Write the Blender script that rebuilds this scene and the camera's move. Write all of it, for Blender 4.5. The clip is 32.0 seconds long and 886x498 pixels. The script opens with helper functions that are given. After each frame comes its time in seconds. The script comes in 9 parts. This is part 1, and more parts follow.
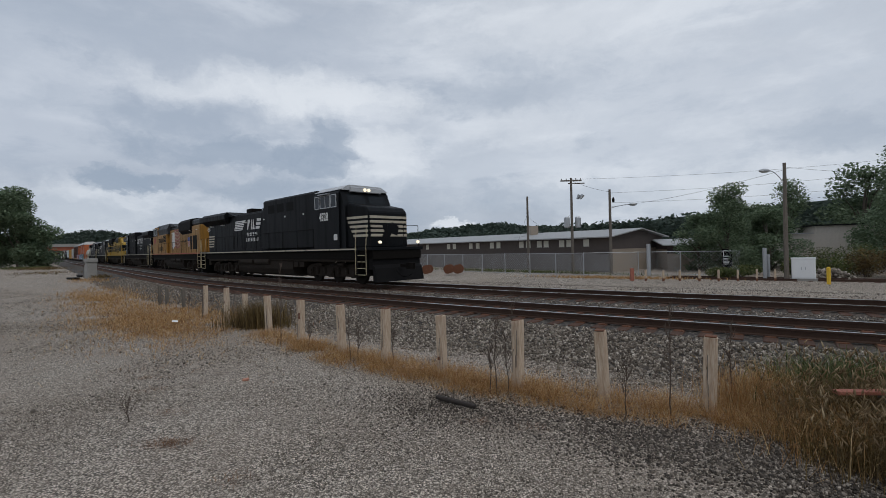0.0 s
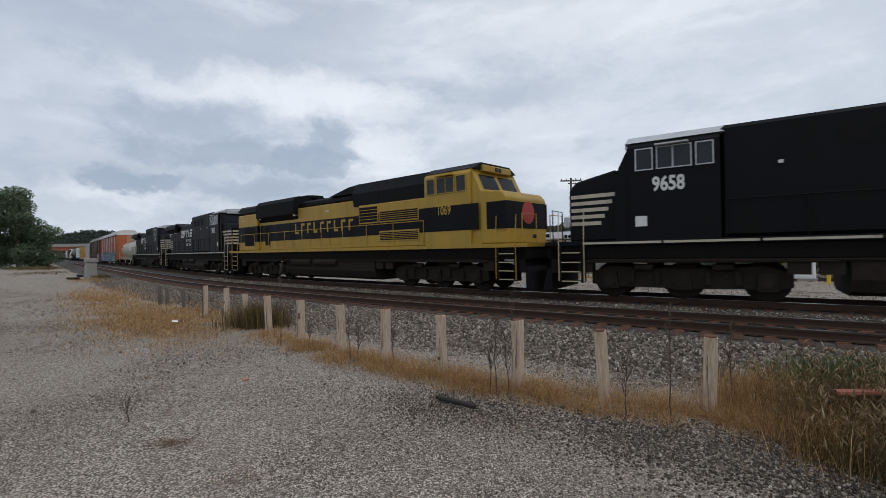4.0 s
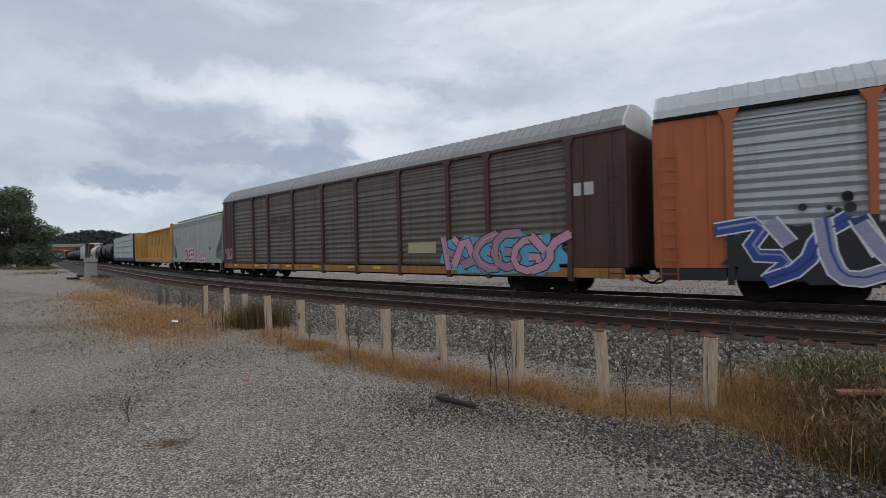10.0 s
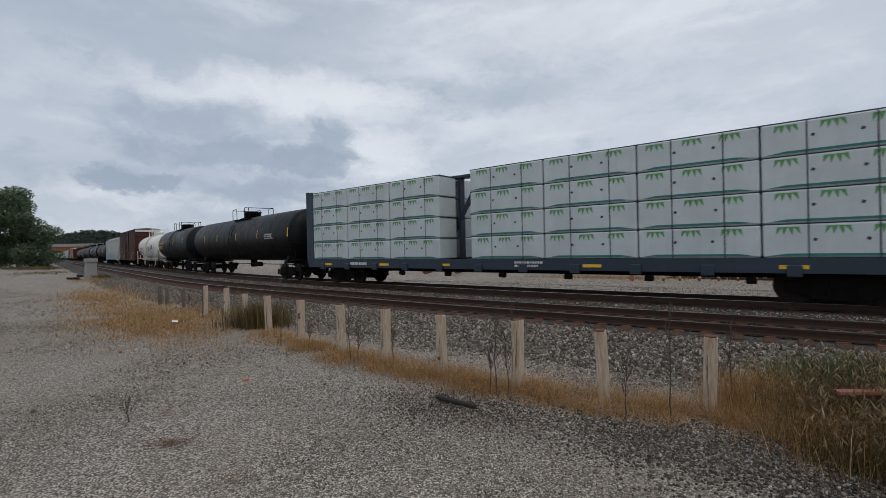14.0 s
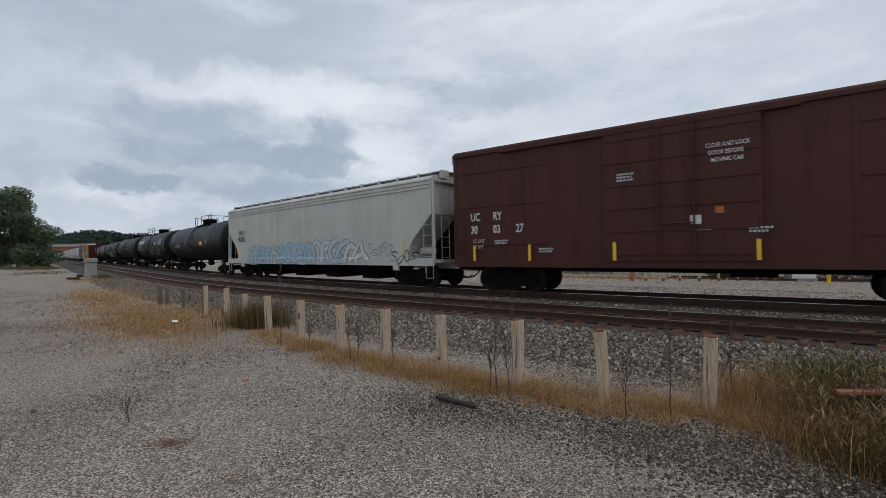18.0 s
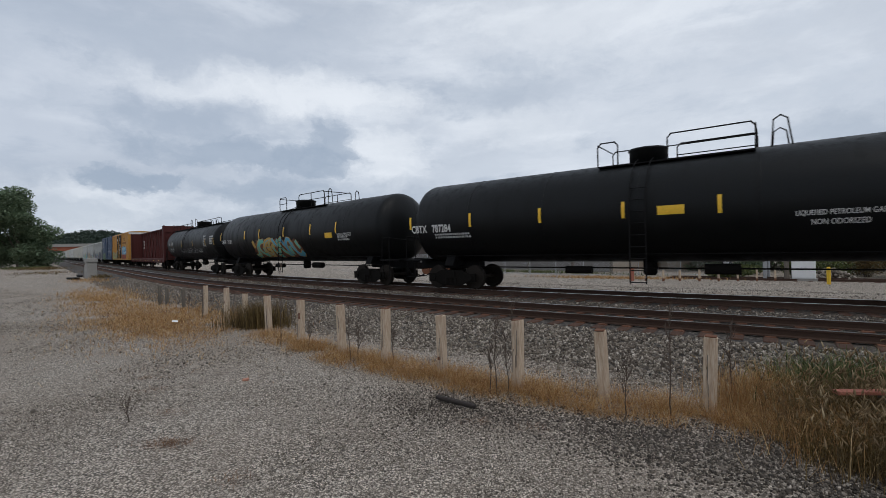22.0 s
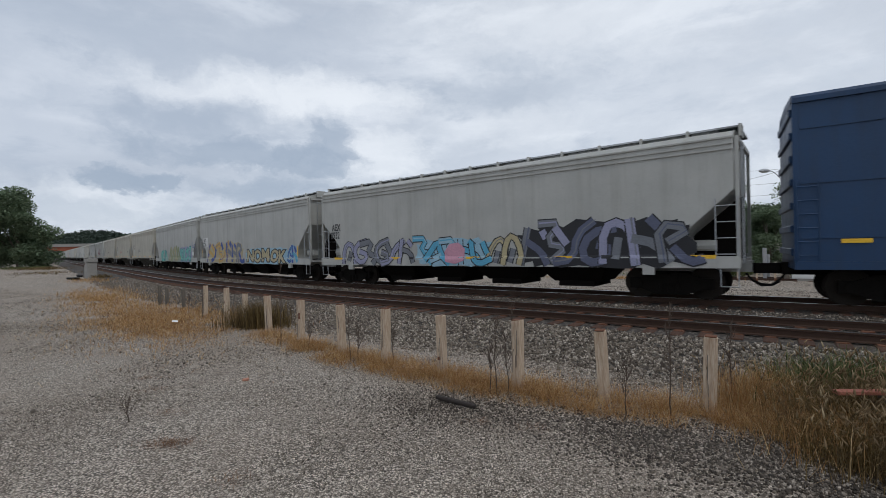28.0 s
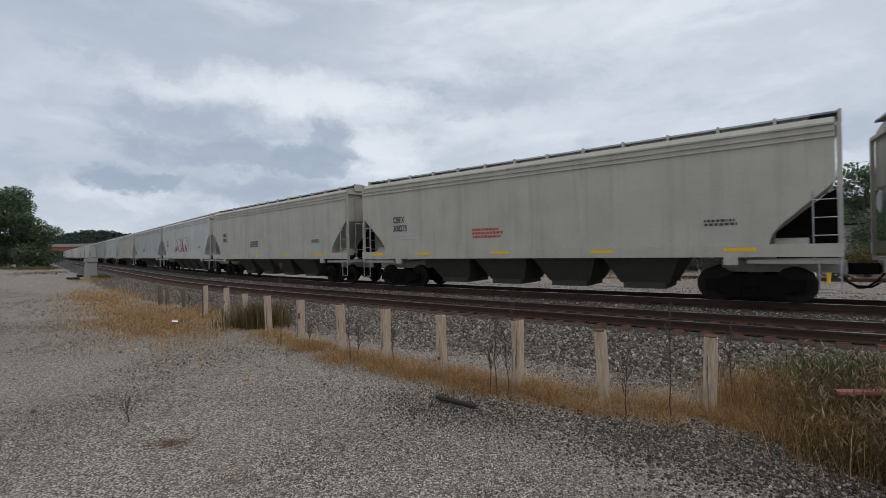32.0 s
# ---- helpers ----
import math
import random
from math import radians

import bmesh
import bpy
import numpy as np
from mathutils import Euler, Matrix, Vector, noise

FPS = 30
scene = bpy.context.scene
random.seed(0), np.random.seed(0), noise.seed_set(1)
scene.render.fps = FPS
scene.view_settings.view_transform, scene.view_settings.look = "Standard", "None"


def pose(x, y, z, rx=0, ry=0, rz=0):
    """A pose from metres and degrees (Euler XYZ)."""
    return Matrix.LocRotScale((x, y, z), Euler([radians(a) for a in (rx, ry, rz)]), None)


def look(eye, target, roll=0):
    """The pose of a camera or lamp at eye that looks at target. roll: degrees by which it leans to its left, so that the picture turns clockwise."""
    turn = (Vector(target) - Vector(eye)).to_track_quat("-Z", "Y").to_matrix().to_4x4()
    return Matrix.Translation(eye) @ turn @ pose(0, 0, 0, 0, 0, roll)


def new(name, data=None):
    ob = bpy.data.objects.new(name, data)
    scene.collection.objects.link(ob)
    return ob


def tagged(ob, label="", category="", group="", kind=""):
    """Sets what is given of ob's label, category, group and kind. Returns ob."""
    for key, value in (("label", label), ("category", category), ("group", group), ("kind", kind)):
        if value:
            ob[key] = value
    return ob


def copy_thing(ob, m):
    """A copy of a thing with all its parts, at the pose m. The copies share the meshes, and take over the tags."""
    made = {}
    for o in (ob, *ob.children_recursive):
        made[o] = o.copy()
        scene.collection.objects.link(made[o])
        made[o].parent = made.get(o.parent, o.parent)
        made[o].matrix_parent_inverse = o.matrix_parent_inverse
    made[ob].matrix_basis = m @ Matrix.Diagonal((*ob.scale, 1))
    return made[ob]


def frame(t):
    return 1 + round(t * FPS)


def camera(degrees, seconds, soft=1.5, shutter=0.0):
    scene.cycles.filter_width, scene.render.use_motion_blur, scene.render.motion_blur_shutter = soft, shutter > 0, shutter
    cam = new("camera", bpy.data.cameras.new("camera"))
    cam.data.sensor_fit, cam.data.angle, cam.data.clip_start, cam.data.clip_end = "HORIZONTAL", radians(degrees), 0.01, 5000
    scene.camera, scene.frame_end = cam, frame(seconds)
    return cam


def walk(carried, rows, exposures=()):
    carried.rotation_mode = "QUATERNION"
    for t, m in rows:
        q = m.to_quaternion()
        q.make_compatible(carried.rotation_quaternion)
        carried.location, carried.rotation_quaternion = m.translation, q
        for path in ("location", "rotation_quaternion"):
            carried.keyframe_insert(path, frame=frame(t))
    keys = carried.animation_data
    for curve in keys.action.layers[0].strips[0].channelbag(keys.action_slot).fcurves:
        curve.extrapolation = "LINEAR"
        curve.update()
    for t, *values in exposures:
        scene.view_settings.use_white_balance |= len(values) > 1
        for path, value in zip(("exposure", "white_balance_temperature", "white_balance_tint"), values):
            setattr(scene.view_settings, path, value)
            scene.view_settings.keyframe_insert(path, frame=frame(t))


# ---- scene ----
# ---------------------------------------------------------------- camera
DURATION = 32.0
EYE = Vector((0.0, 0.0, 2.076))
cam = camera(88.84, DURATION, soft=0.4, shutter=0.07)
VIEW = look(EYE, EYE + Vector((0.0, 1.0, -0.0026)), -1.33)
walk(cam, [(0.0, VIEW), (DURATION, VIEW)], [(0.0, -0.10), (1.0, 0.02), (2.0, 0.10), (3.0, 0.10), (6.0, 0.08), (7.0, 0.04), (9.0, 0.0), (11.0, 0.08), (12.0, 0.0), (13.0, -0.08), (14.0, -0.06),
                                                (17.0, -0.04), (18.0, 0.0), (20.0, 0.03), (24.0, 0.05), (25.0, 0.04), (28.0, 0.08), (30.0, 0.02), (32.0, 0.02)])

# ---------------------------------------------------------------- world and sun
SUN_ELEVATION, SUN_AZIMUTH = radians(58), radians(150)


def link(tree, a, out, b, inp):
    tree.links.new(a.outputs[out], b.inputs[inp])


def build_world():
    world = bpy.data.worlds.new("overcast_sky")
    scene.world = world
    world.use_nodes = True
    t = world.node_tree
    t.nodes.clear()
    out = t.nodes.new("ShaderNodeOutputWorld")
    sky = t.nodes.new("ShaderNodeTexSky")
    sky.sky_type = "NISHITA"
    sky.sun_disc = False
    sky.sun_elevation, sky.sun_rotation = SUN_ELEVATION, SUN_AZIMUTH
    sky_bg = t.nodes.new("ShaderNodeBackground")
    sky_bg.inputs["Strength"].default_value = 0.05
    link(t, sky, "Color", sky_bg, "Color")
    co = t.nodes.new("ShaderNodeTexCoord")
    sep = t.nodes.new("ShaderNodeSeparateXYZ")
    link(t, co, "Generated", sep, "Vector")

    def cloud(scale, detail, rough, offset, lo, hi, squash=2.4):
        """Cloud cover as a field of the direction, flattened towards the horizon."""
        mp = t.nodes.new("ShaderNodeMapping")
        mp.inputs["Location"].default_value = offset
        mp.inputs["Scale"].default_value = (1.0, 1.0, squash)
        link(t, co, "Generated", mp, "Vector")
        n = t.nodes.new("ShaderNodeTexNoise")
        n.inputs["Scale"].default_value = scale
        n.inputs["Detail"].default_value = detail
        n.inputs["Roughness"].default_value = rough
        n.inputs["Distortion"].default_value = 0.25
        link(t, mp, 0, n, "Vector")
        r = t.nodes.new("ShaderNodeMapRange")
        r.interpolation_type = "SMOOTHSTEP"
        r.inputs["From Min"].default_value, r.inputs["From Max"].default_value = lo, hi
        link(t, n, "Fac", r, "Value")
        return r.outputs[0]

    def times(p, q):
        m = t.nodes.new("ShaderNodeMath")
        m.operation = "MULTIPLY"
        t.links.new(p, m.inputs[0])
        if isinstance(q, float):
            m.inputs[1].default_value = q
        else:
            t.links.new(q, m.inputs[1])
        return m.outputs[0]

    def over(fac, below, above):
        m = t.nodes.new("ShaderNodeMix")
        m.data_type = "RGBA"
        t.links.new(fac, m.inputs[0])
        for i, v in ((6, below), (7, above)):
            if isinstance(v, tuple):
                m.inputs[i].default_value = (*v, 1)
            else:
                t.links.new(v, m.inputs[i])
        return m.outputs[2]

    def billow(field, scale, amount, squash):
        """The direction, shaken by noise, so that cloud edges curl."""
        mp = t.nodes.new("ShaderNodeMapping")
        mp.inputs["Scale"].default_value = (1.0, 1.0, squash)
        t.links.new(field, mp.inputs["Vector"])
        n = t.nodes.new("ShaderNodeTexNoise")
        n.inputs["Scale"].default_value, n.inputs["Detail"].default_value, n.inputs["Roughness"].default_value = scale, 5, 0.6
        link(t, mp, 0, n, "Vector")
        a = t.nodes.new("ShaderNodeVectorMath")
        a.operation = "SUBTRACT"
        a.inputs[1].default_value = (0.5, 0.5, 0.5)
        link(t, n, "Color", a, 0)
        b = t.nodes.new("ShaderNodeVectorMath")
        b.operation = "MULTIPLY_ADD"
        b.inputs[1].default_value = (amount, amount, amount * 0.7)
        link(t, a, 0, b, 0)
        t.links.new(field, b.inputs[2])
        return b.outputs[0]

    torn = billow(billow(co.outputs["Generated"], 6.0, 0.16, 1.6), 22.0, 0.05, 1.3)

    def heap(u, v, wide, high, ragged, seed, soft=0.35):
        """One cloud with a torn edge, u to the right and v above the middle of the view, as tangents."""
        d = Vector((u, 1.0, v)).normalized()
        n = t.nodes.new("ShaderNodeTexNoise")
        n.inputs["Scale"].default_value, n.inputs["Detail"].default_value, n.inputs["Roughness"].default_value = 14.0, 9, 0.66
        mp = t.nodes.new("ShaderNodeMapping")
        mp.inputs["Location"].default_value = (seed * 1.7, seed * 0.9, seed * 2.3)
        mp.inputs["Scale"].default_value = (1.0, 1.0, 1.7)
        t.links.new(torn, mp.inputs["Vector"])
        link(t, mp, 0, n, "Vector")
        a = t.nodes.new("ShaderNodeVectorMath")
        a.operation = "SUBTRACT"
        a.inputs[1].default_value = d
        t.links.new(torn, a.inputs[0])
        b = t.nodes.new("ShaderNodeVectorMath")
        b.operation = "DIVIDE"
        b.inputs[1].default_value = (wide, wide, high)
        link(t, a, 0, b, 0)
        c = t.nodes.new("ShaderNodeVectorMath")
        c.operation = "LENGTH"
        link(t, b, 0, c, 0)
        m = t.nodes.new("ShaderNodeMath")
        m.operation = "MULTIPLY_ADD"
        m.inputs[1].default_value = ragged
        link(t, n, "Fac", m, 0)
        link(t, c, "Value", m, 2)
        r = t.nodes.new("ShaderNodeMapRange")
        r.interpolation_type = "SMOOTHSTEP"
        edge = 1.0 + ragged * 0.5
        for key, value in (("From Min", edge + soft * 0.5), ("From Max", edge - soft), ("To Min", 0.0), ("To Max", 1.0)):
            r.inputs[key].default_value = value
        link(t, m, 0, r, "Value")
        return r.outputs[0]

    col = over(cloud(1.5, 6, 0.5, (3.1, 1.7, 0.4), 0.32, 0.66), (0.40, 0.46, 0.555), (0.595, 0.655, 0.745))
    col = over(times(cloud(3.6, 8, 0.58, (0.4, 5.2, 1.0), 0.46, 0.68, 3.2), 0.75), col, (0.73, 0.785, 0.865))
    col = over(times(cloud(5.5, 9, 0.62, (2.4, 0.7, 4.0), 0.49, 0.65, 2.6), 0.66), col, (0.425, 0.495, 0.60))
    # brighter heaps and torn dark ones of the overcast
    col = over(times(heap(-0.95, 0.50, 0.55, 0.35, 1.0, 9.0, 1.2), 0.45), col, (0.45, 0.51, 0.62))
    col = over(times(heap(0.9, 0.48, 0.5, 0.30, 1.0, 6.0, 1.2), 0.5), col, (0.76, 0.81, 0.885))
    for u, v, wide, high, ragged, soft, amount in ((0.27, 0.50, 0.34, 0.09, 1.1, 1.0, 0.55), (-0.28, 0.335, 0.24, 0.05, 1.2, 0.8, 0.8), (-0.12, 0.20, 0.10, 0.06, 1.0, 0.7, 0.65), (-0.77, 0.115, 0.13, 0.05, 1.1, 0.7, 0.6),
                                                   (-0.57, 0.375, 0.13, 0.03, 1.3, 0.7, 0.4), (0.17, 0.26, 0.18, 0.04, 1.1, 0.8, 0.4), (0.55, 0.12, 0.45, 0.04, 1.1, 0.7, 0.45), (0.035, 0.045, 0.05, 0.012, 2.2, 0.35, 0.7)):
        col = over(times(heap(u, v, wide, high, ragged, 3 + u * 10, soft), amount), col, (0.84, 0.885, 0.945))
    for u, v, wide, high, ragged, soft, amount in ((-0.45, 0.222, 0.20, 0.027, 1.6, 0.6, 0.75), (-0.24, 0.232, 0.065, 0.040, 1.3, 0.5, 0.75), (-0.29, 0.195, 0.11, 0.026, 1.3, 0.5, 0.75), (-0.717, 0.172, 0.062, 0.030, 1.4, 0.35, 0.9),
                                                   (-0.61, 0.17, 0.056, 0.020, 1.5, 0.4, 0.85), (-0.39, 0.13, 0.14, 0.034, 1.5, 0.6, 0.75), (-0.18, 0.14, 0.11, 0.030, 1.3, 0.8, 0.4), (-0.57, 0.30, 0.24, 0.034, 1.3, 0.8, 0.45),
                                                   (-0.73, 0.50, 0.34, 0.07, 1.2, 1.0, 0.4), (0.145, 0.34, 0.17, 0.05, 1.2, 0.9, 0.38), (-0.83, 0.10, 0.14, 0.03, 1.3, 0.7, 0.45), (0.25, 0.10, 0.25, 0.030, 1.3, 0.7, 0.4),
                                                   (0.92, 0.25, 0.12, 0.04, 1.2, 0.7, 0.45), (-0.15, 0.06, 0.10, 0.035, 1.1, 0.6, 0.5)):
        col = over(times(heap(u, v, wide, high, ragged, 1 + v * 40, soft), amount), col, (0.34, 0.415, 0.525))
    cloud_bg = t.nodes.new("ShaderNodeBackground")
    cloud_bg.inputs["Strength"].default_value = 1.02
    t.links.new(col, cloud_bg.inputs["Color"])
    both = t.nodes.new("ShaderNodeMixShader")
    both.inputs["Fac"].default_value = 0.93
    link(t, sky_bg, 0, both, 1)
    link(t, cloud_bg, 0, both, 2)
    link(t, both, 0, out, "Surface")


build_world()
sun = new("sun", bpy.data.lights.new("sun", "SUN"))
sun.data.energy, sun.data.angle, sun.data.color = 0.6, radians(30), (1.0, 0.97, 0.92)
sun.matrix_world = look(Vector((0, 0, 60)), Vector((0, 0, 60)) - Vector((
    math.cos(SUN_ELEVATION) * math.sin(SUN_AZIMUTH), math.cos(SUN_ELEVATION) * math.cos(SUN_AZIMUTH), math.sin(SUN_ELEVATION))))

# ---------------------------------------------------------------- materials
MATS = {}


def node(t, kind, **values):
    n = t.nodes.new(kind)
    for key, value in values.items():
        n.inputs[key].default_value = value
    return n


def ramp_node(t, stops):
    r = t.nodes.new("ShaderNodeValToRGB")
    els = r.color_ramp.elements
    while len(els) < len(stops):
        els.new(0.5)
    for e, (p, c) in zip(els, stops):
        e.position, e.color = p, (*c, 1)
    return r


def mixed(t, fac, a, b, mode="MIX"):
    """fac: a socket or number; a, b: sockets or colours. Returns the mixed colour's socket."""
    m = t.nodes.new("ShaderNodeMix")
    m.data_type, m.blend_type = "RGBA", mode
    for key, value in ((0, fac), (6, a), (7, b)):
        if isinstance(value, bpy.types.NodeSocket):
            t.links.new(value, m.inputs[key])
        else:
            m.inputs[key].default_value = value if key == 0 else (*value, 1)
    return m.outputs[2]


def base_material(name):
    m = bpy.data.materials.new(name)
    m.use_nodes = True
    t = m.node_tree
    b = t.nodes["Principled BSDF"]
    MATS[name] = m
    return m, t, b


def noise_fac(t, scale, detail=4, rough=0.55, lo=0.4, hi=0.6, stretch=(1, 1, 1), coords="Object"):
    co = t.nodes.new("ShaderNodeTexCoord")
    mp = node(t, "ShaderNodeMapping", Scale=stretch)
    t.links.new(co.outputs[coords], mp.inputs["Vector"])
    n = node(t, "ShaderNodeTexNoise", Scale=scale, Detail=detail, Roughness=rough)
    t.links.new(mp.outputs[0], n.inputs["Vector"])
    r = t.nodes.new("ShaderNodeMapRange")
    r.inputs["From Min"].default_value, r.inputs["From Max"].default_value = lo, hi
    t.links.new(n.outputs["Fac"], r.inputs["Value"])
    return r.outputs[0]


def bump(t, b, height, strength, distance):
    n = node(t, "ShaderNodeBump", Strength=strength, Distance=distance)
    t.links.new(height, n.inputs["Height"])
    t.links.new(n.outputs[0], b.inputs["Normal"])


def paint(name, color, rough=0.45, dirt=(0.10, 0.085, 0.07), amount=0.45, streak=0.4, metal=0.0, shine=0.5):
    """Weathered paint: blotchy fade, vertical dirt streaks and fine grain."""
    m, t, b = base_material(name)
    fade = noise_fac(t, 0.7, 5, 0.6, 0.35, 0.7)
    faded = mixed(t, fade, color, tuple(c * 0.80 + 0.04 * sum(color) / 3 for c in color))
    drips = noise_fac(t, 2.2, 6, 0.65, 0.48, 0.78, (1.6, 1.6, 0.12))
    d1 = t.nodes.new("ShaderNodeMath")
    d1.operation = "MULTIPLY"
    d1.inputs[1].default_value = streak
    t.links.new(drips, d1.inputs[0])
    streaked = mixed(t, d1.outputs[0], faded, dirt)
    spots = noise_fac(t, 9.0, 6, 0.7, 0.55, 0.8)
    d2 = t.nodes.new("ShaderNodeMath")
    d2.operation = "MULTIPLY"
    d2.inputs[1].default_value = amount
    t.links.new(spots, d2.inputs[0])
    final = mixed(t, d2.outputs[0], streaked, dirt)
    t.links.new(final, b.inputs["Base Color"])
    r = t.nodes.new("ShaderNodeMapRange")
    r.inputs["To Min"].default_value, r.inputs["To Max"].default_value = rough, min(1, rough + 0.3)
    t.links.new(drips, r.inputs["Value"])
    t.links.new(r.outputs[0], b.inputs["Roughness"])
    b.inputs["Metallic"].default_value, b.inputs["Specular IOR Level"].default_value = metal, shine
    grain = noise_fac(t, 14, 3, 0.5, 0.2, 0.8)
    bump(t, b, grain, 0.12, 0.02)
    return m


def plain(name, color, rough=0.6, metal=0.0, vary=0.2, scale=6.0, bumpy=0.1, shine=0.5):
    m, t, b = base_material(name)
    f = noise_fac(t, scale, 5, 0.6, 0.3, 0.7)
    c = mixed(t, f, color, tuple(x * (1 - vary) for x in color))
    g = noise_fac(t, scale * 7, 3, 0.6, 0.3, 0.7)
    c = mixed(t, g, c, tuple(min(1, x * (1 + vary * 0.5)) for x in color))
    t.links.new(c, b.inputs["Base Color"])
    b.inputs["Roughness"].default_value, b.inputs["Metallic"].default_value = rough, metal
    b.inputs["Specular IOR Level"].default_value = shine
    bump(t, b, g, bumpy, 0.02)
    return m


def stones(name, tones, size, patch=None, bump_depth=0.02):
    """Loose stone surface: cells of random tone with recessed joints; patch: a second tint in large areas."""
    m, t, b = base_material(name)
    co = t.nodes.new("ShaderNodeTexCoord")
    v = node(t, "ShaderNodeTexVoronoi", Scale=1 / size, Randomness=1.0)
    t.links.new(co.outputs["Object"], v.inputs["Vector"])
    sep = t.nodes.new("ShaderNodeSeparateColor")
    t.links.new(v.outputs["Color"], sep.inputs[0])
    r = ramp_node(t, tones)
    t.links.new(sep.outputs[0], r.inputs["Fac"])
    gap = t.nodes.new("ShaderNodeMapRange")
    gap.inputs["From Min"].default_value, gap.inputs["From Max"].default_value = 0.35, 0.75
    t.links.new(v.outputs["Distance"], gap.inputs["Value"])
    col = mixed(t, gap.outputs[0], r.outputs["Color"], tuple(c * 0.45 for c in tones[0][1]))
    if patch:
        for scale, amount, tint in patch:
            f = noise_fac(t, scale, 5, 0.6, 0.45, 0.65)
            k = t.nodes.new("ShaderNodeMath")
            k.operation = "MULTIPLY"
            k.inputs[1].default_value = amount
            t.links.new(f, k.inputs[0])
            col = mixed(t, k.outputs[0], col, tint)
    t.links.new(col, b.inputs["Base Color"])
    b.inputs["Roughness"].default_value = 0.9
    inv = t.nodes.new("ShaderNodeMath")
    inv.operation = "SUBTRACT"
    inv.inputs[0].default_value = 1.0
    t.links.new(v.outputs["Distance"], inv.inputs[1])
    bump(t, b, inv.outputs[0], 0.9, bump_depth)
    return m


def island(name, tones, rough=0.9):
    """One tone for each loose piece of a joined mesh."""
    m, t, b = base_material(name)
    g = t.nodes.new("ShaderNodeNewGeometry")
    r = ramp_node(t, tones)
    t.links.new(g.outputs["Random Per Island"], r.inputs["Fac"])
    f = noise_fac(t, 30, 4, 0.6, 0.3, 0.7)
    c = mixed(t, f, r.outputs["Color"], tuple(x * 0.7 for x in tones[0][1]))
    t.links.new(c, b.inputs["Base Color"])
    b.inputs["Roughness"].default_value = rough
    return m


def wood(name, light, dark, rough=0.85, stretch=(3, 3, 0.4), rand=0.25):
    m, t, b = base_material(name)
    f = noise_fac(t, 6, 7, 0.65, 0.35, 0.7, stretch)
    c = mixed(t, f, light, dark)
    o = t.nodes.new("ShaderNodeObjectInfo")
    k = t.nodes.new("ShaderNodeMath")
    k.operation = "MULTIPLY"
    k.inputs[1].default_value = rand
    t.links.new(o.outputs["Random"], k.inputs[0])
    c = mixed(t, k.outputs[0], c, dark)
    t.links.new(c, b.inputs["Base Color"])
    b.inputs["Roughness"].default_value = rough
    bump(t, b, f, 0.5, 0.02)
    return m


def foliage(name, tones):
    m, t, b = base_material(name)
    g = t.nodes.new("ShaderNodeNewGeometry")
    r = ramp_node(t, tones)
    t.links.new(g.outputs["Random Per Island"], r.inputs["Fac"])
    t.links.new(r.outputs["Color"], b.inputs["Base Color"])
    b.inputs["Roughness"].default_value = 0.7
    tr = t.nodes.new("ShaderNodeBsdfTranslucent")
    t.links.new(r.outputs["Color"], tr.inputs["Color"])
    mx = t.nodes.new("ShaderNodeMixShader")
    mx.inputs[0].default_value = 0.38
    out = t.nodes["Material Output"]
    t.links.new(b.outputs[0], mx.inputs[1])
    t.links.new(tr.outputs[0], mx.inputs[2])
    t.links.new(mx.outputs[0], out.inputs["Surface"])
    return m


def glass(name, color):
    m, t, b = base_material(name)
    b.inputs["Base Color"].default_value = (*color, 1)
    b.inputs["Roughness"].default_value = 0.06
    b.inputs["Specular IOR Level"].default_value = 0.25
    return m


def glow(name, color, strength):
    m, t, b = base_material(name)
    b.inputs["Base Color"].default_value = (*color, 1)
    b.inputs["Emission Color"].default_value = (*color, 1)
    b.inputs["Emission Strength"].default_value = strength
    return m


GRAVEL = stones("lot_gravel", [(0.0, (0.12, 0.095, 0.072)), (0.35, (0.46, 0.39, 0.318)), (1.0, (0.92, 0.80, 0.675))], 0.019,
                [(4.5, 0.32, (0.17, 0.138, 0.107)), (1.1, 0.30, (0.25, 0.20, 0.158)), (0.25, 0.40, (0.29, 0.225, 0.165)), (0.07, 0.35, (0.26, 0.205, 0.15))], 0.018)
BALLAST = stones("ballast_bed", [(0.0, (0.026, 0.021, 0.017)), (0.5, (0.075, 0.063, 0.052)), (1.0, (0.19, 0.165, 0.14))], 0.06,
                 [(0.5, 0.4, (0.10, 0.070, 0.050))], 0.03)
BALLAST_STONE = island("ballast_stone", [(0.0, (0.075, 0.057, 0.042)), (0.45, (0.27, 0.22, 0.17)), (0.8, (0.46, 0.39, 0.315)), (1.0, (0.78, 0.69, 0.58))])
PEBBLE = island("pebble", [(0.0, (0.07, 0.055, 0.041)), (0.25, (0.34, 0.285, 0.228)), (0.75, (0.58, 0.50, 0.41)), (1.0, (0.85, 0.75, 0.64))])
DARK_STONE = island("dark_ballast_stone", [(0.0, (0.035, 0.026, 0.019)), (0.45, (0.125, 0.10, 0.077)), (0.75, (0.30, 0.247, 0.195)), (1.0, (0.66, 0.57, 0.475))])
DRY_GRASS = foliage("dry_grass", [(0.0, (0.22, 0.10, 0.032)), (0.45, (0.43, 0.225, 0.078)), (0.8, (0.58, 0.37, 0.16)), (1.0, (0.72, 0.54, 0.30))])
RUSTY_WEED = foliage("brown_weed", [(0.0, (0.05, 0.032, 0.011)), (0.5, (0.125, 0.078, 0.026)), (1.0, (0.28, 0.19, 0.070))])
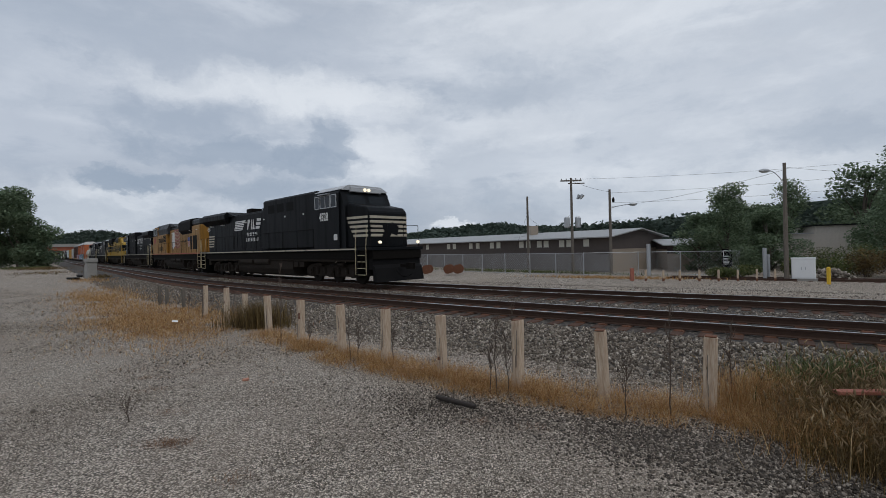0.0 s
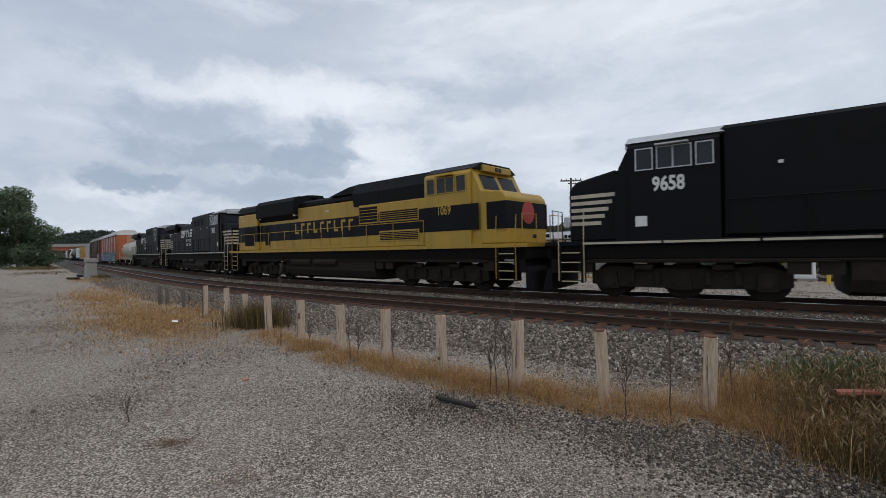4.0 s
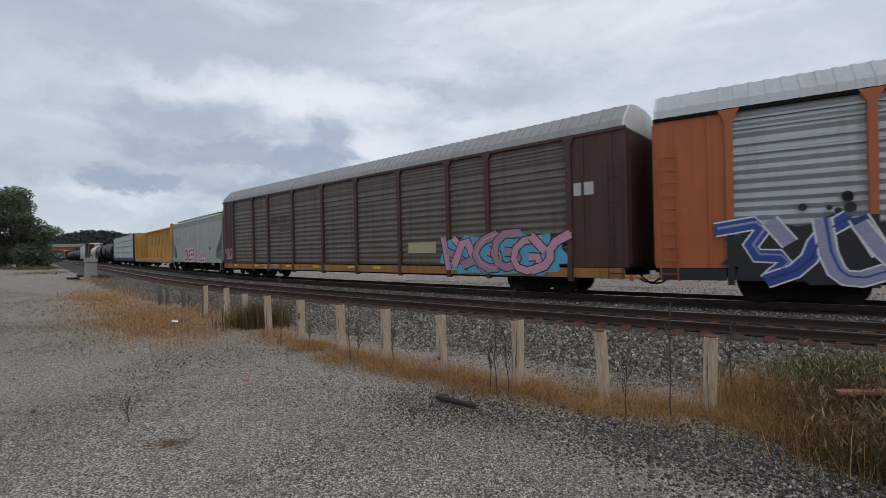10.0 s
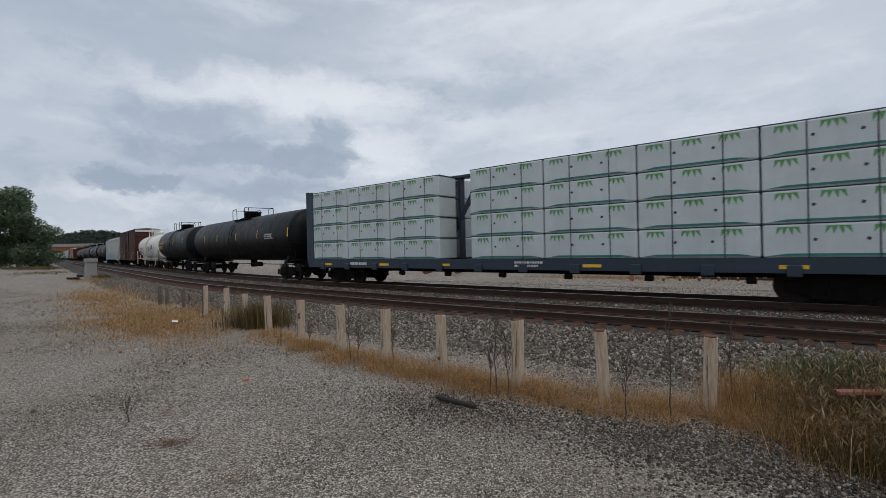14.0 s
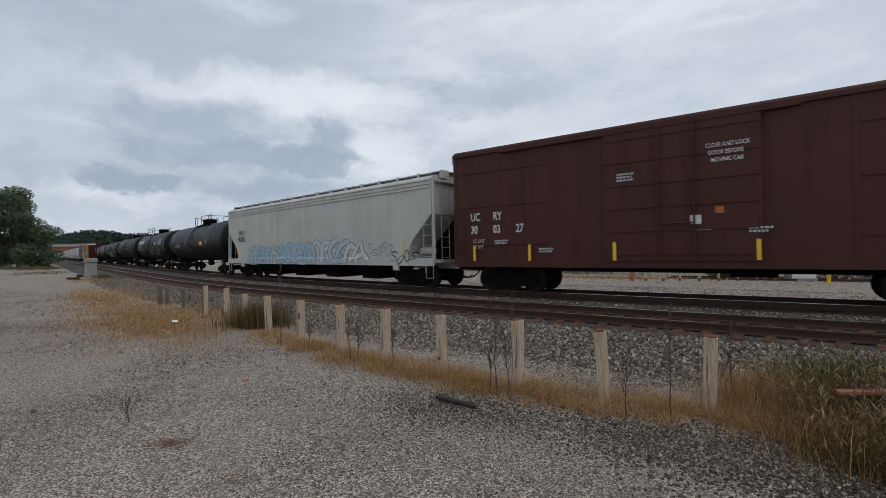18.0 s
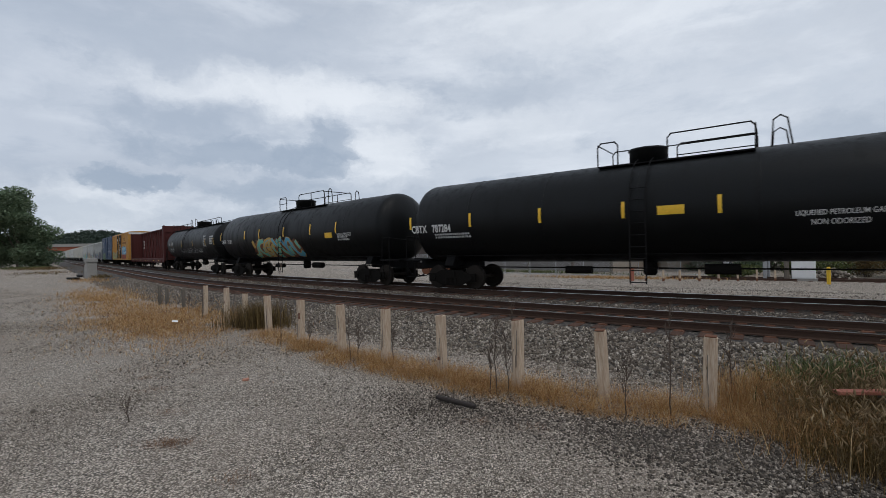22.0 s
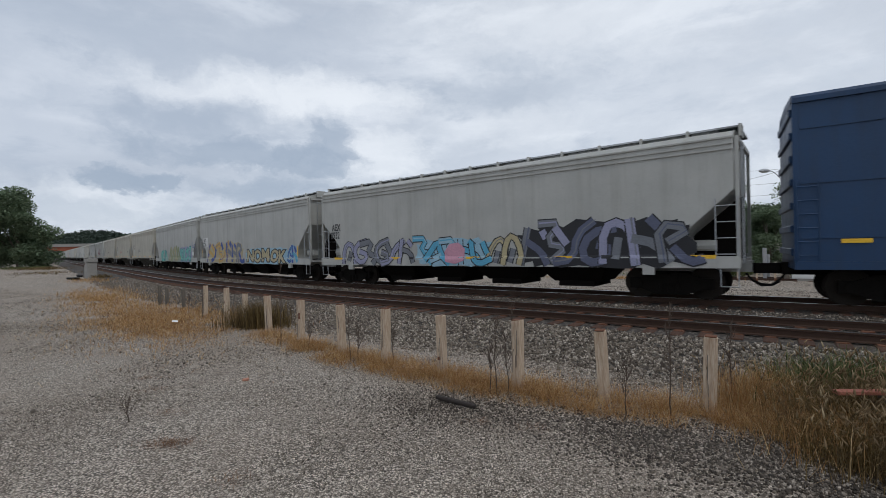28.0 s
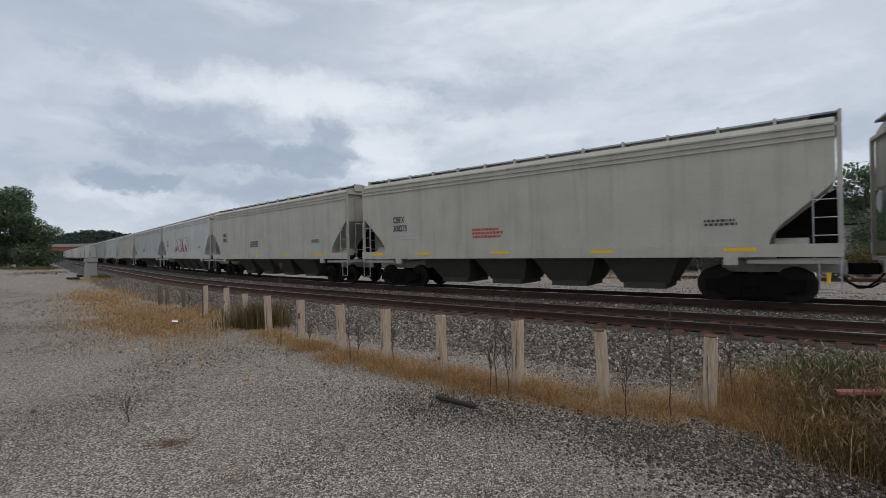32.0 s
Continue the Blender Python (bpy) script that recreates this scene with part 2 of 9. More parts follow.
GREEN_WEED = foliage("green_weed", [(0.0, (0.045, 0.060, 0.016)), (0.6, (0.095, 0.120, 0.036)), (1.0, (0.20, 0.20, 0.07))])
LEAVES = foliage("tree_leaves", [(0.0, (0.095, 0.135, 0.075)), (0.6, (0.16, 0.215, 0.125)), (1.0, (0.24, 0.30, 0.18))])
BARK = wood("bark", (0.16, 0.13, 0.10), (0.06, 0.05, 0.04))
# distance haze is put into these greens, lifted and blued
HAZED_WOODS = foliage("far_woods", [(0.0, (0.070, 0.098, 0.080)), (1.0, (0.105, 0.138, 0.105))])
TIE_WOOD = wood("tie_wood", (0.13, 0.055, 0.028), (0.045, 0.022, 0.013), 0.9, (3, 0.4, 3), 0.6)
RAIL_SIDE = plain("rusty_rail", (0.046, 0.021, 0.011), 0.8, 0.0, 0.4, 9)
RAIL_TOP = plain("polished_railhead", (0.55, 0.56, 0.58), 0.28, 1.0, 0.15, 9, 0.02)
POST_PAINT = wood("weathered_post", (0.66, 0.55, 0.42), (0.36, 0.235, 0.15), 0.9, (6, 6, 0.7), 0.22)
RUST = plain("rust", (0.15, 0.058, 0.028), 0.85, 0.0, 0.5, 12)
RED_OXIDE = plain("red_oxide_steel", (0.33, 0.11, 0.07), 0.7, 0.0, 0.35, 8)
CONCRETE = plain("concrete", (0.30, 0.285, 0.26), 0.9, 0.0, 0.25, 3)
POLE_WOOD = wood("pole_wood", (0.20, 0.17, 0.14), (0.09, 0.075, 0.06), 0.9, (8, 8, 0.3), 0.3)
GALV = plain("galvanised_steel", (0.45, 0.46, 0.47), 0.45, 0.7, 0.15)
WHITE_METAL = plain("white_enamel", (0.78, 0.78, 0.77), 0.45, 0.0, 0.08)
SAFETY_YELLOW = plain("safety_yellow", (0.72, 0.45, 0.03), 0.5, 0.0, 0.15)
BLACK_STEEL = plain("black_steel", (0.009, 0.0085, 0.0085), 0.75, 0.0, 0.3, 6.0, 0.1, 0.12)
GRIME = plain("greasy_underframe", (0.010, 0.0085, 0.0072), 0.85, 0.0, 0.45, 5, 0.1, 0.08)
CHUTE_DUST = plain("dusty_hopper_chute", (0.085, 0.078, 0.066), 0.85, 0.0, 0.4, 5, 0.1, 0.08)
WHEEL_STEEL = plain("wheel_steel", (0.022, 0.017, 0.013), 0.75, 0.0, 0.4, 6, 0.1, 0.2)
DUSTY_UNDERFRAME = plain("dusty_brown_underframe", (0.026, 0.0195, 0.0145), 0.85, 0.0, 0.5, 3.5, 0.15, 0.15)
WINDOW = glass("dark_window", (0.02, 0.024, 0.028))

# ---------------------------------------------------------------- mesh helpers


def to_mesh(name, bm, smooth=False):
    me = bpy.data.meshes.new(name)
    bm.normal_update()
    bm.to_mesh(me)
    bm.free()
    if smooth:
        me.polygons.foreach_set("use_smooth", [True] * len(me.polygons))
    return me


def put(name, me, material, parent=None, m=None, label=""):
    """Link one mesh object, as a part when it has a parent."""
    if material and not me.materials:
        me.materials.append(material)
    ob = new(name, me)
    if parent is not None:
        ob.parent = parent
    if m is not None:
        ob.matrix_basis = m
    if label:
        ob["label"] = label
    return ob


def part(name, bm, material, parent, label="", smooth=False):
    return put(name, to_mesh(name, bm, smooth), material, parent, None, label)


def thing(name, label, category, group="", m=None):
    ob = new(name)
    ob.empty_display_size = 0.3
    if m is not None:
        ob.matrix_basis = m
    return tagged(ob, label, category, group)


def box(bm, x0, x1, y0, y1, z0, z1):
    vs = [bm.verts.new((x, y, z)) for x in (x0, x1) for y in (y0, y1) for z in (z0, z1)]
    for f in ((0, 1, 3, 2), (4, 6, 7, 5), (0, 4, 5, 1), (2, 3, 7, 6), (0, 2, 6, 4), (1, 5, 7, 3)):
        bm.faces.new([vs[i] for i in f])
    return vs


def bevelled(bm, width):
    bmesh.ops.bevel(bm, geom=list(bm.edges), offset=width, segments=1, affect="EDGES", profile=0.5)
    return bm


def boxed(*size, bevel=0.0):
    bm = bmesh.new()
    box(bm, *size)
    return bevelled(bm, bevel) if bevel else bm


def prism(bm, outline, axis, a, b):
    """A closed outline of (u, v) pairs pushed from a to b along an axis: x (u, v = y, z), y (x, z) or z (x, y)."""
    def at(u, v, w):
        return {"x": (w, u, v), "y": (u, w, v), "z": (u, v, w)}[axis]
    lo = [bm.verts.new(at(u, v, a)) for u, v in outline]
    hi = [bm.verts.new(at(u, v, b)) for u, v in outline]
    n = len(outline)
    faces = [bm.faces.new(lo), bm.faces.new(hi)]
    for i in range(n):
        faces.append(bm.faces.new((lo[i], lo[(i + 1) % n], hi[(i + 1) % n], hi[i])))
    bmesh.ops.recalc_face_normals(bm, faces=faces)
    return faces


def rod(bm, p0, p1, r, n=6, r1=None):
    p0, p1 = Vector(p0), Vector(p1)
    way = (p1 - p0).normalized()
    side = way.cross(Vector((0, 0, 1)) if abs(way.z) < 0.95 else Vector((1, 0, 0))).normalized()
    other = way.cross(side)
    r1 = r if r1 is None else r1
    rings = []
    for p, q in ((p0, r), (p1, r1)):
        rings.append([bm.verts.new(p + (side * math.cos(2 * math.pi * i / n) + other * math.sin(2 * math.pi * i / n)) * q) for i in range(n)])
    for i in range(n):
        bm.faces.new((rings[0][i], rings[1][i], rings[1][(i + 1) % n], rings[0][(i + 1) % n]))
    bm.faces.new(rings[0])
    bm.faces.new(rings[1][::-1])


def tube(bm, points, r, n=5):
    """One unbroken round bar along points."""
    pts = [Vector(p) for p in points]
    rings = []
    for i, p in enumerate(pts):
        a = (p - pts[i - 1]).normalized() if i else (pts[1] - p).normalized()
        b = (pts[i + 1] - p).normalized() if i < len(pts) - 1 else a
        way = (a + b).normalized() if (a + b).length > 0.01 else a
        side = way.cross(Vector((0.13, 0.31, 0.94)) if abs(way.z) < 0.9 else Vector((0.9, 0.4, 0.1))).normalized()
        if rings:
            side = (last - way * last.dot(way)).normalized()
        last = side
        other = way.cross(side)
        rings.append([bm.verts.new(p + (side * math.cos(2 * math.pi * k / n) + other * math.sin(2 * math.pi * k / n)) * r) for k in range(n)])
    for a, b in zip(rings, rings[1:]):
        for k in range(n):
            bm.faces.new((a[k], a[(k + 1) % n], b[(k + 1) % n], b[k]))
    bm.faces.new(rings[0][::-1])
    bm.faces.new(rings[-1])


def lathe(bm, profile, axis="x", n=24, centre=(0, 0, 0)):
    """profile: (along, radius) pairs turned round an axis."""
    c = Vector(centre)
    rings = []
    for w, r in profile:
        ring = []
        for i in range(n):
            u, v = r * math.cos(2 * math.pi * i / n), r * math.sin(2 * math.pi * i / n)
            ring.append(bm.verts.new(c + Vector({"x": (w, u, v), "y": (u, w, v), "z": (u, v, w)}[axis])))
        rings.append(ring)
    faces = []
    for a, b in zip(rings, rings[1:]):
        for i in range(n):
            faces.append(bm.faces.new((a[i], a[(i + 1) % n], b[(i + 1) % n], b[i])))
    faces.append(bm.faces.new(rings[0]))
    faces.append(bm.faces.new(rings[-1]))
    bmesh.ops.recalc_face_normals(bm, faces=faces)


def many(name, verts, faces_per, material, kind_label, category):
    """One mesh of very many loose pieces, from arrays: verts (n, k, 3), the faces of one piece."""
    n, k, _ = verts.shape
    loops = np.array([i for f in faces_per for i in f])
    starts = np.cumsum([0] + [len(f) for f in faces_per[:-1]])
    me = bpy.data.meshes.new(name)
    me.vertices.add(n * k)
    me.vertices.foreach_set("co", verts.reshape(-1).astype(np.float32))
    nl, nf = len(loops), len(faces_per)
    me.loops.add(n * nl)
    me.loops.foreach_set("vertex_index", (loops[None, :] + (np.arange(n) * k)[:, None]).reshape(-1).astype(np.int32))
    me.polygons.add(n * nf)
    me.polygons.foreach_set("loop_start", (starts[None, :] + (np.arange(n) * nl)[:, None]).reshape(-1).astype(np.int32))
    me.update(calc_edges=True)
    me.validate()
    me.materials.append(material)
    ob = new(name, me)
    return tagged(ob, kind_label, category, "", "stuff") if kind_label else ob


# ---------------------------------------------------------------- the railway's line in plan
RAIL_Z = 0.42
FOOT, TURN, BEND = 10.63, radians(35.35), 0.006
ARC_RIGHT, ARC_LEFT = -25.0, 37.8
GAUGE, TRACK_GAP = 1.435, 4.36
AWAY, ALONG = Vector((math.sin(TURN), math.cos(TURN))), Vector((-math.cos(TURN), math.sin(TURN)))


def on_line(s, off):
    """The point s metres along the line (towards the far end) and off metres beyond its first rail, with the heading there."""
    a = min(max(s, ARC_RIGHT), ARC_LEFT)
    n = AWAY * math.cos(a * BEND) - ALONG * math.sin(a * BEND)
    u = ALONG * math.cos(a * BEND) + AWAY * math.sin(a * BEND)
    p = AWAY * (FOOT + 1 / BEND) - n * (1 / BEND - off) + u * (s - a)
    return p, u, n


def smooth(t):
    t = min(max(t, 0.0), 1.0)
    return t * t * (3 - 2 * t)


def ground_z(x, y):
    q = AWAY.x * x + AWAY.y * y - FOOT
    return -0.9 * smooth((q - 9) / 16) * smooth((x + 14) / 14)


# ---------------------------------------------------------------- ground and track bed
def build_ground():
    xs = sorted(set([-2500, -900, -400, -200, -120] + list(range(-80, 81, 2)) + [120, 200, 400, 900, 2500]))
    ys = sorted(set([-400, -100, -40, -15] + list(range(-8, 81, 2)) + [110, 160, 250, 400, 700, 1400, 3000]))
    verts = [(x, y, ground_z(x, y) + (0.03 * noise.noise((x * 0.35, y * 0.35, 0)) if abs(x) < 60 and y < 60 else 0)) for y in ys for x in xs]
    w = len(xs)
    faces = [(j * w + i, j * w + i + 1, (j + 1) * w + i + 1, (j + 1) * w + i) for j in range(len(ys) - 1) for i in range(w - 1)]
    me = bpy.data.meshes.new("ground")
    me.from_pydata(verts, [], faces)
    put("ground", me, GRAVEL)
    tagged(bpy.data.objects["ground"], "pale grey crushed gravel lot, dusty and worn", "ground", "", "structure")


build_ground()


def swept(name, profile, s_values, material, closed=True):
    """Push an outline of (off, z) along the railway's line."""
    bm = bmesh.new()
    rings = []
    for s in s_values:
        ring = []
        for off, z in profile:
            p, _, _ = on_line(s, off)
            ring.append(bm.verts.new((p.x, p.y, z)))
        rings.append(ring)
    n = len(profile)
    for a, b in zip(rings, rings[1:]):
        for i in range(n if closed else n - 1):
            bm.faces.new((a[i], a[(i + 1) % n], b[(i + 1) % n], b[i]))
    if closed:
        bm.faces.new(rings[0])
        bm.faces.new(rings[-1])
    bmesh.ops.recalc_face_normals(bm, faces=bm.faces)
    return put(name, to_mesh(name, bm), material)


S_STEPS = [-500, -200, -80, -40] + [-25 + i * 2.0 for i in range(33)] + [45, 60, 90, 150, 300, 600, 1200]
bed = swept("track_bed", [(-3.3, -0.30), (-3.3, -0.02), (-2.2, 0.06), (-0.95, 0.22), (7.0, 0.22), (8.6, 0.02), (9.6, -0.15), (9.6, -0.45)], S_STEPS, BALLAST)
tagged(bed, "grey crushed stone ballast bed of two tracks", "track bed", "", "structure")


def build_rail(off, name_parent):
    h, z = 0.17, RAIL_Z
    prof = [(-0.07, z - h), (-0.07, z - h + 0.018), (-0.012, z - h + 0.035), (-0.012, z - 0.045), (-0.036, z - 0.036), (-0.036, z - 0.004),
            (0.036, z - 0.004), (0.036, z - 0.036), (0.012, z - 0.045), (0.012, z - h + 0.035), (0.07, z - h + 0.018), (0.07, z - h)]
    rail = swept("rail", [(off + a, b) for a, b in prof], S_STEPS, RAIL_SIDE)
    rail.parent = name_parent
    top = swept("running_surface", [(off - 0.030, z - 0.003), (off - 0.030, z), (off + 0.030, z), (off + 0.030, z - 0.003)], S_STEPS, RAIL_TOP)
    top.parent = rail


for base, label in ((0.0, "unoccupied railway track with rusty rails and dark ties"), (TRACK_GAP, "railway track with polished rails under the freight train")):
    track = thing("railway_track", label, "railway track", "railway tracks")
    track["kind"] = "structure"
    build_rail(base, track)
    build_rail(base + GAUGE, track)
    tie_bm = boxed(-0.115, 0.115, -1.32, 1.32, -0.16, 0.0, bevel=0.012)
    tie_mesh = to_mesh("tie", tie_bm)
    plate_mesh = to_mesh("tie_plate", boxed(-0.09, 0.09, -0.17, 0.17, 0.0, 0.018))
    s = -24.0
    rest = bmesh.new()
    while s < 150:
        p, u, n = on_line(s, base + GAUGE / 2)
        turn = Matrix.Translation((p.x, p.y, RAIL_Z - 0.172)) @ Matrix.Rotation(math.atan2(u.y, u.x) + random.uniform(-0.015, 0.015), 4, "Z")
        if s < 42:
            tie = put("tie", tie_mesh, TIE_WOOD, track, turn @ pose(0, random.uniform(-0.06, 0.06), random.uniform(-0.012, 0.0)))
            if base == 0.0:
                for y in (-GAUGE / 2, GAUGE / 2):
                    put("tie_plate", plate_mesh, RUST, tie, pose(0, y, -0.006))
        else:
            for v in box(rest, -0.115, 0.115, -1.3, 1.3, -0.16, 0.0):
                v.co = turn @ v.co
        s += 0.52
    far_ties = part("far_ties", rest, TIE_WOOD, track)
    far_ties["kind"] = "stuff"


# ---------------------------------------------------------------- loose stone
RNG = np.random.default_rng(7)
ROCK = np.array([(1, 0, 0), (-1, 0, 0), (0, 1, 0), (0, -1, 0), (0, 0, 1), (0, 0, -1), (0.62, 0.62, 0.5), (-0.62, -0.55, 0.55)])
ROCK_FACES = [(0, 2, 6), (2, 4, 6), (4, 0, 6), (1, 3, 7), (3, 4, 7), (4, 1, 7), (2, 1, 4), (3, 0, 4), (2, 0, 5), (1, 2, 5), (3, 1, 5), (0, 3, 5)]


def turns(n, tilt=math.pi):
    """n random turn matrices, (n, 3, 3)."""
    a, b, c = RNG.uniform(0, 2 * math.pi, n), RNG.uniform(-tilt, tilt, n), RNG.uniform(0, 2 * math.pi, n)
    ca, sa, cb, sb, cc, sc = np.cos(a), np.sin(a), np.cos(b), np.sin(b), np.cos(c), np.sin(c)
    z, o = np.zeros(n), np.ones(n)
    ra = np.stack([np.stack([ca, -sa, z], 1), np.stack([sa, ca, z], 1), np.stack([z, z, o], 1)], 1)
    rb = np.stack([np.stack([o, z, z], 1), np.stack([z, cb, -sb], 1), np.stack([z, sb, cb], 1)], 1)
    rc = np.stack([np.stack([cc, -sc, z], 1), np.stack([sc, cc, z], 1), np.stack([z, z, o], 1)], 1)
    return ra @ rb @ rc


def rocks(name, places, sizes, material, label, category):
    n = len(places)
    shape = ROCK[None] * RNG.uniform(0.6, 1.15, (n, 8, 1)) * (RNG.uniform(0.6, 1.2, (n, 1, 3)) * sizes[:, None, None])
    verts = np.einsum("nij,nkj->nki", turns(n), shape) + places[:, None, :]
    return many(name, verts, ROCK_FACES, material, label, category)


def bed_height(off):
    return np.interp(off, [-3.3, -2.2, -0.95, 7.0, 8.6, 9.6], [-0.02, 0.06, 0.22, 0.22, 0.02, -0.15])


def line_points(s, off):
    a = np.clip(s, ARC_RIGHT, ARC_LEFT)
    c, sn = np.cos(a * BEND), np.sin(a * BEND)
    n = np.stack([AWAY.x * c - ALONG.x * sn, AWAY.y * c - ALONG.y * sn], 1)
    u = np.stack([ALONG.x * c + AWAY.x * sn, ALONG.y * c + AWAY.y * sn], 1)
    return np.array([AWAY.x, AWAY.y]) * (FOOT + 1 / BEND) - n * (1 / BEND - off)[:, None] + u * (s - a)[:, None]


def ballast(name, count, s_range, off_range, size, label, material=BALLAST_STONE):
    s, off = RNG.uniform(*s_range, count), RNG.uniform(*off_range, count)
    p = line_points(s, off)
    places = np.column_stack([p, bed_height(off) + RNG.uniform(-0.015, 0.02, count)])
    rocks(name, places, RNG.uniform(*size, count), material, label, "ballast stones")


ballast("ballast_stones", 36000, (-14, 12), (-3.6, -0.75), (0.026, 0.056), "grey angular ballast stones on the near shoulder")
ballast("ballast_stones", 14000, (12, 42), (-3.3, -0.75), (0.024, 0.05), "grey angular ballast stones further along the shoulder")
ballast("ballast_stones", 9000, (-14, 34), (2.1, 3.75), (0.022, 0.046), "grey ballast stones between the two tracks")
# darker stone tones here than on the shoulders
ballast("ballast_stones", 5000, (-14, 24), (0.1, 1.35), (0.020, 0.04), "dark ballast stones between the rails", DARK_STONE)
ballast("ballast_stones", 5000, (-14, 20), (6.6, 9.2), (0.022, 0.046), "grey ballast stones on the far shoulder")


def pebbles(name, count, x_range, y_range, size):
    x, y = RNG.uniform(*x_range, count), RNG.uniform(*y_range, count)
    q = AWAY.x * x + AWAY.y * y - FOOT
    keep = (q < -2.9) & (np.abs(x) < y * 1.1 + 0.6)
    x, y = x[keep], y[keep]
    z = np.array([0.03 * noise.noise((a * 0.35, b * 0.35, 0)) for a, b in zip(x, y)])
    rocks(name, np.column_stack([x, y, z]), RNG.uniform(*size, len(x)) * np.where(RNG.random(len(x)) < 0.06, 1.7, 1.0), PEBBLE, "small pale stones strewn over the gravel lot", "pebbles")


pebbles("pebbles", 52000, (-7, 5), (2.8, 7.0), (0.005, 0.013))
pebbles("pebbles", 44000, (-16, 4), (6.0, 15), (0.010, 0.024))
pebbles("pebbles", 16000, (-30, -4), (14, 32), (0.018, 0.042))


def strewn(count, centre, radii, turn, size):
    """Dark ballast that has rolled down onto the lot, thinning outwards."""
    x, y = RNG.normal(0, 0.5, count) * radii[0], RNG.normal(0, 0.5, count) * radii[1]
    c, s = math.cos(turn), math.sin(turn)
    x, y = centre[0] + c * x - s * y, centre[1] + s * x + c * y
    rocks("strewn_ballast", np.column_stack([x, y, np.full(count, 0.005)]), RNG.uniform(*size, count), DARK_STONE, "dark grey ballast stones strewn on the lot's edge", "stones")


strewn(13000, (2.9, 4.35), (2.0, 0.8), radians(-24), (0.010, 0.026))
strewn(5000, (0.4, 5.6), (1.8, 0.8), radians(-33), (0.007, 0.020))

def far_stones(count):
    s, off = RNG.uniform(-45, 25, count), RNG.uniform(9.0, 30.0, count)
    p = line_points(s, off)
    places = np.column_stack([p, [ground_z(a, b) for a, b in p]])
    rocks("far_stones", places, RNG.uniform(0.02, 0.05, count), BALLAST_STONE, "scattered grey stones on the far gravel", "stones")


far_stones(16000)


def rough_lot(count):
    """Coarse stones over the far end of the lot."""
    x, y = RNG.uniform(-85, -12, count), RNG.uniform(24, 85, count)
    q = AWAY.x * x + AWAY.y * y - FOOT
    keep = (q < -4.5) & (x > -1.15 * y - 4)
    x, y = x[keep], y[keep]
    z = np.array([ground_z(a, b) for a, b in zip(x, y)])
    rocks("lot_stones", np.column_stack([x, y, z]), RNG.uniform(0.03, 0.09, len(x)), PEBBLE, "coarse pale stones over the far end of the lot", "stones")


rough_lot(16000)

# ---------------------------------------------------------------- grasses and weeds
FENCE = [(-11.68, 18.56, 0.80), (-11.1, 18.1, 0.74), (-9.79, 17.0, 0.76), (-7.90, 14.91, 1.01), (-6.54, 13.58, 1.02), (-5.73, 12.97, 0.90), (-4.55, 11.70, 0.95),
         (-3.20, 10.04, 0.99), (-2.02, 8.88, 1.01), (-1.08, 8.15, 1.00), (-0.05, 7.34, 0.97), (1.04, 6.53, 1.00), (2.08, 5.93, 0.95), (3.14, 5.40, 0.95)]
BLADE_FACES = [(0, 1, 3, 2), (2, 3, 4)]


def blades(name, xy, height, width, lean, material, label, category):
    """xy (n, 2); height, width, lean: ranges."""
    n = len(xy)
    h, w, l = RNG.uniform(*height, n), RNG.uniform(*width, n), RNG.uniform(*lean, n)
    a = RNG.uniform(0, 2 * math.pi, n)
    face = a + RNG.uniform(-0.9, 0.9, n) + math.pi / 2
    side = np.column_stack([np.cos(face), np.sin(face), np.zeros(n)]) * w[:, None] / 2
    way = np.column_stack([np.cos(a), np.sin(a), np.zeros(n)])
    z0 = np.interp(AWAY.x * xy[:, 0] + AWAY.y * xy[:, 1] - FOOT, [-3.3, -2.2, -0.95], [-0.02, 0.06, 0.2])
    base = np.column_stack([xy, z0 - 0.02])
    up = np.array([0, 0, 1.0])
    mid = base + way * (h * l * 0.35)[:, None] + up * (h * 0.58)[:, None]
    tip = base + way * (h * l)[:, None] + up * (h * (1 - 0.35 * l))[:, None]
    verts = np.stack([base - side, base + side, mid - side * 0.7, mid + side * 0.7, tip], 1)
    return many(name, verts, BLADE_FACES, material, label, category)


def along_fence(count, spread_near, spread_far, i0=0, i1=None, clump=0.5):
    """Points scattered in tufts beside the row of posts."""
    pts = np.array([p[:2] for p in FENCE[i0:i1]])
    seg = RNG.integers(0, len(pts) - 1, count)
    f = RNG.random(count)
    p = pts[seg] + (pts[seg + 1] - pts[seg]) * f[:, None]
    off = np.clip(RNG.normal((spread_far - spread_near) / 2, (spread_far + spread_near) / 2.6, count), -0.62, 0.5)
    p = p + np.array([AWAY.x, AWAY.y]) * off[:, None]
    tuft = np.array([noise.noise((a * 1.6, b * 1.6, 3.0)) + 0.7 * noise.noise((a * 6, b * 6, 8.0)) for a, b in p])
    return p[tuft + RNG.uniform(-0.3, 0.3, count) > clump - 0.55]


FENCE.append((4.4, 4.9, 0))
blades("dry_grass", along_fence(24000, 0.46, 0.14, 6, None, 0.40), (0.08, 0.34), (0.003, 0.007), (0.6, 1.8), DRY_GRASS, "dry orange-brown grass along the row of posts", "grass")
blades("dry_grass", along_fence(9000, 0.28, 0.14, 7, None, 0.52), (0.14, 0.50), (0.002, 0.006), (0.4, 1.6), DRY_GRASS, "taller dry straw-coloured grass tufts at the post bases", "grass")
FENCE.pop()


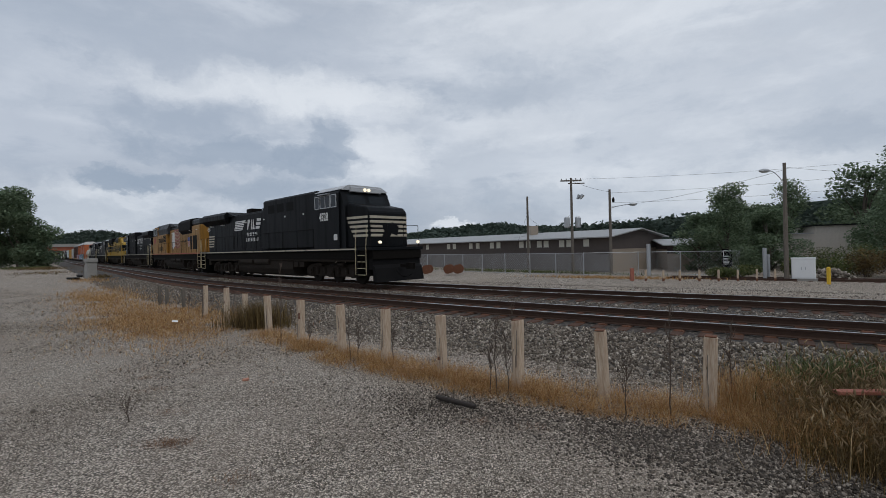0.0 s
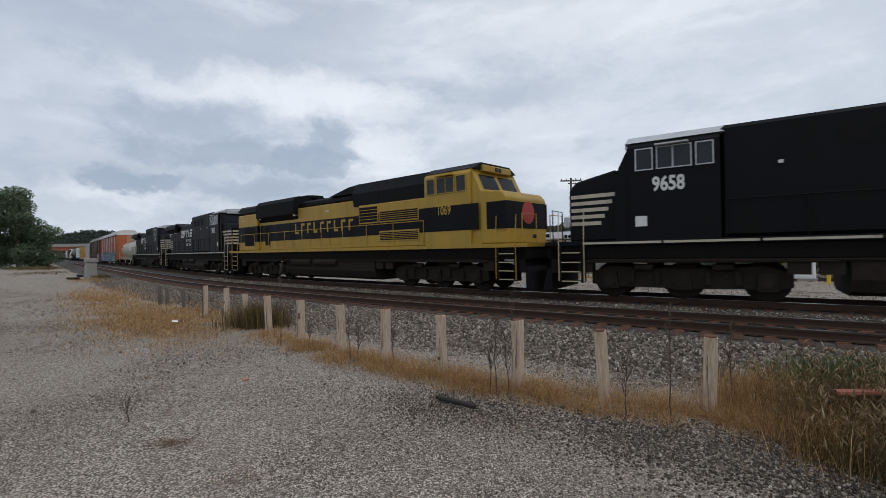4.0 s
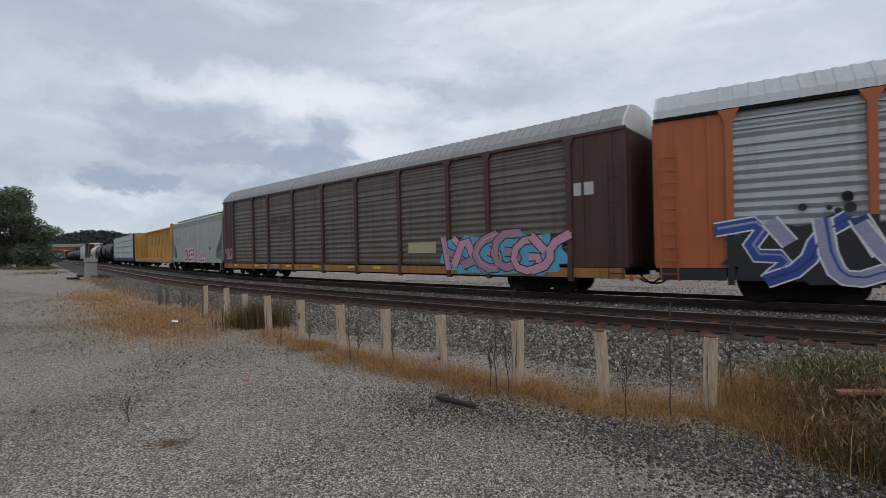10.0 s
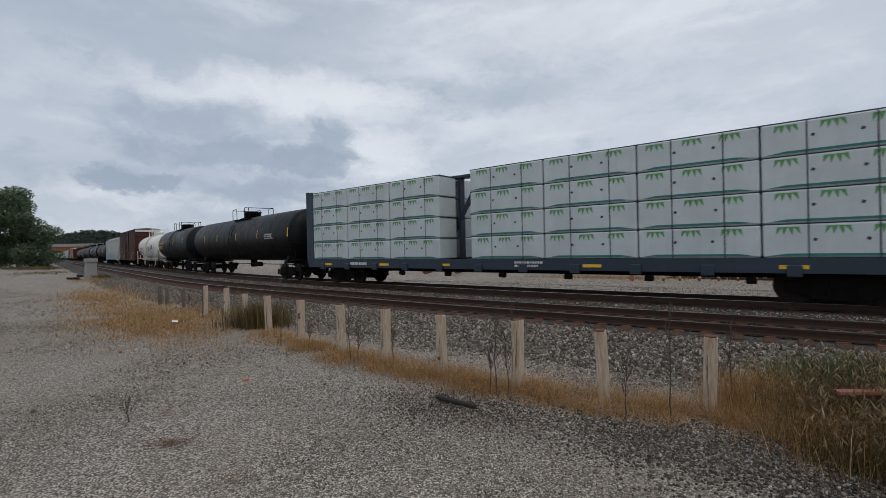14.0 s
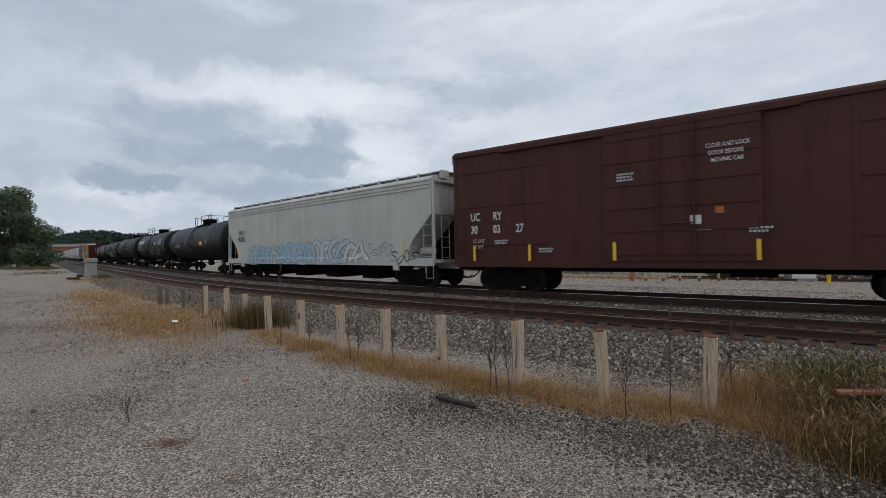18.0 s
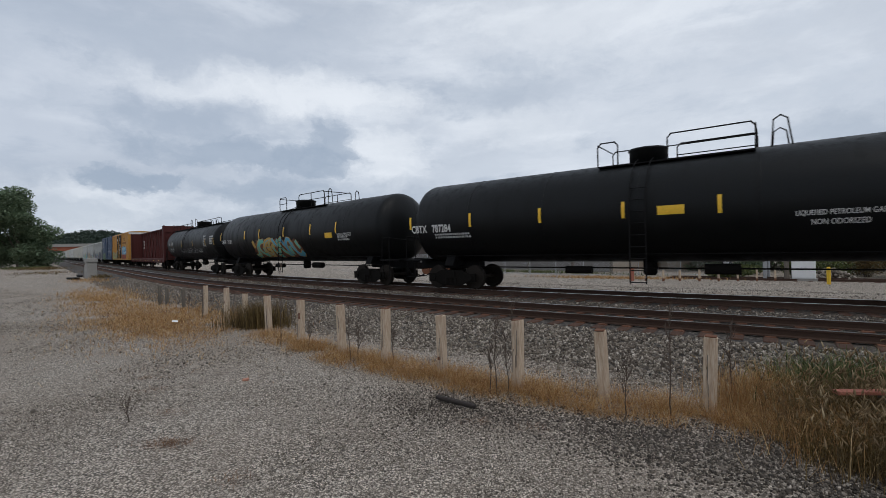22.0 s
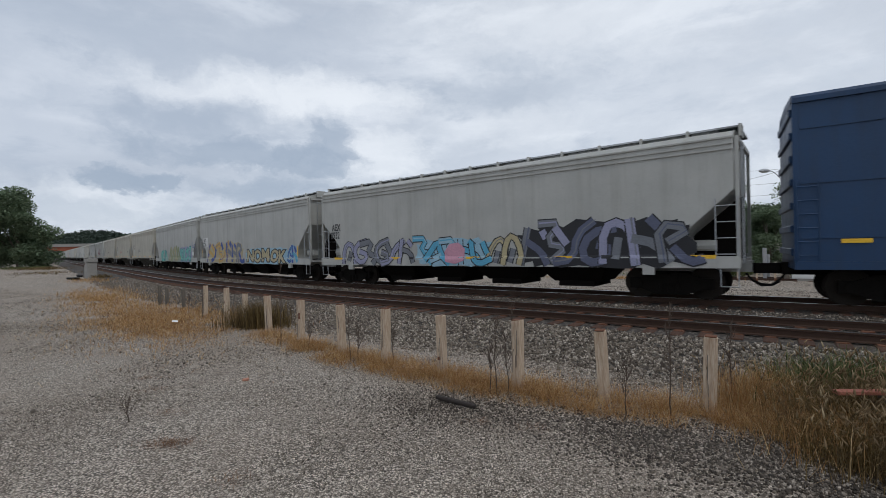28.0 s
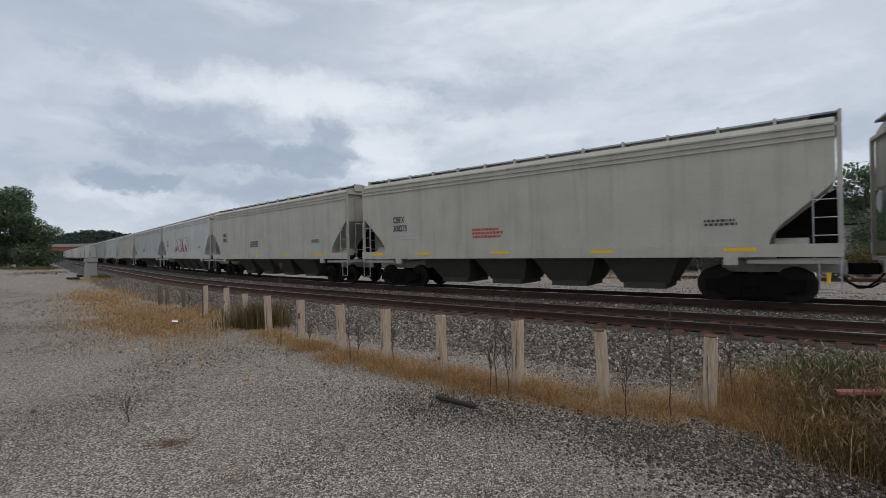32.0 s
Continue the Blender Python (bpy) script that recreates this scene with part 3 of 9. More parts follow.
def patch(count, centre, radii, turn=0.0, ragged=0.55):
    """Points thinning out towards an uneven edge, in tufts."""
    x, y = RNG.normal(0, 0.55, count) * radii[0], RNG.normal(0, 0.55, count) * radii[1]
    c, s = math.cos(turn), math.sin(turn)
    p = np.column_stack([centre[0] + c * x - s * y, centre[1] + s * x + c * y])
    k = 1.6 / max(0.25, min(radii))
    tuft = np.array([noise.noise((a * k, b * k, 5.0)) + 0.6 * noise.noise((a * k * 3, b * k * 3, 1.0)) for a, b in p])
    return p[tuft + RNG.uniform(-0.35, 0.35, count) > ragged - 0.75]


blades("dry_grass", patch(30000, (-8.9, 14.0), (4.5, 1.8), radians(-45), 0.42), (0.05, 0.22), (0.005, 0.014), (0.6, 1.6), DRY_GRASS, "wide patch of matted orange dry grass", "grass")
blades("dry_grass", patch(9000, (-15.5, 20.5), (7.0, 1.5), radians(-47), 0.45), (0.06, 0.24), (0.008, 0.018), (0.6, 1.5), DRY_GRASS, "thin orange dry grass towards the far lot", "grass")
blades("dry_grass", patch(900, (-27.0, 34.5), (3.4, 1.4), radians(-45)), (0.08, 0.3), (0.010, 0.022), (0.3, 1.0), DRY_GRASS, "brown dry grass beside the concrete pillar", "grass")
TUFT = foliage("withered_tuft", [(0.0, (0.10, 0.045, 0.022)), (0.6, (0.22, 0.11, 0.055)), (1.0, (0.36, 0.21, 0.11))])
for centre, radii, count in (((-3.05, 4.95), (0.30, 0.13), 520), ((-3.6, 5.9), (0.22, 0.12), 160), ((-4.4, 6.9), (0.35, 0.14), 260), ((-5.0, 7.6), (0.3, 0.12), 160), ((-2.0, 4.1), (0.2, 0.1), 120), ((0.35, 5.35), (0.16, 0.09), 120), ((-7.2, 9.6), (0.4, 0.2), 120), ((-5.4, 8.0), (0.3, 0.15), 70), ((0.95, 5.15), (0.20, 0.10), 140)):
    blades("weed_tuft", patch(count, centre, radii), (0.04, 0.13), (0.003, 0.008), (0.5, 1.6), TUFT, "small withered weed tuft in the gravel", "weed")
blades("brown_weeds", patch(2600, (-5.15, 12.5), (0.75, 0.45)), (0.35, 0.95), (0.006, 0.014), (0.1, 0.5), RUSTY_WEED, "dark brown brushy weeds between the posts", "weeds")
blades("brown_weeds", patch(12000, (4.85, 4.75), (0.95, 0.62), radians(-18), 0.25), (0.22, 0.78), (0.003, 0.008), (0.3, 1.4), RUSTY_WEED, "dense tall brown weeds and seed stalks", "weeds")
blades("brown_weeds", patch(11000, (4.15, 4.05), (0.62, 0.48), radians(-25), 0.25), (0.12, 0.48), (0.003, 0.008), (0.2, 0.9), RUSTY_WEED, "brown weeds beside the lot's edge", "weeds")
blades("dry_grass", patch(5200, (4.5, 4.5), (1.1, 0.7), radians(-12), 0.2), (0.16, 0.66), (0.003, 0.007), (0.3, 1.3), DRY_GRASS, "straw-coloured grass among the brown weeds", "grass")
blades("dry_grass", patch(2600, (3.8, 5.5), (0.5, 0.40)), (0.25, 0.75), (0.003, 0.007), (0.1, 0.6), DRY_GRASS, "upright yellowed grass behind the end post", "grass")
blades("green_weeds", patch(3400, (5.0, 5.75), (0.8, 0.45)), (0.20, 0.75), (0.007, 0.018), (0.2, 0.9), GREEN_WEED, "green leafy weeds below the ballast", "weeds")
blades("stubble_weeds", patch(420, (-9.8, 13.4), (3.0, 2.0), radians(-30), 0.2), (0.06, 0.24), (0.006, 0.014), (0.0, 0.5), RUSTY_WEED, "sparse dark weed stubble poking through the gravel", "weeds")
blades("stubble_weeds", patch(260, (-3.6, 9.0), (2.6, 0.7), radians(-42), 0.2), (0.06, 0.20), (0.004, 0.009), (0.2, 0.8), RUSTY_WEED, "withered brown weeds on the lot's edge", "weeds")
blades("low_weeds", patch(1500, (-17.6, 18.3), (1.5, 0.55), radians(-20), 0.3), (0.02, 0.07), (0.012, 0.03), (0.3, 1.0), GREEN_WEED, "low dark green growth spreading on the gravel", "weeds")
for centre, radii, count, mat, text in (((-46, 52), (6, 3), 500, RUSTY_WEED, "thin brown weeds on the far lot"), ((-66, 74), (10, 3), 2600, RUSTY_WEED, "brown undergrowth below the large tree"),
                                        ((-74, 80), (9, 3), 2600, GREEN_WEED, "green undergrowth below the large tree"), ((-30.0, 39.6), (1.6, 0.7), 320, RUSTY_WEED, "brown weeds round the concrete pillar")):
    blades("far_weeds", patch(count, centre, radii, radians(-45), 0.3), (0.08, 0.40), (0.02, 0.05), (0.4, 1.2), mat, text, "weeds")
HEAD = np.array([(0, 0, 0), (0.5, 0, 0.35), (0, 0.5, 0.35), (-0.5, 0, 0.35), (0, -0.5, 0.35), (0, 0, 1)])
HEAD_FACES = [(0, 2, 1), (0, 3, 2), (0, 4, 3), (0, 1, 4), (5, 1, 2), (5, 2, 3), (5, 3, 4), (5, 4, 1)]


def seed_heads(count, centre, radii, turn, height):
    p = patch(count, centre, radii, turn)
    count = len(p)
    shape = HEAD[None] * np.stack([RNG.uniform(0.014, 0.022, count), RNG.uniform(0.014, 0.022, count), RNG.uniform(0.06, 0.12, count)], 1)[:, None, :]
    shape[:, 5, 0] += RNG.uniform(0.02, 0.05, count)
    verts = np.einsum("nij,nkj->nki", turns(count, 0.9), shape) + np.column_stack([p, RNG.uniform(*height, count)])[:, None, :]
    many("seed_heads", verts, HEAD_FACES, SEED_HEAD, "pale drooping foxtail seed heads on the weeds", "weeds")


SEED_HEAD = foliage("seed_head", [(0.0, (0.16, 0.10, 0.045)), (0.7, (0.33, 0.23, 0.12)), (1.0, (0.52, 0.41, 0.25))])
seed_heads(1700, (4.9, 4.6), (1.2, 0.8), radians(-18), (0.30, 0.78))
seed_heads(700, (4.2, 4.1), (0.6, 0.45), 0, (0.15, 0.50))


def dead_stalk(x, y, height, seed, feather=True):
    """A tall dead weed stalk with side twigs."""
    rng = random.Random(seed)
    st = thing("dead_stalk", "tall thin dead weed stalk with withered twigs", "weed stalk", "dead weed stalks", pose(x, y, max(0.0, float(bed_height(AWAY.x * x + AWAY.y * y - FOOT)))))
    bm = bmesh.new()
    p, pts = Vector((0, 0, -0.03)), []
    for i in range(7):
        pts.append(p.copy())
        p += Vector((rng.uniform(-0.02, 0.02), rng.uniform(-0.02, 0.02), height / 6))
    for i, (a, b) in enumerate(zip(pts, pts[1:])):
        rod(bm, a, b, 0.009 - 0.0011 * i, 5, 0.009 - 0.0011 * (i + 1))
    part("stem", bm, STALK, st)
    for i in range(16 if feather else 8):
        f = rng.uniform(0.35, 1.0)
        k = min(int(f * 6), 5)
        a = pts[k].lerp(pts[k + 1], f * 6 - k)
        ang, ln = rng.uniform(0, 6.28), rng.uniform(0.08, 0.22) * (1.3 - 0.6 * f)
        b = a + Vector((math.cos(ang) * ln * 0.5, math.sin(ang) * ln * 0.5, ln))
        tw = bmesh.new()
        rod(tw, a, b, 0.0035, 4, 0.0015)
        for j in range(3):
            c = a.lerp(b, 0.4 + 0.25 * j)
            rod(tw, c, c + Vector((rng.uniform(-0.03, 0.03), rng.uniform(-0.03, 0.03), 0.05)), 0.005, 4, 0.001)
        part("twig", tw, STALK, st)


STALK = plain("dead_stalk", (0.085, 0.060, 0.045), 0.9, 0.0, 0.35, 20)
for i, (x, y, h) in enumerate(((-3.57, 9.80, 1.85), (2.62, 5.26, 1.42), (2.09, 5.29, 0.74), (1.12, 7.3, 1.35), (0.71, 6.30, 1.05), (0.62, 6.38, 0.8), (0.85, 6.25, 0.9),
                               (-1.03, 8.35, 0.84), (-0.93, 8.2, 0.6), (-1.77, 8.41, 1.22), (-1.62, 8.35, 0.7), (-2.9, 9.6, 0.6), (-3.95, 5.6, 0.30), (3.55, 5.6, 1.1), (-7.7, 14.4, 1.0), (-8.6, 15.2, 0.9))):
    dead_stalk(x, y, h, i, h > 0.5)

# ---------------------------------------------------------------- things beside the near track


def fence_post(x, y, h, seed, dark=False):
    rng = random.Random(seed)
    ob = thing("fence_post", "weathered dark wooden fence post leaning slightly" if dark else "weathered whitewashed fence post with cracked paint", "fence post", "row of old fence posts",
               pose(x, y, -0.05, rng.uniform(-2, 2), rng.uniform(-2.5, 2.5), math.degrees(TURN) * -1 + rng.uniform(-14, 14)))
    w = 0.055 if dark else rng.uniform(0.062, 0.072)
    bm = boxed(-w, w, -w, w, 0, h + 0.05, bevel=0.012)
    for v in bm.verts:
        v.co.x += rng.uniform(-0.006, 0.006)
        v.co.y += rng.uniform(-0.006, 0.006)
        if v.co.z > h * 0.8:
            v.co.z += rng.uniform(-0.015, 0.015)
    part("post", bm, POLE_WOOD if dark else POST_PAINT, ob)
    if not dark:
        for _ in range(4):
            u, z = rng.uniform(-w * 0.7, w * 0.7), rng.uniform(0.1, h * 0.6)
            part("crack", boxed(u, u + rng.uniform(0.004, 0.010), -w - 0.003, -w + 0.004, z, z + rng.uniform(0.12, 0.4)), POLE_WOOD, ob)
        for k in range(rng.randint(0, 1)):
            u, z, d, q = rng.uniform(-w * 0.8, w * 0.2), rng.uniform(0.25, 0.85) * h, rng.uniform(0.05, 0.14), rng.uniform(0.2, 0.45) * w
            part("rust_patch", boxed(u, min(u + q * 2, w), -w - 0.0025, -w + 0.004, z, min(z + d, h), bevel=0.002), RUST, ob)
        cap = boxed(-w * 0.9, w * 0.9, -w * 0.9, w * 0.9, h + 0.045, h + 0.062, bevel=0.006)
        part("broken_top", cap, RUST, ob)


for i, (x, y, h) in enumerate(FENCE):
    fence_post(x, y, h, 40 + i, i < 3)


def stump_with_bar():
    ob = thing("rusted_marker", "rusty red steel bar lying on a rotten stump", "steel bar", "", pose(4.62, 4.72, 0.0, 0, 0, -4))
    bm = bmesh.new()
    prism(bm, [(-0.07, -0.06), (0.06, -0.07), (0.08, 0.05), (-0.05, 0.07)], "z", 0.0, 0.44)
    part("stump", bm, POLE_WOOD, ob)
    part("bar", boxed(-0.52, 0.52, -0.05, 0.05, 0.44, 0.48, bevel=0.006), RED_OXIDE, ob, "flat red oxide steel bar")


stump_with_bar()
ob = thing("charred_timber", "charred dark timber lying on the gravel", "timber", "", pose(0.12, 5.96, 0.02, 0, 2, -35))
part("beam", boxed(-0.31, 0.31, -0.035, 0.035, 0.0, 0.05, bevel=0.012), plain("charred_wood", (0.03, 0.022, 0.018), 0.9, 0.0, 0.4, 20), ob)
ob = thing("brick_fragment", "broken orange brick fragment on the gravel", "brick", "", pose(-3.24, 7.31, 0.0, 4, -3, 30))
part("fragment", boxed(-0.05, 0.05, -0.03, 0.03, 0.0, 0.04, bevel=0.01), plain("orange_brick", (0.48, 0.22, 0.15), 0.85, 0.0, 0.3, 20), ob)
ob = thing("paper_scrap", "small white paper scrap in the dry grass", "litter", "", pose(-7.7, 12.9, 0.16, 20, 8, 30))
part("sheet", boxed(-0.07, 0.07, -0.05, 0.05, 0.0, 0.006), WHITE_METAL, ob)

ob = thing("concrete_pillar", "stacked concrete block pillar with a lower block beside it", "pillar", "", pose(-31.1, 39.9, 0, 0, 0, -40))
part("shaft", boxed(-0.38, 0.38, -0.36, 0.36, 0, 1.52, bevel=0.03), CONCRETE, ob)
part("cap", boxed(-0.46, 0.46, -0.42, 0.42, 1.52, 1.86, bevel=0.04), CONCRETE, ob)
part("side_block", boxed(-0.92, -0.47, -0.3, 0.3, 0, 1.25, bevel=0.03), CONCRETE, ob)
ob = thing("timber_pile", "low pile of black timbers on the gravel", "timber pile", "", pose(-33.1, 40.6, 0, 0, 0, -38))
for i in range(4):
    part("timber", boxed(-1.0 + 0.1 * i, 0.9 - 0.15 * i, -0.4 + 0.22 * i, -0.2 + 0.22 * i, 0.0 if i < 3 else 0.19, 0.18 if i < 3 else 0.36, bevel=0.02), BLACK_STEEL, ob)


# ---------------------------------------------------------------- trees and far woods
LEAF = np.array([(-0.5, 0, 0), (0, -0.32, 0.06), (0.5, 0, 0), (0, 0.32, 0.06)])


def leaf_cloud(name, places, size, material, label, category, parent=None):
    n = len(places)
    shape = LEAF[None] * RNG.uniform(*size, n)[:, None, None]
    verts = np.einsum("nij,nkj->nki", turns(n, 1.2), shape) + places[:, None, :]
    ob = many(name, verts, [(0, 1, 2, 3)], material, label, category)
    if parent:
        ob.parent = parent
    return ob


def tree(x, y, z, height, radius, seed, label, leaves=7000, low=0.18, leaf=(0.16, 0.34), shape=1.0):
    rng = random.Random(seed)
    ob = thing("tree", label, "tree", "", pose(x, y, z))
    wood_bm = bmesh.new()
    pts, p = [], Vector((0, 0, -0.1))
    for i in range(6):
        pts.append(p.copy())
        p += Vector((rng.uniform(-0.05, 0.05) * radius, rng.uniform(-0.05, 0.05) * radius, height * 0.15))
    r0 = height * 0.022 + 0.05
    for i, (a, b) in enumerate(zip(pts, pts[1:])):
        rod(wood_bm, a, b, r0 * (1 - 0.15 * i), 8, r0 * (1 - 0.15 * (i + 1)))
    part("trunk", wood_bm, BARK, ob)
    centres = []
    for i in range(22):
        f = low + (1 - low) * (i + rng.random()) / 22
        width = radius * math.sin(math.pi * min(0.93, 0.18 + 0.80 * f) ** shape) * 1.05
        ang, q = rng.uniform(0, 6.28), rng.uniform(0.35, 0.95)
        centres.append(Vector((math.cos(ang) * width * q, math.sin(ang) * width * q, height * f * 0.93)))
    for i, c in enumerate(centres[::2]):
        limb = bmesh.new()
        k = min(int(c.z / height * 5), 4)
        start = pts[max(0, k - 1)]
        rod(limb, start, start.lerp(c, 0.5) + Vector((0, 0, 0.06 * height)), r0 * 0.35, 5, r0 * 0.2)
        rod(limb, start.lerp(c, 0.5) + Vector((0, 0, 0.06 * height)), c, r0 * 0.2, 5, r0 * 0.06)
        part("limb", limb, BARK, ob)
    per = leaves // len(centres)
    clouds = []
    for c in centres:
        d = RNG.normal(0, 1, (per, 3))
        d /= np.linalg.norm(d, axis=1)[:, None]
        rr = RNG.random(per) ** 0.45
        size = np.array([radius * 0.44, radius * 0.44, height * 0.115]) * rng.uniform(0.75, 1.25)
        clouds.append(np.array(c) + d * rr[:, None] * size)
    leaf_cloud("crown", np.concatenate(clouds), leaf, LEAVES, "", "", ob)
    return ob


tree(-83.2, 88.6, 0, 15.8, 6.5, 1, "large dark green broadleaf tree beside the railway", 34000, 0.06, (0.28, 0.6))
tree(-90, 90, 0, 14.6, 6.5, 2, "dark green broadleaf tree at the lot's far edge", 24000, 0.05, (0.3, 0.65))
tree(-101, 95, 0, 15.5, 7.5, 3, "dense green broadleaf tree behind the lot", 9000, 0.05, (0.5, 1.0))
tree(27.9, 44.4, -0.9, 8.6, 3.0, 4, "full green broadleaf tree beside the small sheds", 15000, 0.08, (0.14, 0.30), 1.05)
tree(26.2, 46.4, -0.9, 6.0, 2.4, 5, "young green tree by the black sign", 7000, 0.05, (0.14, 0.30))
tree(32.6, 45.2, -0.9, 6.4, 2.7, 6, "rounded dark green tree behind the street lamp", 11000, 0.03, (0.14, 0.30))
tree(35.0, 51.0, -0.9, 7.2, 3.2, 7, "dark green tree behind the metal barn", 8000, 0.05, (0.2, 0.4))
tree(38.8, 50.5, -0.9, 9.8, 2.8, 8, "tall airy tree with an open crown behind the barn", 5200, 0.35, (0.16, 0.34))
tree(39.0, 38.4, -0.9, 10.8, 3.2, 9, "tall broadleaf tree overhanging the barn's end", 13000, 0.16, (0.14, 0.30))
tree(43.5, 41.5, -0.9, 11.5, 4.0, 10, "tall dense broadleaf tree at the barn", 9000, 0.10, (0.2, 0.4))
tree(46, 49, -0.9, 11.0, 4.5, 13, "broad green tree standing behind the barn", 7000, 0.05, (0.25, 0.5))


def shrub(x, y, h, r, seed, mat, label, leaves=2200):
    ob = thing("shrub", label, "shrub", "", pose(x, y, ground_z(x, y)))
    rng = random.Random(seed)
    stems = bmesh.new()
    for i in range(14):
        a, q = rng.uniform(0, 6.28), rng.uniform(0.2, 0.9) * r
        rod(stems, (0.1 * math.cos(a), 0.1 * math.sin(a), -0.05), (q * math.cos(a), q * math.sin(a), h * rng.uniform(0.6, 1.0)), 0.02, 4, 0.006)
    part("stem", stems, STALK, ob)
    d = RNG.normal(0, 1, (leaves, 3))
    d /= np.linalg.norm(d, axis=1)[:, None]
    p = d * (RNG.random(leaves) ** 0.5)[:, None] * np.array([r, r, h * 0.5]) + np.array([0, 0, h * 0.5])
    leaf_cloud("foliage", p, (0.08, 0.20), mat, "", "", ob)


for i, (x, y, h, r, mat) in enumerate(((30.3, 35.2, 1.5, 1.5, GREEN_WEED), (32.2, 34.4, 2.2, 1.3, RUSTY_WEED), (33.8, 33.2, 2.6, 1.5, RUSTY_WEED), (35.8, 33.0, 2.8, 1.7, GREEN_WEED),
                                       (31.5, 37.5, 2.4, 1.6, GREEN_WEED), (34.0, 37.0, 2.6, 1.8, GREEN_WEED), (22.5, 36.6, 0.9, 1.2, GREEN_WEED), (24.5, 37.8, 0.8, 1.3, GREEN_WEED), (26.8, 40.0, 0.9, 1.4, GREEN_WEED),
                                       (38.5, 34.5, 3.0, 1.9, RUSTY_WEED), (28.2, 36.4, 1.6, 0.9, GREEN_WEED))):
    shrub(x, y, h, r, 60 + i, mat, "brown overgrown shrub beside the gravel" if mat is RUSTY_WEED else "green weedy shrub at the edge of the far lot")


def woods(name, points, depth, size, count, label):
    """Far wooded ridge: a bank with clumps of foliage over it. points: (x, y, top)."""
    bm = bmesh.new()
    rings = []
    pts = np.array(points, float)
    for x, y, top in points:
        rings.append([bm.verts.new((x, y - depth, -1.5)), bm.verts.new((x, y - depth * 0.4, top * 0.55)), bm.verts.new((x, y, top * 0.92)), bm.verts.new((x, y + depth, -1.5))])
    for a, b in zip(rings, rings[1:]):
        for i in range(3):
            bm.faces.new((a[i], b[i], b[i + 1], a[i + 1]))
    bmesh.ops.recalc_face_normals(bm, faces=bm.faces)
    ob = put(name, to_mesh(name, bm), HAZED_WOODS)
    tagged(ob, label, "wooded hill", "", "stuff")
    seg = RNG.integers(0, len(pts) - 1, count)
    f = RNG.random(count)[:, None]
    p = pts[seg] + (pts[seg + 1] - pts[seg]) * f
    k = RNG.random(count) ** 0.6
    bumps = 1 + 0.10 * np.array([noise.noise((a * 0.03, b * 0.03, 9.0)) for a, b in p[:, :2]])
    z = p[:, 2] * k * bumps * RNG.uniform(0.93, 1.02, count)
    leaf_cloud("woodland_crowns", np.column_stack([p[:, 0], p[:, 1] - depth * (1 - k) - 1, z]), size, HAZED_WOODS, "", "", ob)["kind"] = "stuff"


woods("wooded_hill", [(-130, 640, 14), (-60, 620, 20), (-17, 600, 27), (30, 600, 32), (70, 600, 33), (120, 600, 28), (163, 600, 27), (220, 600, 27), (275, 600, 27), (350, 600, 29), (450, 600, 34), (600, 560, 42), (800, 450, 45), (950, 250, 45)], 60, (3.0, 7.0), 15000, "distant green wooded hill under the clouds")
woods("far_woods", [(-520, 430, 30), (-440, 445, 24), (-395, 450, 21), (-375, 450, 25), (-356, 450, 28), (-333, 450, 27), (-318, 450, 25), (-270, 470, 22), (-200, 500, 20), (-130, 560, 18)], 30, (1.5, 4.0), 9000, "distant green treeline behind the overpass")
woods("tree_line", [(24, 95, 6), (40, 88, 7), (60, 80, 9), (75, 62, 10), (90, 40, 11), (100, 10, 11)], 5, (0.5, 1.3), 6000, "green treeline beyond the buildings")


# ---------------------------------------------------------------- overpass
def overpass():
    ob = thing("overpass", "road overpass with a rusty orange girder and pale parapet", "bridge", "", pose(0, 420, 0))
    part("girder", boxed(-420, -235, -4, 4, 7.3, 11.0), plain("orange_girder_paint", (0.30, 0.085, 0.04), 0.7, 0, 0.35, 0.3), ob)
    part("deck", boxed(-420, -235, -5, 5, 11.0, 12.1), CONCRETE, ob)
    part("parapet", boxed(-420, -235, -5, -4.6, 12.1, 13.6), CONCRETE, ob)
    for x in (-412, -372, -318, -262):
        part("pier", boxed(x - 0.8, x + 0.8, -3, 3, -0.5, 7.3), CONCRETE, ob)


overpass()

# ---------------------------------------------------------------- buildings across the line
DARK_SIDING = plain("dark_brown_siding", (0.085, 0.068, 0.060), 0.85, 0.0, 0.3, 2)
TAN_WALL = plain("tan_block_wall", (0.34, 0.28, 0.22), 0.9, 0.0, 0.2, 1.2)
GREY_WALL = plain("grey_block_wall", (0.20, 0.185, 0.175), 0.9, 0.0, 0.3, 1.0)
ROOF_METAL = plain("pale_roof_metal", (0.36, 0.36, 0.355), 0.6, 0.2, 0.2, 1.5)
CREAM_PANEL = plain("cream_window_panel", (0.58, 0.56, 0.48), 0.7, 0.0, 0.15, 3)
BARN_METAL = plain("tan_ribbed_metal", (0.54, 0.49, 0.43), 0.6, 0.1, 0.15, 2)
EARTH = -0.9


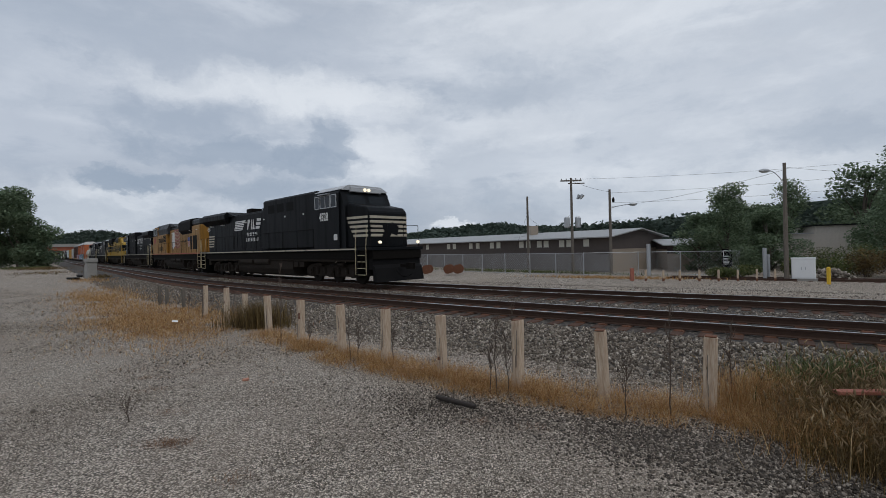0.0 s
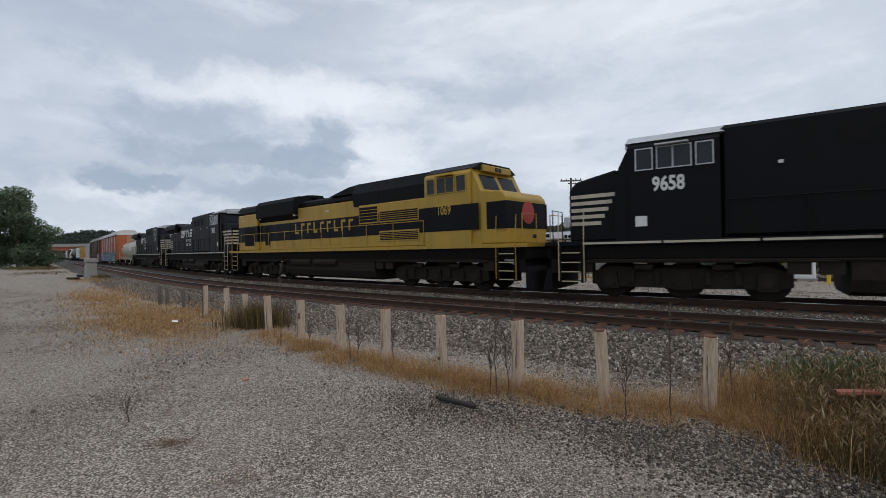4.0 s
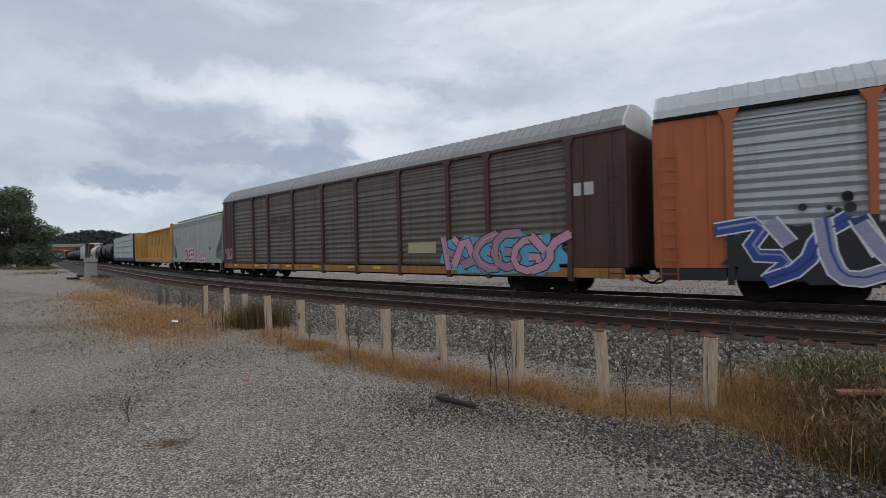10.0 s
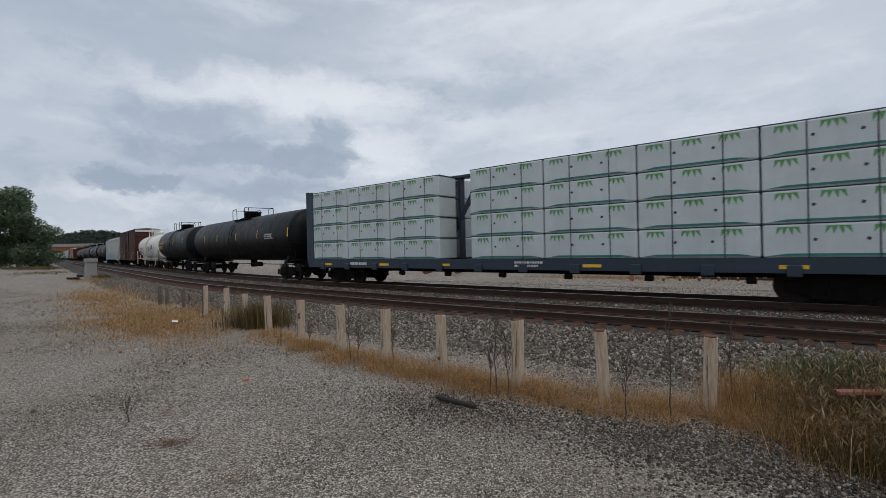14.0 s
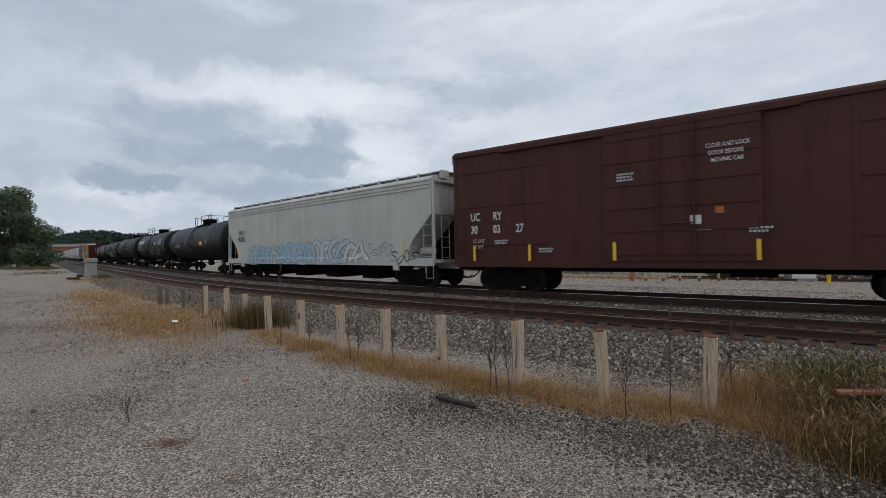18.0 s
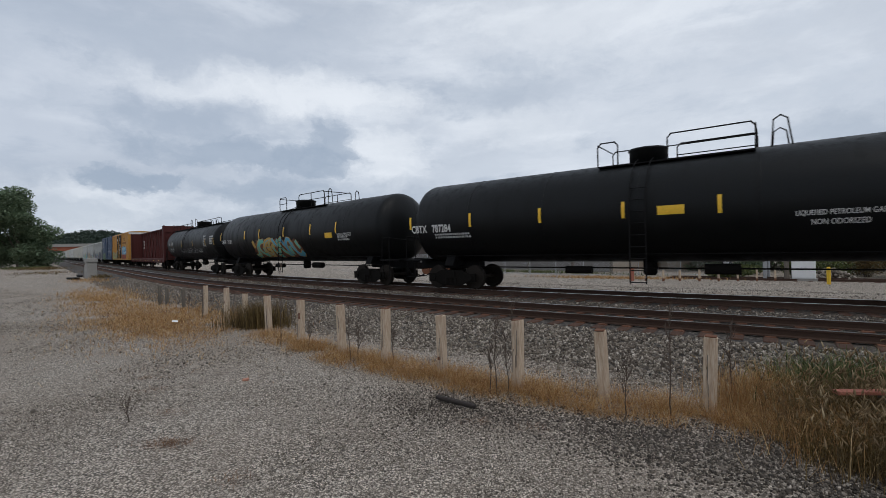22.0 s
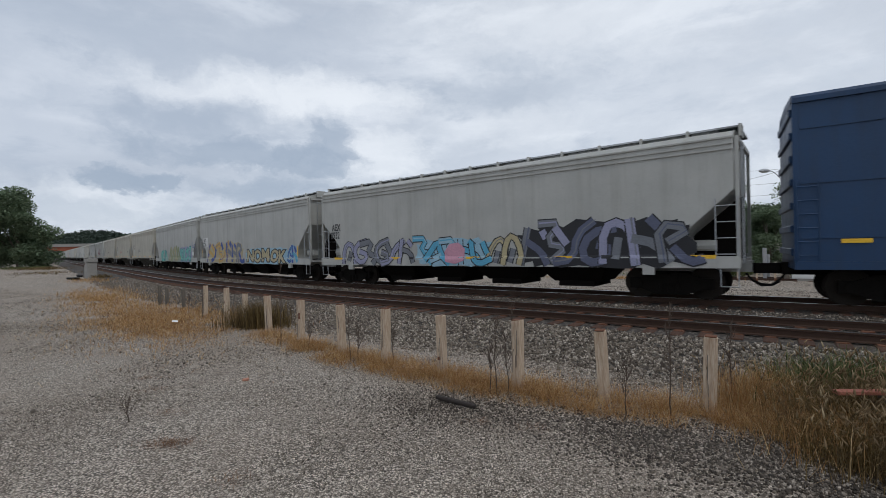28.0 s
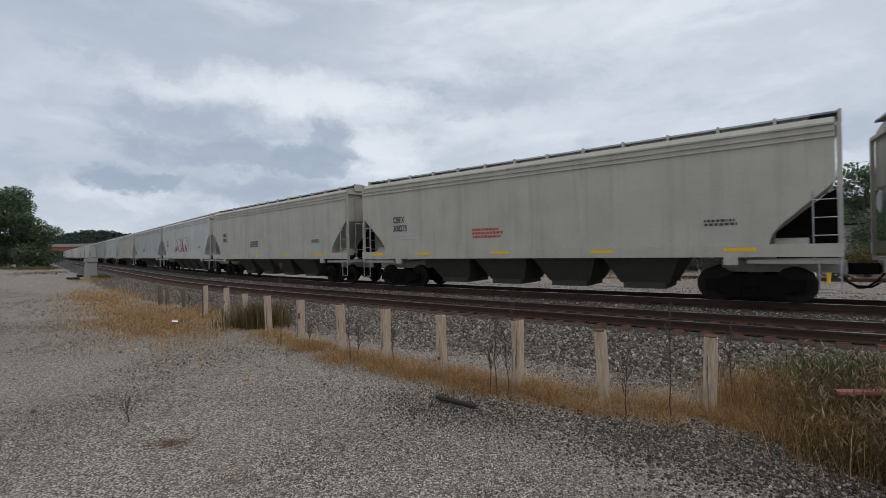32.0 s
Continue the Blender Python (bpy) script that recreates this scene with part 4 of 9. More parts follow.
def gabled(name, label, m, length, depth, eave, peak, lower, windows=(), split=0.52, end_door=False):
    """Long side along x from 0 to length facing -y; gables at both ends."""
    ob = thing(name, label, "building", "low buildings across the line", m)
    t = 0.25
    mid = eave * split
    for nm, x0, x1, y0, y1 in (("front_wall", 0, length, 0, t), ("rear_wall", 0, length, depth - t, depth)):
        part(nm, boxed(x0, x1, y0, y1, 0, mid), lower, ob)
        part("upper_siding", boxed(x0, x1, y0 - 0.03, y1 + 0.03, mid, eave), DARK_SIDING, ob)
    for x0, x1 in ((0, t), (length - t, length)):
        part("end_wall", boxed(x0 - 0.01, x1 + 0.01, t, depth - t, 0, mid * 1.25), TAN_WALL, ob)
        g = bmesh.new()
        prism(g, [(t, mid * 1.25), (depth - t, mid * 1.25), (depth, eave), (depth / 2, peak - 0.1), (0, eave)], "x", x0 - 0.03, x1 + 0.03)
        part("gable", g, DARK_SIDING, ob)
    for y0, y1 in ((-0.7, depth / 2), (depth + 0.7, depth / 2)):
        r = bmesh.new()
        e = eave - 0.7 * (peak - eave) / (depth / 2)
        prism(r, [(y0, e), (y1, peak), (y1, peak + 0.12), (y0, e + 0.12)], "x", -0.6, length + 0.6)
        part("roof_slope", r, ROOF_METAL, ob)
    for x in windows:
        w = boxed(x - 0.34, x + 0.34, -0.07, -0.03, eave - 0.98, eave - 0.22)
        wob = part("window", w, CREAM_PANEL, ob)
        part("sill", boxed(x - 0.38, x + 0.38, -0.10, -0.03, eave - 1.03, eave - 0.98), CONCRETE, wob)
    return ob


TURN_LONG = math.degrees(math.atan2(-0.766, 0.643))
LONG = pose(17.6 - 0.643 * 44, 47.6 + 0.766 * 44, EARTH, 0, 0, TURN_LONG)
gabled("long_shed", "long low shed with dark upper siding and cream panels", LONG, 44, 12, 3.75, 4.6, GREY_WALL,
       (12.9, 18.0, 19.3, 22.8, 24.2, 26.9, 28.1, 32.0, 33.1, 34.8, 35.8, 38.0, 39.0, 41.2))
gabled("small_shed", "small shed with tan wall and dark gable", pose(24.6, 49.6, EARTH, 0, 0, -12), 4.0, 9, 2.7, 3.3, TAN_WALL, (), 0.66)
gabled("little_shed", "little tan outbuilding with a lean-to", pose(29.2, 52.5, EARTH, 0, 0, -10), 3.4, 6, 2.1, 2.6, TAN_WALL, (), 0.8)

ob = thing("metal_barn", "tan ribbed metal barn among weeds", "barn", "", pose(36.2, 46.6, EARTH, 0, 0, -28))
part("low_bay", boxed(-0.4, 1.6, 0, 8, 0, 3.55), BARN_METAL, ob)
part("main_bay", boxed(1.6, 12, 0.02, 9, 0, 4.3), BARN_METAL, ob)
rib_mesh = to_mesh("siding_rib", boxed(-0.03, 0.03, -0.05, 0.01, 0, 3.5))
for i in range(34):
    x = -0.3 + i * 0.36
    put("siding_rib", rib_mesh, BARN_METAL, ob, pose(x, 0.0, 0.02) if x < 1.6 else pose(x, 0.02, 0.02) @ Matrix.Diagonal((1, 1, 1.21, 1)))
part("roof_edge", boxed(1.4, 12.3, -0.25, 9.2, 4.3, 4.42), BLACK_STEEL, ob)
part("roof_edge", boxed(-0.6, 1.6, -0.2, 8.2, 3.55, 3.65), ROOF_METAL, ob)

ob = thing("rooftop_plant", "tan rooftop housing with grey and red ducts", "machinery", "", pose(11.6, 60.0, EARTH))
part("housing", boxed(0.1, 1.1, 0, 1.2, 2.5, 5.6, bevel=0.03), TAN_WALL, ob)
for i, (x, r, mat) in enumerate(((-1.6, 0.5, GALV), (-0.7, 0.45, GALV), (1.6, 0.35, GALV), (2.5, 0.42, GALV), (3.4, 0.45, RED_OXIDE), (4.6, 0.45, RED_OXIDE))):
    bm = bmesh.new()
    rod(bm, (x, 0.3, 2.4), (x, 0.3, 4.2 + 0.1 * (i % 2)), r, 12)
    rod(bm, (x, 0.3, 3.9), (x + 0.8, 0.3, 3.9), r * 0.5, 10)
    part("duct", bm, mat, ob)


# ---------------------------------------------------------------- poles, wires and lamps
def utility_pole(x, y, top, label):
    z = ground_z(x, y)
    ob = thing("utility_pole", label, "utility pole", "wooden utility poles", pose(x, y, z))
    bm = bmesh.new()
    rod(bm, (0, 0, -0.2), (0, 0, top - z), 0.17, 10, 0.11)
    part("pole", bm, POLE_WOOD, ob)
    return ob, top - z


def street_arm(ob, z, reach, rise):
    bm = bmesh.new()
    pts = [(0, 0, z)]
    for i in range(1, 7):
        f = i / 6
        pts.append((reach * f, 0, z + rise * math.sin(f * math.pi / 2)))
    tube(bm, pts, 0.035, 6)
    arm = part("lamp_arm", bm, GALV, ob)
    head = bmesh.new()
    d = 1 if reach > 0 else -1
    lathe(head, [(reach - 0.1 * d, 0.05), (reach + 0.1 * d, 0.14), (reach + 0.45 * d, 0.16), (reach + 0.7 * d, 0.06)], "x", 10, (0, 0, z + rise))
    part("lamp_head", head, GALV, arm)


p1, h1 = utility_pole(10.08, 53.4, 7.9, "bare wooden utility pole behind the railway")
p2, h2 = utility_pole(13.52, 47.2, 9.05, "wooden utility pole with crossarm and two transformers")
part("crossarm", boxed(-1.1, 1.1, -0.06, 0.06, h2 - 0.35, h2 - 0.22), POLE_WOOD, p2)
part("crossarm", boxed(-0.3, 1.4, -0.05, 0.05, h2 - 0.62, h2 - 0.52), POLE_WOOD, p2)
for x in (-1.0, -0.5, 0.5, 1.0):
    bm = bmesh.new()
    rod(bm, (x, 0, h2 - 0.22), (x, 0, h2 - 0.05), 0.05, 8)
    part("insulator", bm, CONCRETE, p2)
for x in (-0.55, 0.60):
    bm = bmesh.new()
    lathe(bm, [(h2 - 5.2, 0.25), (h2 - 5.1, 0.30), (h2 - 4.2, 0.30), (h2 - 4.05, 0.2)], "z", 12, (x, -0.1, 0))
    part("transformer", bm, GALV, p2)
for x in (0.7, 1.0):
    bm = bmesh.new()
    rod(bm, (x * 0.9, 0, h2 - 2.2), (x * 1.2, 0, h2 - 1.8), 0.12, 8, 0.2)
    part("floodlight", bm, GALV, p2)
p3, h3 = utility_pole(16.85, 45.4, 7.55, "wooden utility pole with a street lamp arm")
street_arm(p3, h3 - 1.9, 2.0, 0.35)
bm = bmesh.new()
lathe(bm, [(h3 - 1.3, 0.12), (h3 - 1.0, 0.14), (h3 - 0.8, 0.05)], "z", 10, (0.35, 0, 0))
part("insulator", bm, BLACK_STEEL, p3)
p4, h4 = utility_pole(25.04, 33.0, 7.7, "tall wooden pole with a curved street lamp arm")
street_arm(p4, h4 - 1.55, -1.15, 1.0)
p5, h5 = utility_pole(27.3, 48.6, 4.6, "slim dark pole between the sheds")


def wire(a, b, sag, name="overhead_wire"):
    bm = bmesh.new()
    a, b = Vector(a), Vector(b)
    pts = [a.lerp(b, i / 12) - Vector((0, 0, sag * 4 * (i / 12) * (1 - i / 12))) for i in range(13)]
    tube(bm, pts, 0.011, 4)
    ob = put(name, to_mesh(name, bm), BLACK_STEEL)
    tagged(ob, "thin black overhead wire strung between poles", "wire", "overhead wires")


wire((10.08, 53.4, 5.6), (13.52, 47.2, 5.4), 1.4)
wire((10.08, 53.4, 5.9), (7.4, 52.0, -0.8), 0.0, "guy_wire")
wire((25.04, 33.0, 7.2), (16.85, 45.4, 5.8), 0.35)
wire((25.04, 33.0, 7.4), (40.0, 34.0, 7.2), 0.4)
wire((13.52, 47.2, 8.8), (16.85, 45.4, 7.3), 0.15)
wire((16.85, 45.4, 7.2), (60.0, 52.0, 10.5), 0.5)
wire((16.85, 45.4, 6.2), (60.0, 52.0, 9.0), 0.5)
wire((13.52, 47.2, 8.9), (60.0, 54.0, 12.0), 0.5)

# ---------------------------------------------------------------- far lot furniture
for i, (x, y) in enumerate(((15.79, 35.32), (16.98, 34.94), (18.07, 34.6), (19.35, 34.2), (20.57, 33.82), (21.76, 33.44), (22.93, 33.08), (24.01, 32.74))):
    ob = thing("marker_post", "short whitish wooden marker post on the far gravel", "post", "row of short marker posts", pose(x, y, EARTH, 0, 0, 10 * i))
    part("post", boxed(-0.06, 0.06, -0.06, 0.06, 0, 0.88 - 0.02 * (i % 3), bevel=0.01), POST_PAINT, ob)
    part("foot", boxed(-0.062, 0.062, -0.062, 0.062, 0, 0.22), RUST, ob)
ob = thing("marker_post", "short reddish wooden marker post on the far gravel", "post", "row of short marker posts", pose(15.0, 36.0, EARTH))
part("post", boxed(-0.12, 0.12, -0.12, 0.12, 0, 1.0, bevel=0.01), RED_OXIDE, ob)
ob = thing("equipment_cabinet", "white steel equipment cabinet with double doors", "cabinet", "", pose(26.0, 32.66, EARTH, 0, 0, -38))
part("body", boxed(-0.68, 0.68, -0.40, 0.40, 0.15, 1.58, bevel=0.02), WHITE_METAL, ob)
part("roof", boxed(-0.72, 0.72, -0.45, 0.45, 1.58, 1.66, bevel=0.02), WHITE_METAL, ob)
part("plinth", boxed(-0.78, 0.78, -0.5, 0.5, 0, 0.15), CONCRETE, ob)
for x0, x1 in ((-0.64, -0.02), (0.02, 0.64)):
    d = part("door", boxed(x0, x1, -0.425, -0.40, 0.22, 1.5, bevel=0.008), WHITE_METAL, ob)
    hx = x1 - 0.1 if x1 < 0.5 else x0 + 0.1
    part("handle", boxed(hx - 0.02, hx + 0.02, -0.47, -0.425, 0.8, 1.0), GALV, d)
ob = thing("bollard", "yellow steel safety bollard", "bollard", "", pose(25.06, 29.42, EARTH + 0.02))
bm = bmesh.new()
lathe(bm, [(0, 0.11), (1.08, 0.11), (1.14, 0.05)], "z", 14)
part("tube", bm, SAFETY_YELLOW, ob)
ob = thing("site_sign", "black notice board with white markings", "sign", "", pose(26.8, 42.7, EARTH, 0, 0, -30))
part("board", boxed(-0.40, 0.40, -0.03, 0.03, 0.1, 2.25), BLACK_STEEL, ob)
part("border", boxed(-0.30, 0.30, -0.045, -0.03, 2.05, 2.12), WHITE_METAL, ob)
part("border", boxed(-0.30, 0.30, -0.045, -0.03, 1.52, 1.60), WHITE_METAL, ob)
part("border", boxed(-0.30, -0.24, -0.045, -0.03, 1.60, 2.05), WHITE_METAL, ob)
for i in range(5):
    part("text_bar", boxed(-0.30, 0.10 + 0.05 * (i % 3), -0.045, -0.03, 0.8 + 0.13 * i, 0.86 + 0.13 * i), WHITE_METAL, ob)


def wire_fence():
    ob = thing("wire_fence", "galvanised chain-link fence with slim posts", "fence")
    pts = [(-8, 61.0), (-2, 57.5), (4.5, 52.0), (9.0, 47.0), (13.5, 43.5), (18.2, 42.2), (21.5, 41.0), (24.3, 37.0)]
    for (x0, y0), (x1, y1) in zip(pts, pts[1:]):
        n = max(1, int(math.hypot(x1 - x0, y1 - y0) / 2.6))
        for i in range(n):
            x, y = x0 + (x1 - x0) * i / n, y0 + (y1 - y0) * i / n
            bm = bmesh.new()
            rod(bm, (x, y, EARTH - 0.02), (x, y, EARTH + 2.2), 0.045, 6)
            part("post", bm, GALV, ob)
        bm = bmesh.new()
        for z in (2.15, 0.1):
            rod(bm, (x0, y0, EARTH + z), (x1, y1, EARTH + z), 0.025, 5)
        part("rail", bm, GALV, ob)
        bm = bmesh.new()
        ln = math.hypot(x1 - x0, y1 - y0)
        k = int(ln / 0.28)
        for i in range(k):
            for a, b in ((i, i + 7.5), (i + 7.5, i)):
                fa, fb = min(a / k, 1), min(b / k, 1)
                rod(bm, (x0 + (x1 - x0) * fa, y0 + (y1 - y0) * fa, EARTH + 0.1), (x0 + (x1 - x0) * fb, y0 + (y1 - y0) * fb, EARTH + 2.15), 0.006, 3)
        mesh_ob = part("wire_mesh", bm, GALV, ob)
        mesh_ob["kind"] = "stuff"


wire_fence()
ob = thing("gate_post", "stout grey steel gate post", "gate post", "", pose(24.6, 34.6, EARTH))
bm = bmesh.new()
rod(bm, (0, 0, 0), (0, 0, 2.4), 0.14, 10)
part("tube", bm, GALV, ob)
bm = bmesh.new()
rod(bm, (0.35, 0.1, 0), (0.35, 0.1, 1.9), 0.11, 10)
part("side_tube", bm, GALV, ob)
ob = thing("gate_post", "stout grey steel gate post", "gate post", "", pose(18.9, 41.6, EARTH))
bm = bmesh.new()
rod(bm, (0, 0, 0), (0, 0, 2.9), 0.18, 10)
part("tube", bm, GALV, ob)

siding = thing("railway_siding", "low rusty siding track across the far gravel", "railway track", "railway tracks")
siding["kind"] = "structure"
for off in (30.6, 32.0):
    for name, prof in (("rail", [(off - 0.05, EARTH - 0.02), (off - 0.05, EARTH + 0.16), (off + 0.05, EARTH + 0.16), (off + 0.05, EARTH - 0.02)]),):
        r = swept(name, prof, [-60, -45, -35] + [-25 + 3 * i for i in range(12)], RAIL_SIDE)
        r.parent = siding
for i in range(48):
    p, u, n = on_line(-40 + i * 1.05, 31.3)
    put("tie", tie_mesh, TIE_WOOD, siding, Matrix.Translation((p.x, p.y, EARTH + 0.03)) @ Matrix.Rotation(math.atan2(u.y, u.x), 4, "Z"))


def loose_wheels(x, y):
    ob = thing("loose_wheelset", "rusty railway wheelset standing on the far siding", "wheelset", "loose wheelsets", pose(x, y, EARTH + 0.16 + 0.5, 0, 0, math.degrees(TURN) * -0.3))
    bm = bmesh.new()
    for yy in (-0.72, 0.72):
        lathe(bm, [(yy - 0.06, 0.45), (yy - 0.05, 0.49), (yy + 0.05, 0.49), (yy + 0.06, 0.45)], "y", 18, (0, 0, 0))
    part("wheel", bm, RUST, ob)
    bm = bmesh.new()
    rod(bm, (0, -1.0, 0), (0, 1.0, 0), 0.08, 8)
    part("axle", bm, RUST, ob)


for x, y in ((0.61, 49.25), (1.62, 48.9), (-1.74, 49.7)):
    loose_wheels(x, y)

places = patch(420, (28.6, 33.4), (1.3, 0.7), 0.0, -2.0)
rocks("rubble_pile", np.column_stack([places, EARTH + RNG.uniform(0, 0.75, 420) * np.exp(-((places[:, 0] - 28.6) / 0.9) ** 2)]), RNG.uniform(0.08, 0.24, 420), PEBBLE, "heap of broken concrete rubble by the cabinet", "rubble")
blades("green_grass", patch(5000, (8.0, 52.5), (13, 1.6), radians(-48)), (0.1, 0.4), (0.02, 0.05), (0.2, 0.9), GREEN_WEED, "thin green grass strip along the shed wall", "grass")
bpy.data.objects["green_grass"].location.z = EARTH - 0.15
blades("dry_grass", patch(2500, (14.5, 38.8), (5.5, 0.9), radians(-32)), (0.1, 0.3), (0.02, 0.05), (0.3, 1.0), DRY_GRASS, "thin dry grass on the far gravel", "grass")
bpy.data.objects[[o.name for o in bpy.data.objects if o.name.startswith("dry_grass")][-1]].location.z = EARTH - 0.15
# ---------------------------------------------------------------- train: shared pieces
SPEED = 19.47
BLACK_PAINT = paint("black_locomotive_paint", (0.0048, 0.0058, 0.0072), 0.5, (0.014, 0.0112, 0.009), 0.25, 0.30, 0.0, 0.12)
LOCO_YELLOW = paint("armour_yellow_paint", (0.35, 0.165, 0.016), 0.5, (0.045, 0.028, 0.014), 0.5, 0.7)
LOCO_GREY = paint("dark_grey_paint", (0.022, 0.024, 0.028), 0.55, (0.03, 0.026, 0.022), 0.4, 0.4)
HERITAGE_YELLOW = paint("bright_yellow_paint", (0.42, 0.255, 0.018), 0.45, (0.12, 0.07, 0.02), 0.3, 0.3)
WHITE_PAINT = paint("white_lettering", (0.72, 0.71, 0.68), 0.55, (0.30, 0.28, 0.25), 0.4, 0.3)
CREAM_STRIPE = paint("dirty_cream_stripe", (0.52, 0.46, 0.35), 0.6, (0.22, 0.18, 0.13), 0.5, 0.5)
SILVER_PAINT = paint("silver_roof_paint", (0.52, 0.53, 0.54), 0.45, (0.25, 0.24, 0.22), 0.4, 0.3)
RED_PAINT = paint("red_paint", (0.42, 0.045, 0.035), 0.5, (0.12, 0.07, 0.05))
BEIGE_TANK = paint("beige_tank_paint", (0.46, 0.43, 0.35), 0.5, (0.22, 0.19, 0.14), 0.35, 0.4)
BLACK_TANK = paint("black_tank_paint", (0.005, 0.0055, 0.0056), 0.42, (0.011, 0.0105, 0.0092), 0.25, 0.35, 0.0, 0.20)
NAVY_TANK = paint("blue_black_tank_paint", (0.004, 0.0058, 0.0085), 0.4, (0.014, 0.0125, 0.011), 0.2, 0.3, 0.0, 0.24)
WHITE_TANK = paint("white_tank_paint", (0.84, 0.81, 0.73), 0.4, (0.50, 0.42, 0.30), 0.25, 0.35)
ORANGE_END = paint("orange_rack_paint", (0.46, 0.115, 0.03), 0.5, (0.14, 0.07, 0.04), 0.4, 0.35)
BROWN_END = paint("brown_rack_paint", (0.085, 0.034, 0.024), 0.6, (0.05, 0.04, 0.035), 0.5, 0.4)
RACK_PANEL = paint("galvanised_panel", (0.40, 0.43, 0.45), 0.45, (0.20, 0.18, 0.16), 0.35, 0.5, 0.35)
RACK_PANEL_BROWN = paint("sooty_panel", (0.155, 0.122, 0.098), 0.65, (0.060, 0.040, 0.029), 0.5, 0.6, 0.0)
RACK_SILL = paint("faded_yellow_sill_paint", (0.36, 0.17, 0.035), 0.6, (0.10, 0.05, 0.03), 0.5, 0.6)
SOOTY_ROOF = paint("sooty_silver_roof_paint", (0.34, 0.34, 0.335), 0.5, (0.18, 0.16, 0.14), 0.4, 0.5)
HOPPER_GREY = paint("light_grey_hopper_paint", (0.47, 0.465, 0.43), 0.5, (0.25, 0.225, 0.19), 0.25, 0.35)
HOPPER_GREEN = paint("green_grey_hopper_paint", (0.36, 0.39, 0.35), 0.5, (0.18, 0.17, 0.14), 0.25, 0.35)
HOPPER_TAN = paint("warm_grey_hopper_paint", (0.50, 0.465, 0.385), 0.5, (0.26, 0.225, 0.18), 0.25, 0.4)
HOPPER_WHITE = paint("off_white_hopper_paint", (0.56, 0.55, 0.50), 0.5, (0.28, 0.25, 0.20), 0.25, 0.35)
BOX_BROWN = paint("boxcar_brown_paint", (0.072, 0.019, 0.014), 0.55, (0.03, 0.018, 0.013), 0.3, 0.4, 0.0, 0.3)
BOX_YELLOW = paint("boxcar_yellow_paint", (0.55, 0.27, 0.045), 0.5, (0.18, 0.10, 0.05), 0.35, 0.4)
BOX_BLUE = paint("boxcar_blue_paint", (0.006, 0.042, 0.115), 0.45, (0.04, 0.045, 0.05), 0.3, 0.35)
BEAM_YELLOW = paint("beam_yellow_paint", (0.50, 0.29, 0.075), 0.6, (0.16, 0.07, 0.03), 0.65, 0.65)
BEAM_RED = paint("beam_red_paint", (0.085, 0.018, 0.015), 0.65, (0.035, 0.02, 0.016), 0.5, 0.5, 0.0, 0.3)
BEAM_BLUE = paint("beam_blue_paint", (0.022, 0.038, 0.060), 0.5, (0.05, 0.045, 0.04), 0.4, 0.35)
WRAP = paint("white_lumber_wrap", (0.60, 0.65, 0.64), 0.5, (0.45, 0.48, 0.47), 0.3, 0.4)
GREEN_PRINT = plain("green_print", (0.12, 0.30, 0.10), 0.6)
TEAL_PRINT = plain("teal_print", (0.03, 0.17, 0.15), 0.6)
STRAP = plain("black_strap", (0.03, 0.035, 0.04), 0.6)
REFLECT = plain("yellow_reflector", (0.85, 0.50, 0.03), 0.4)
DULL_WHITE = plain("dull_white_stencil", (0.50, 0.50, 0.48), 0.6)
DARK_STENCIL = plain("dark_stencil", (0.05, 0.05, 0.05), 0.6)
AMBER_STENCIL = plain("amber_stencil", (0.65, 0.40, 0.10), 0.6)
RED_STENCIL = plain("red_stencil", (0.45, 0.06, 0.04), 0.6)
HEADLAMP = glow("headlamp_glass", (1.0, 0.86, 0.62), 1.1)
SPRAY = {}
for spray_name, spray_rgb in (("white", (0.70, 0.71, 0.70)), ("black", (0.015, 0.015, 0.018)), ("teal", (0.03, 0.22, 0.24)), ("blue", (0.03, 0.07, 0.30)),
                              ("green", (0.10, 0.22, 0.17)), ("pink", (0.60, 0.30, 0.38)), ("maroon", (0.26, 0.025, 0.05)), ("sky", (0.10, 0.38, 0.55)),
                              ("lilac", (0.30, 0.30, 0.42)), ("gold", (0.55, 0.34, 0.08)), ("lime", (0.35, 0.55, 0.12)), ("aqua", (0.14, 0.50, 0.42)),
                              ("grey", (0.17, 0.18, 0.20)), ("darkgreen", (0.035, 0.13, 0.03)), ("slate", (0.10, 0.11, 0.17)), ("mauve", (0.38, 0.22, 0.27)), ("darkteal", (0.02, 0.11, 0.13)), ("navy", (0.02, 0.035, 0.14)), ("rusty", (0.16, 0.05, 0.02)), ("haze", (0.42, 0.50, 0.54)), ("pale", (0.58, 0.58, 0.55)), ("greyblue", (0.16, 0.20, 0.25)), ("moss", (0.26, 0.30, 0.16)), ("sand", (0.45, 0.38, 0.22)), ("orange", (0.55, 0.14, 0.03)), ("paleblue", (0.30, 0.48, 0.58))):
    SPRAY[spray_name] = plain("spray_" + spray_name, spray_rgb, 0.55, 0.0, 0.25, 3)


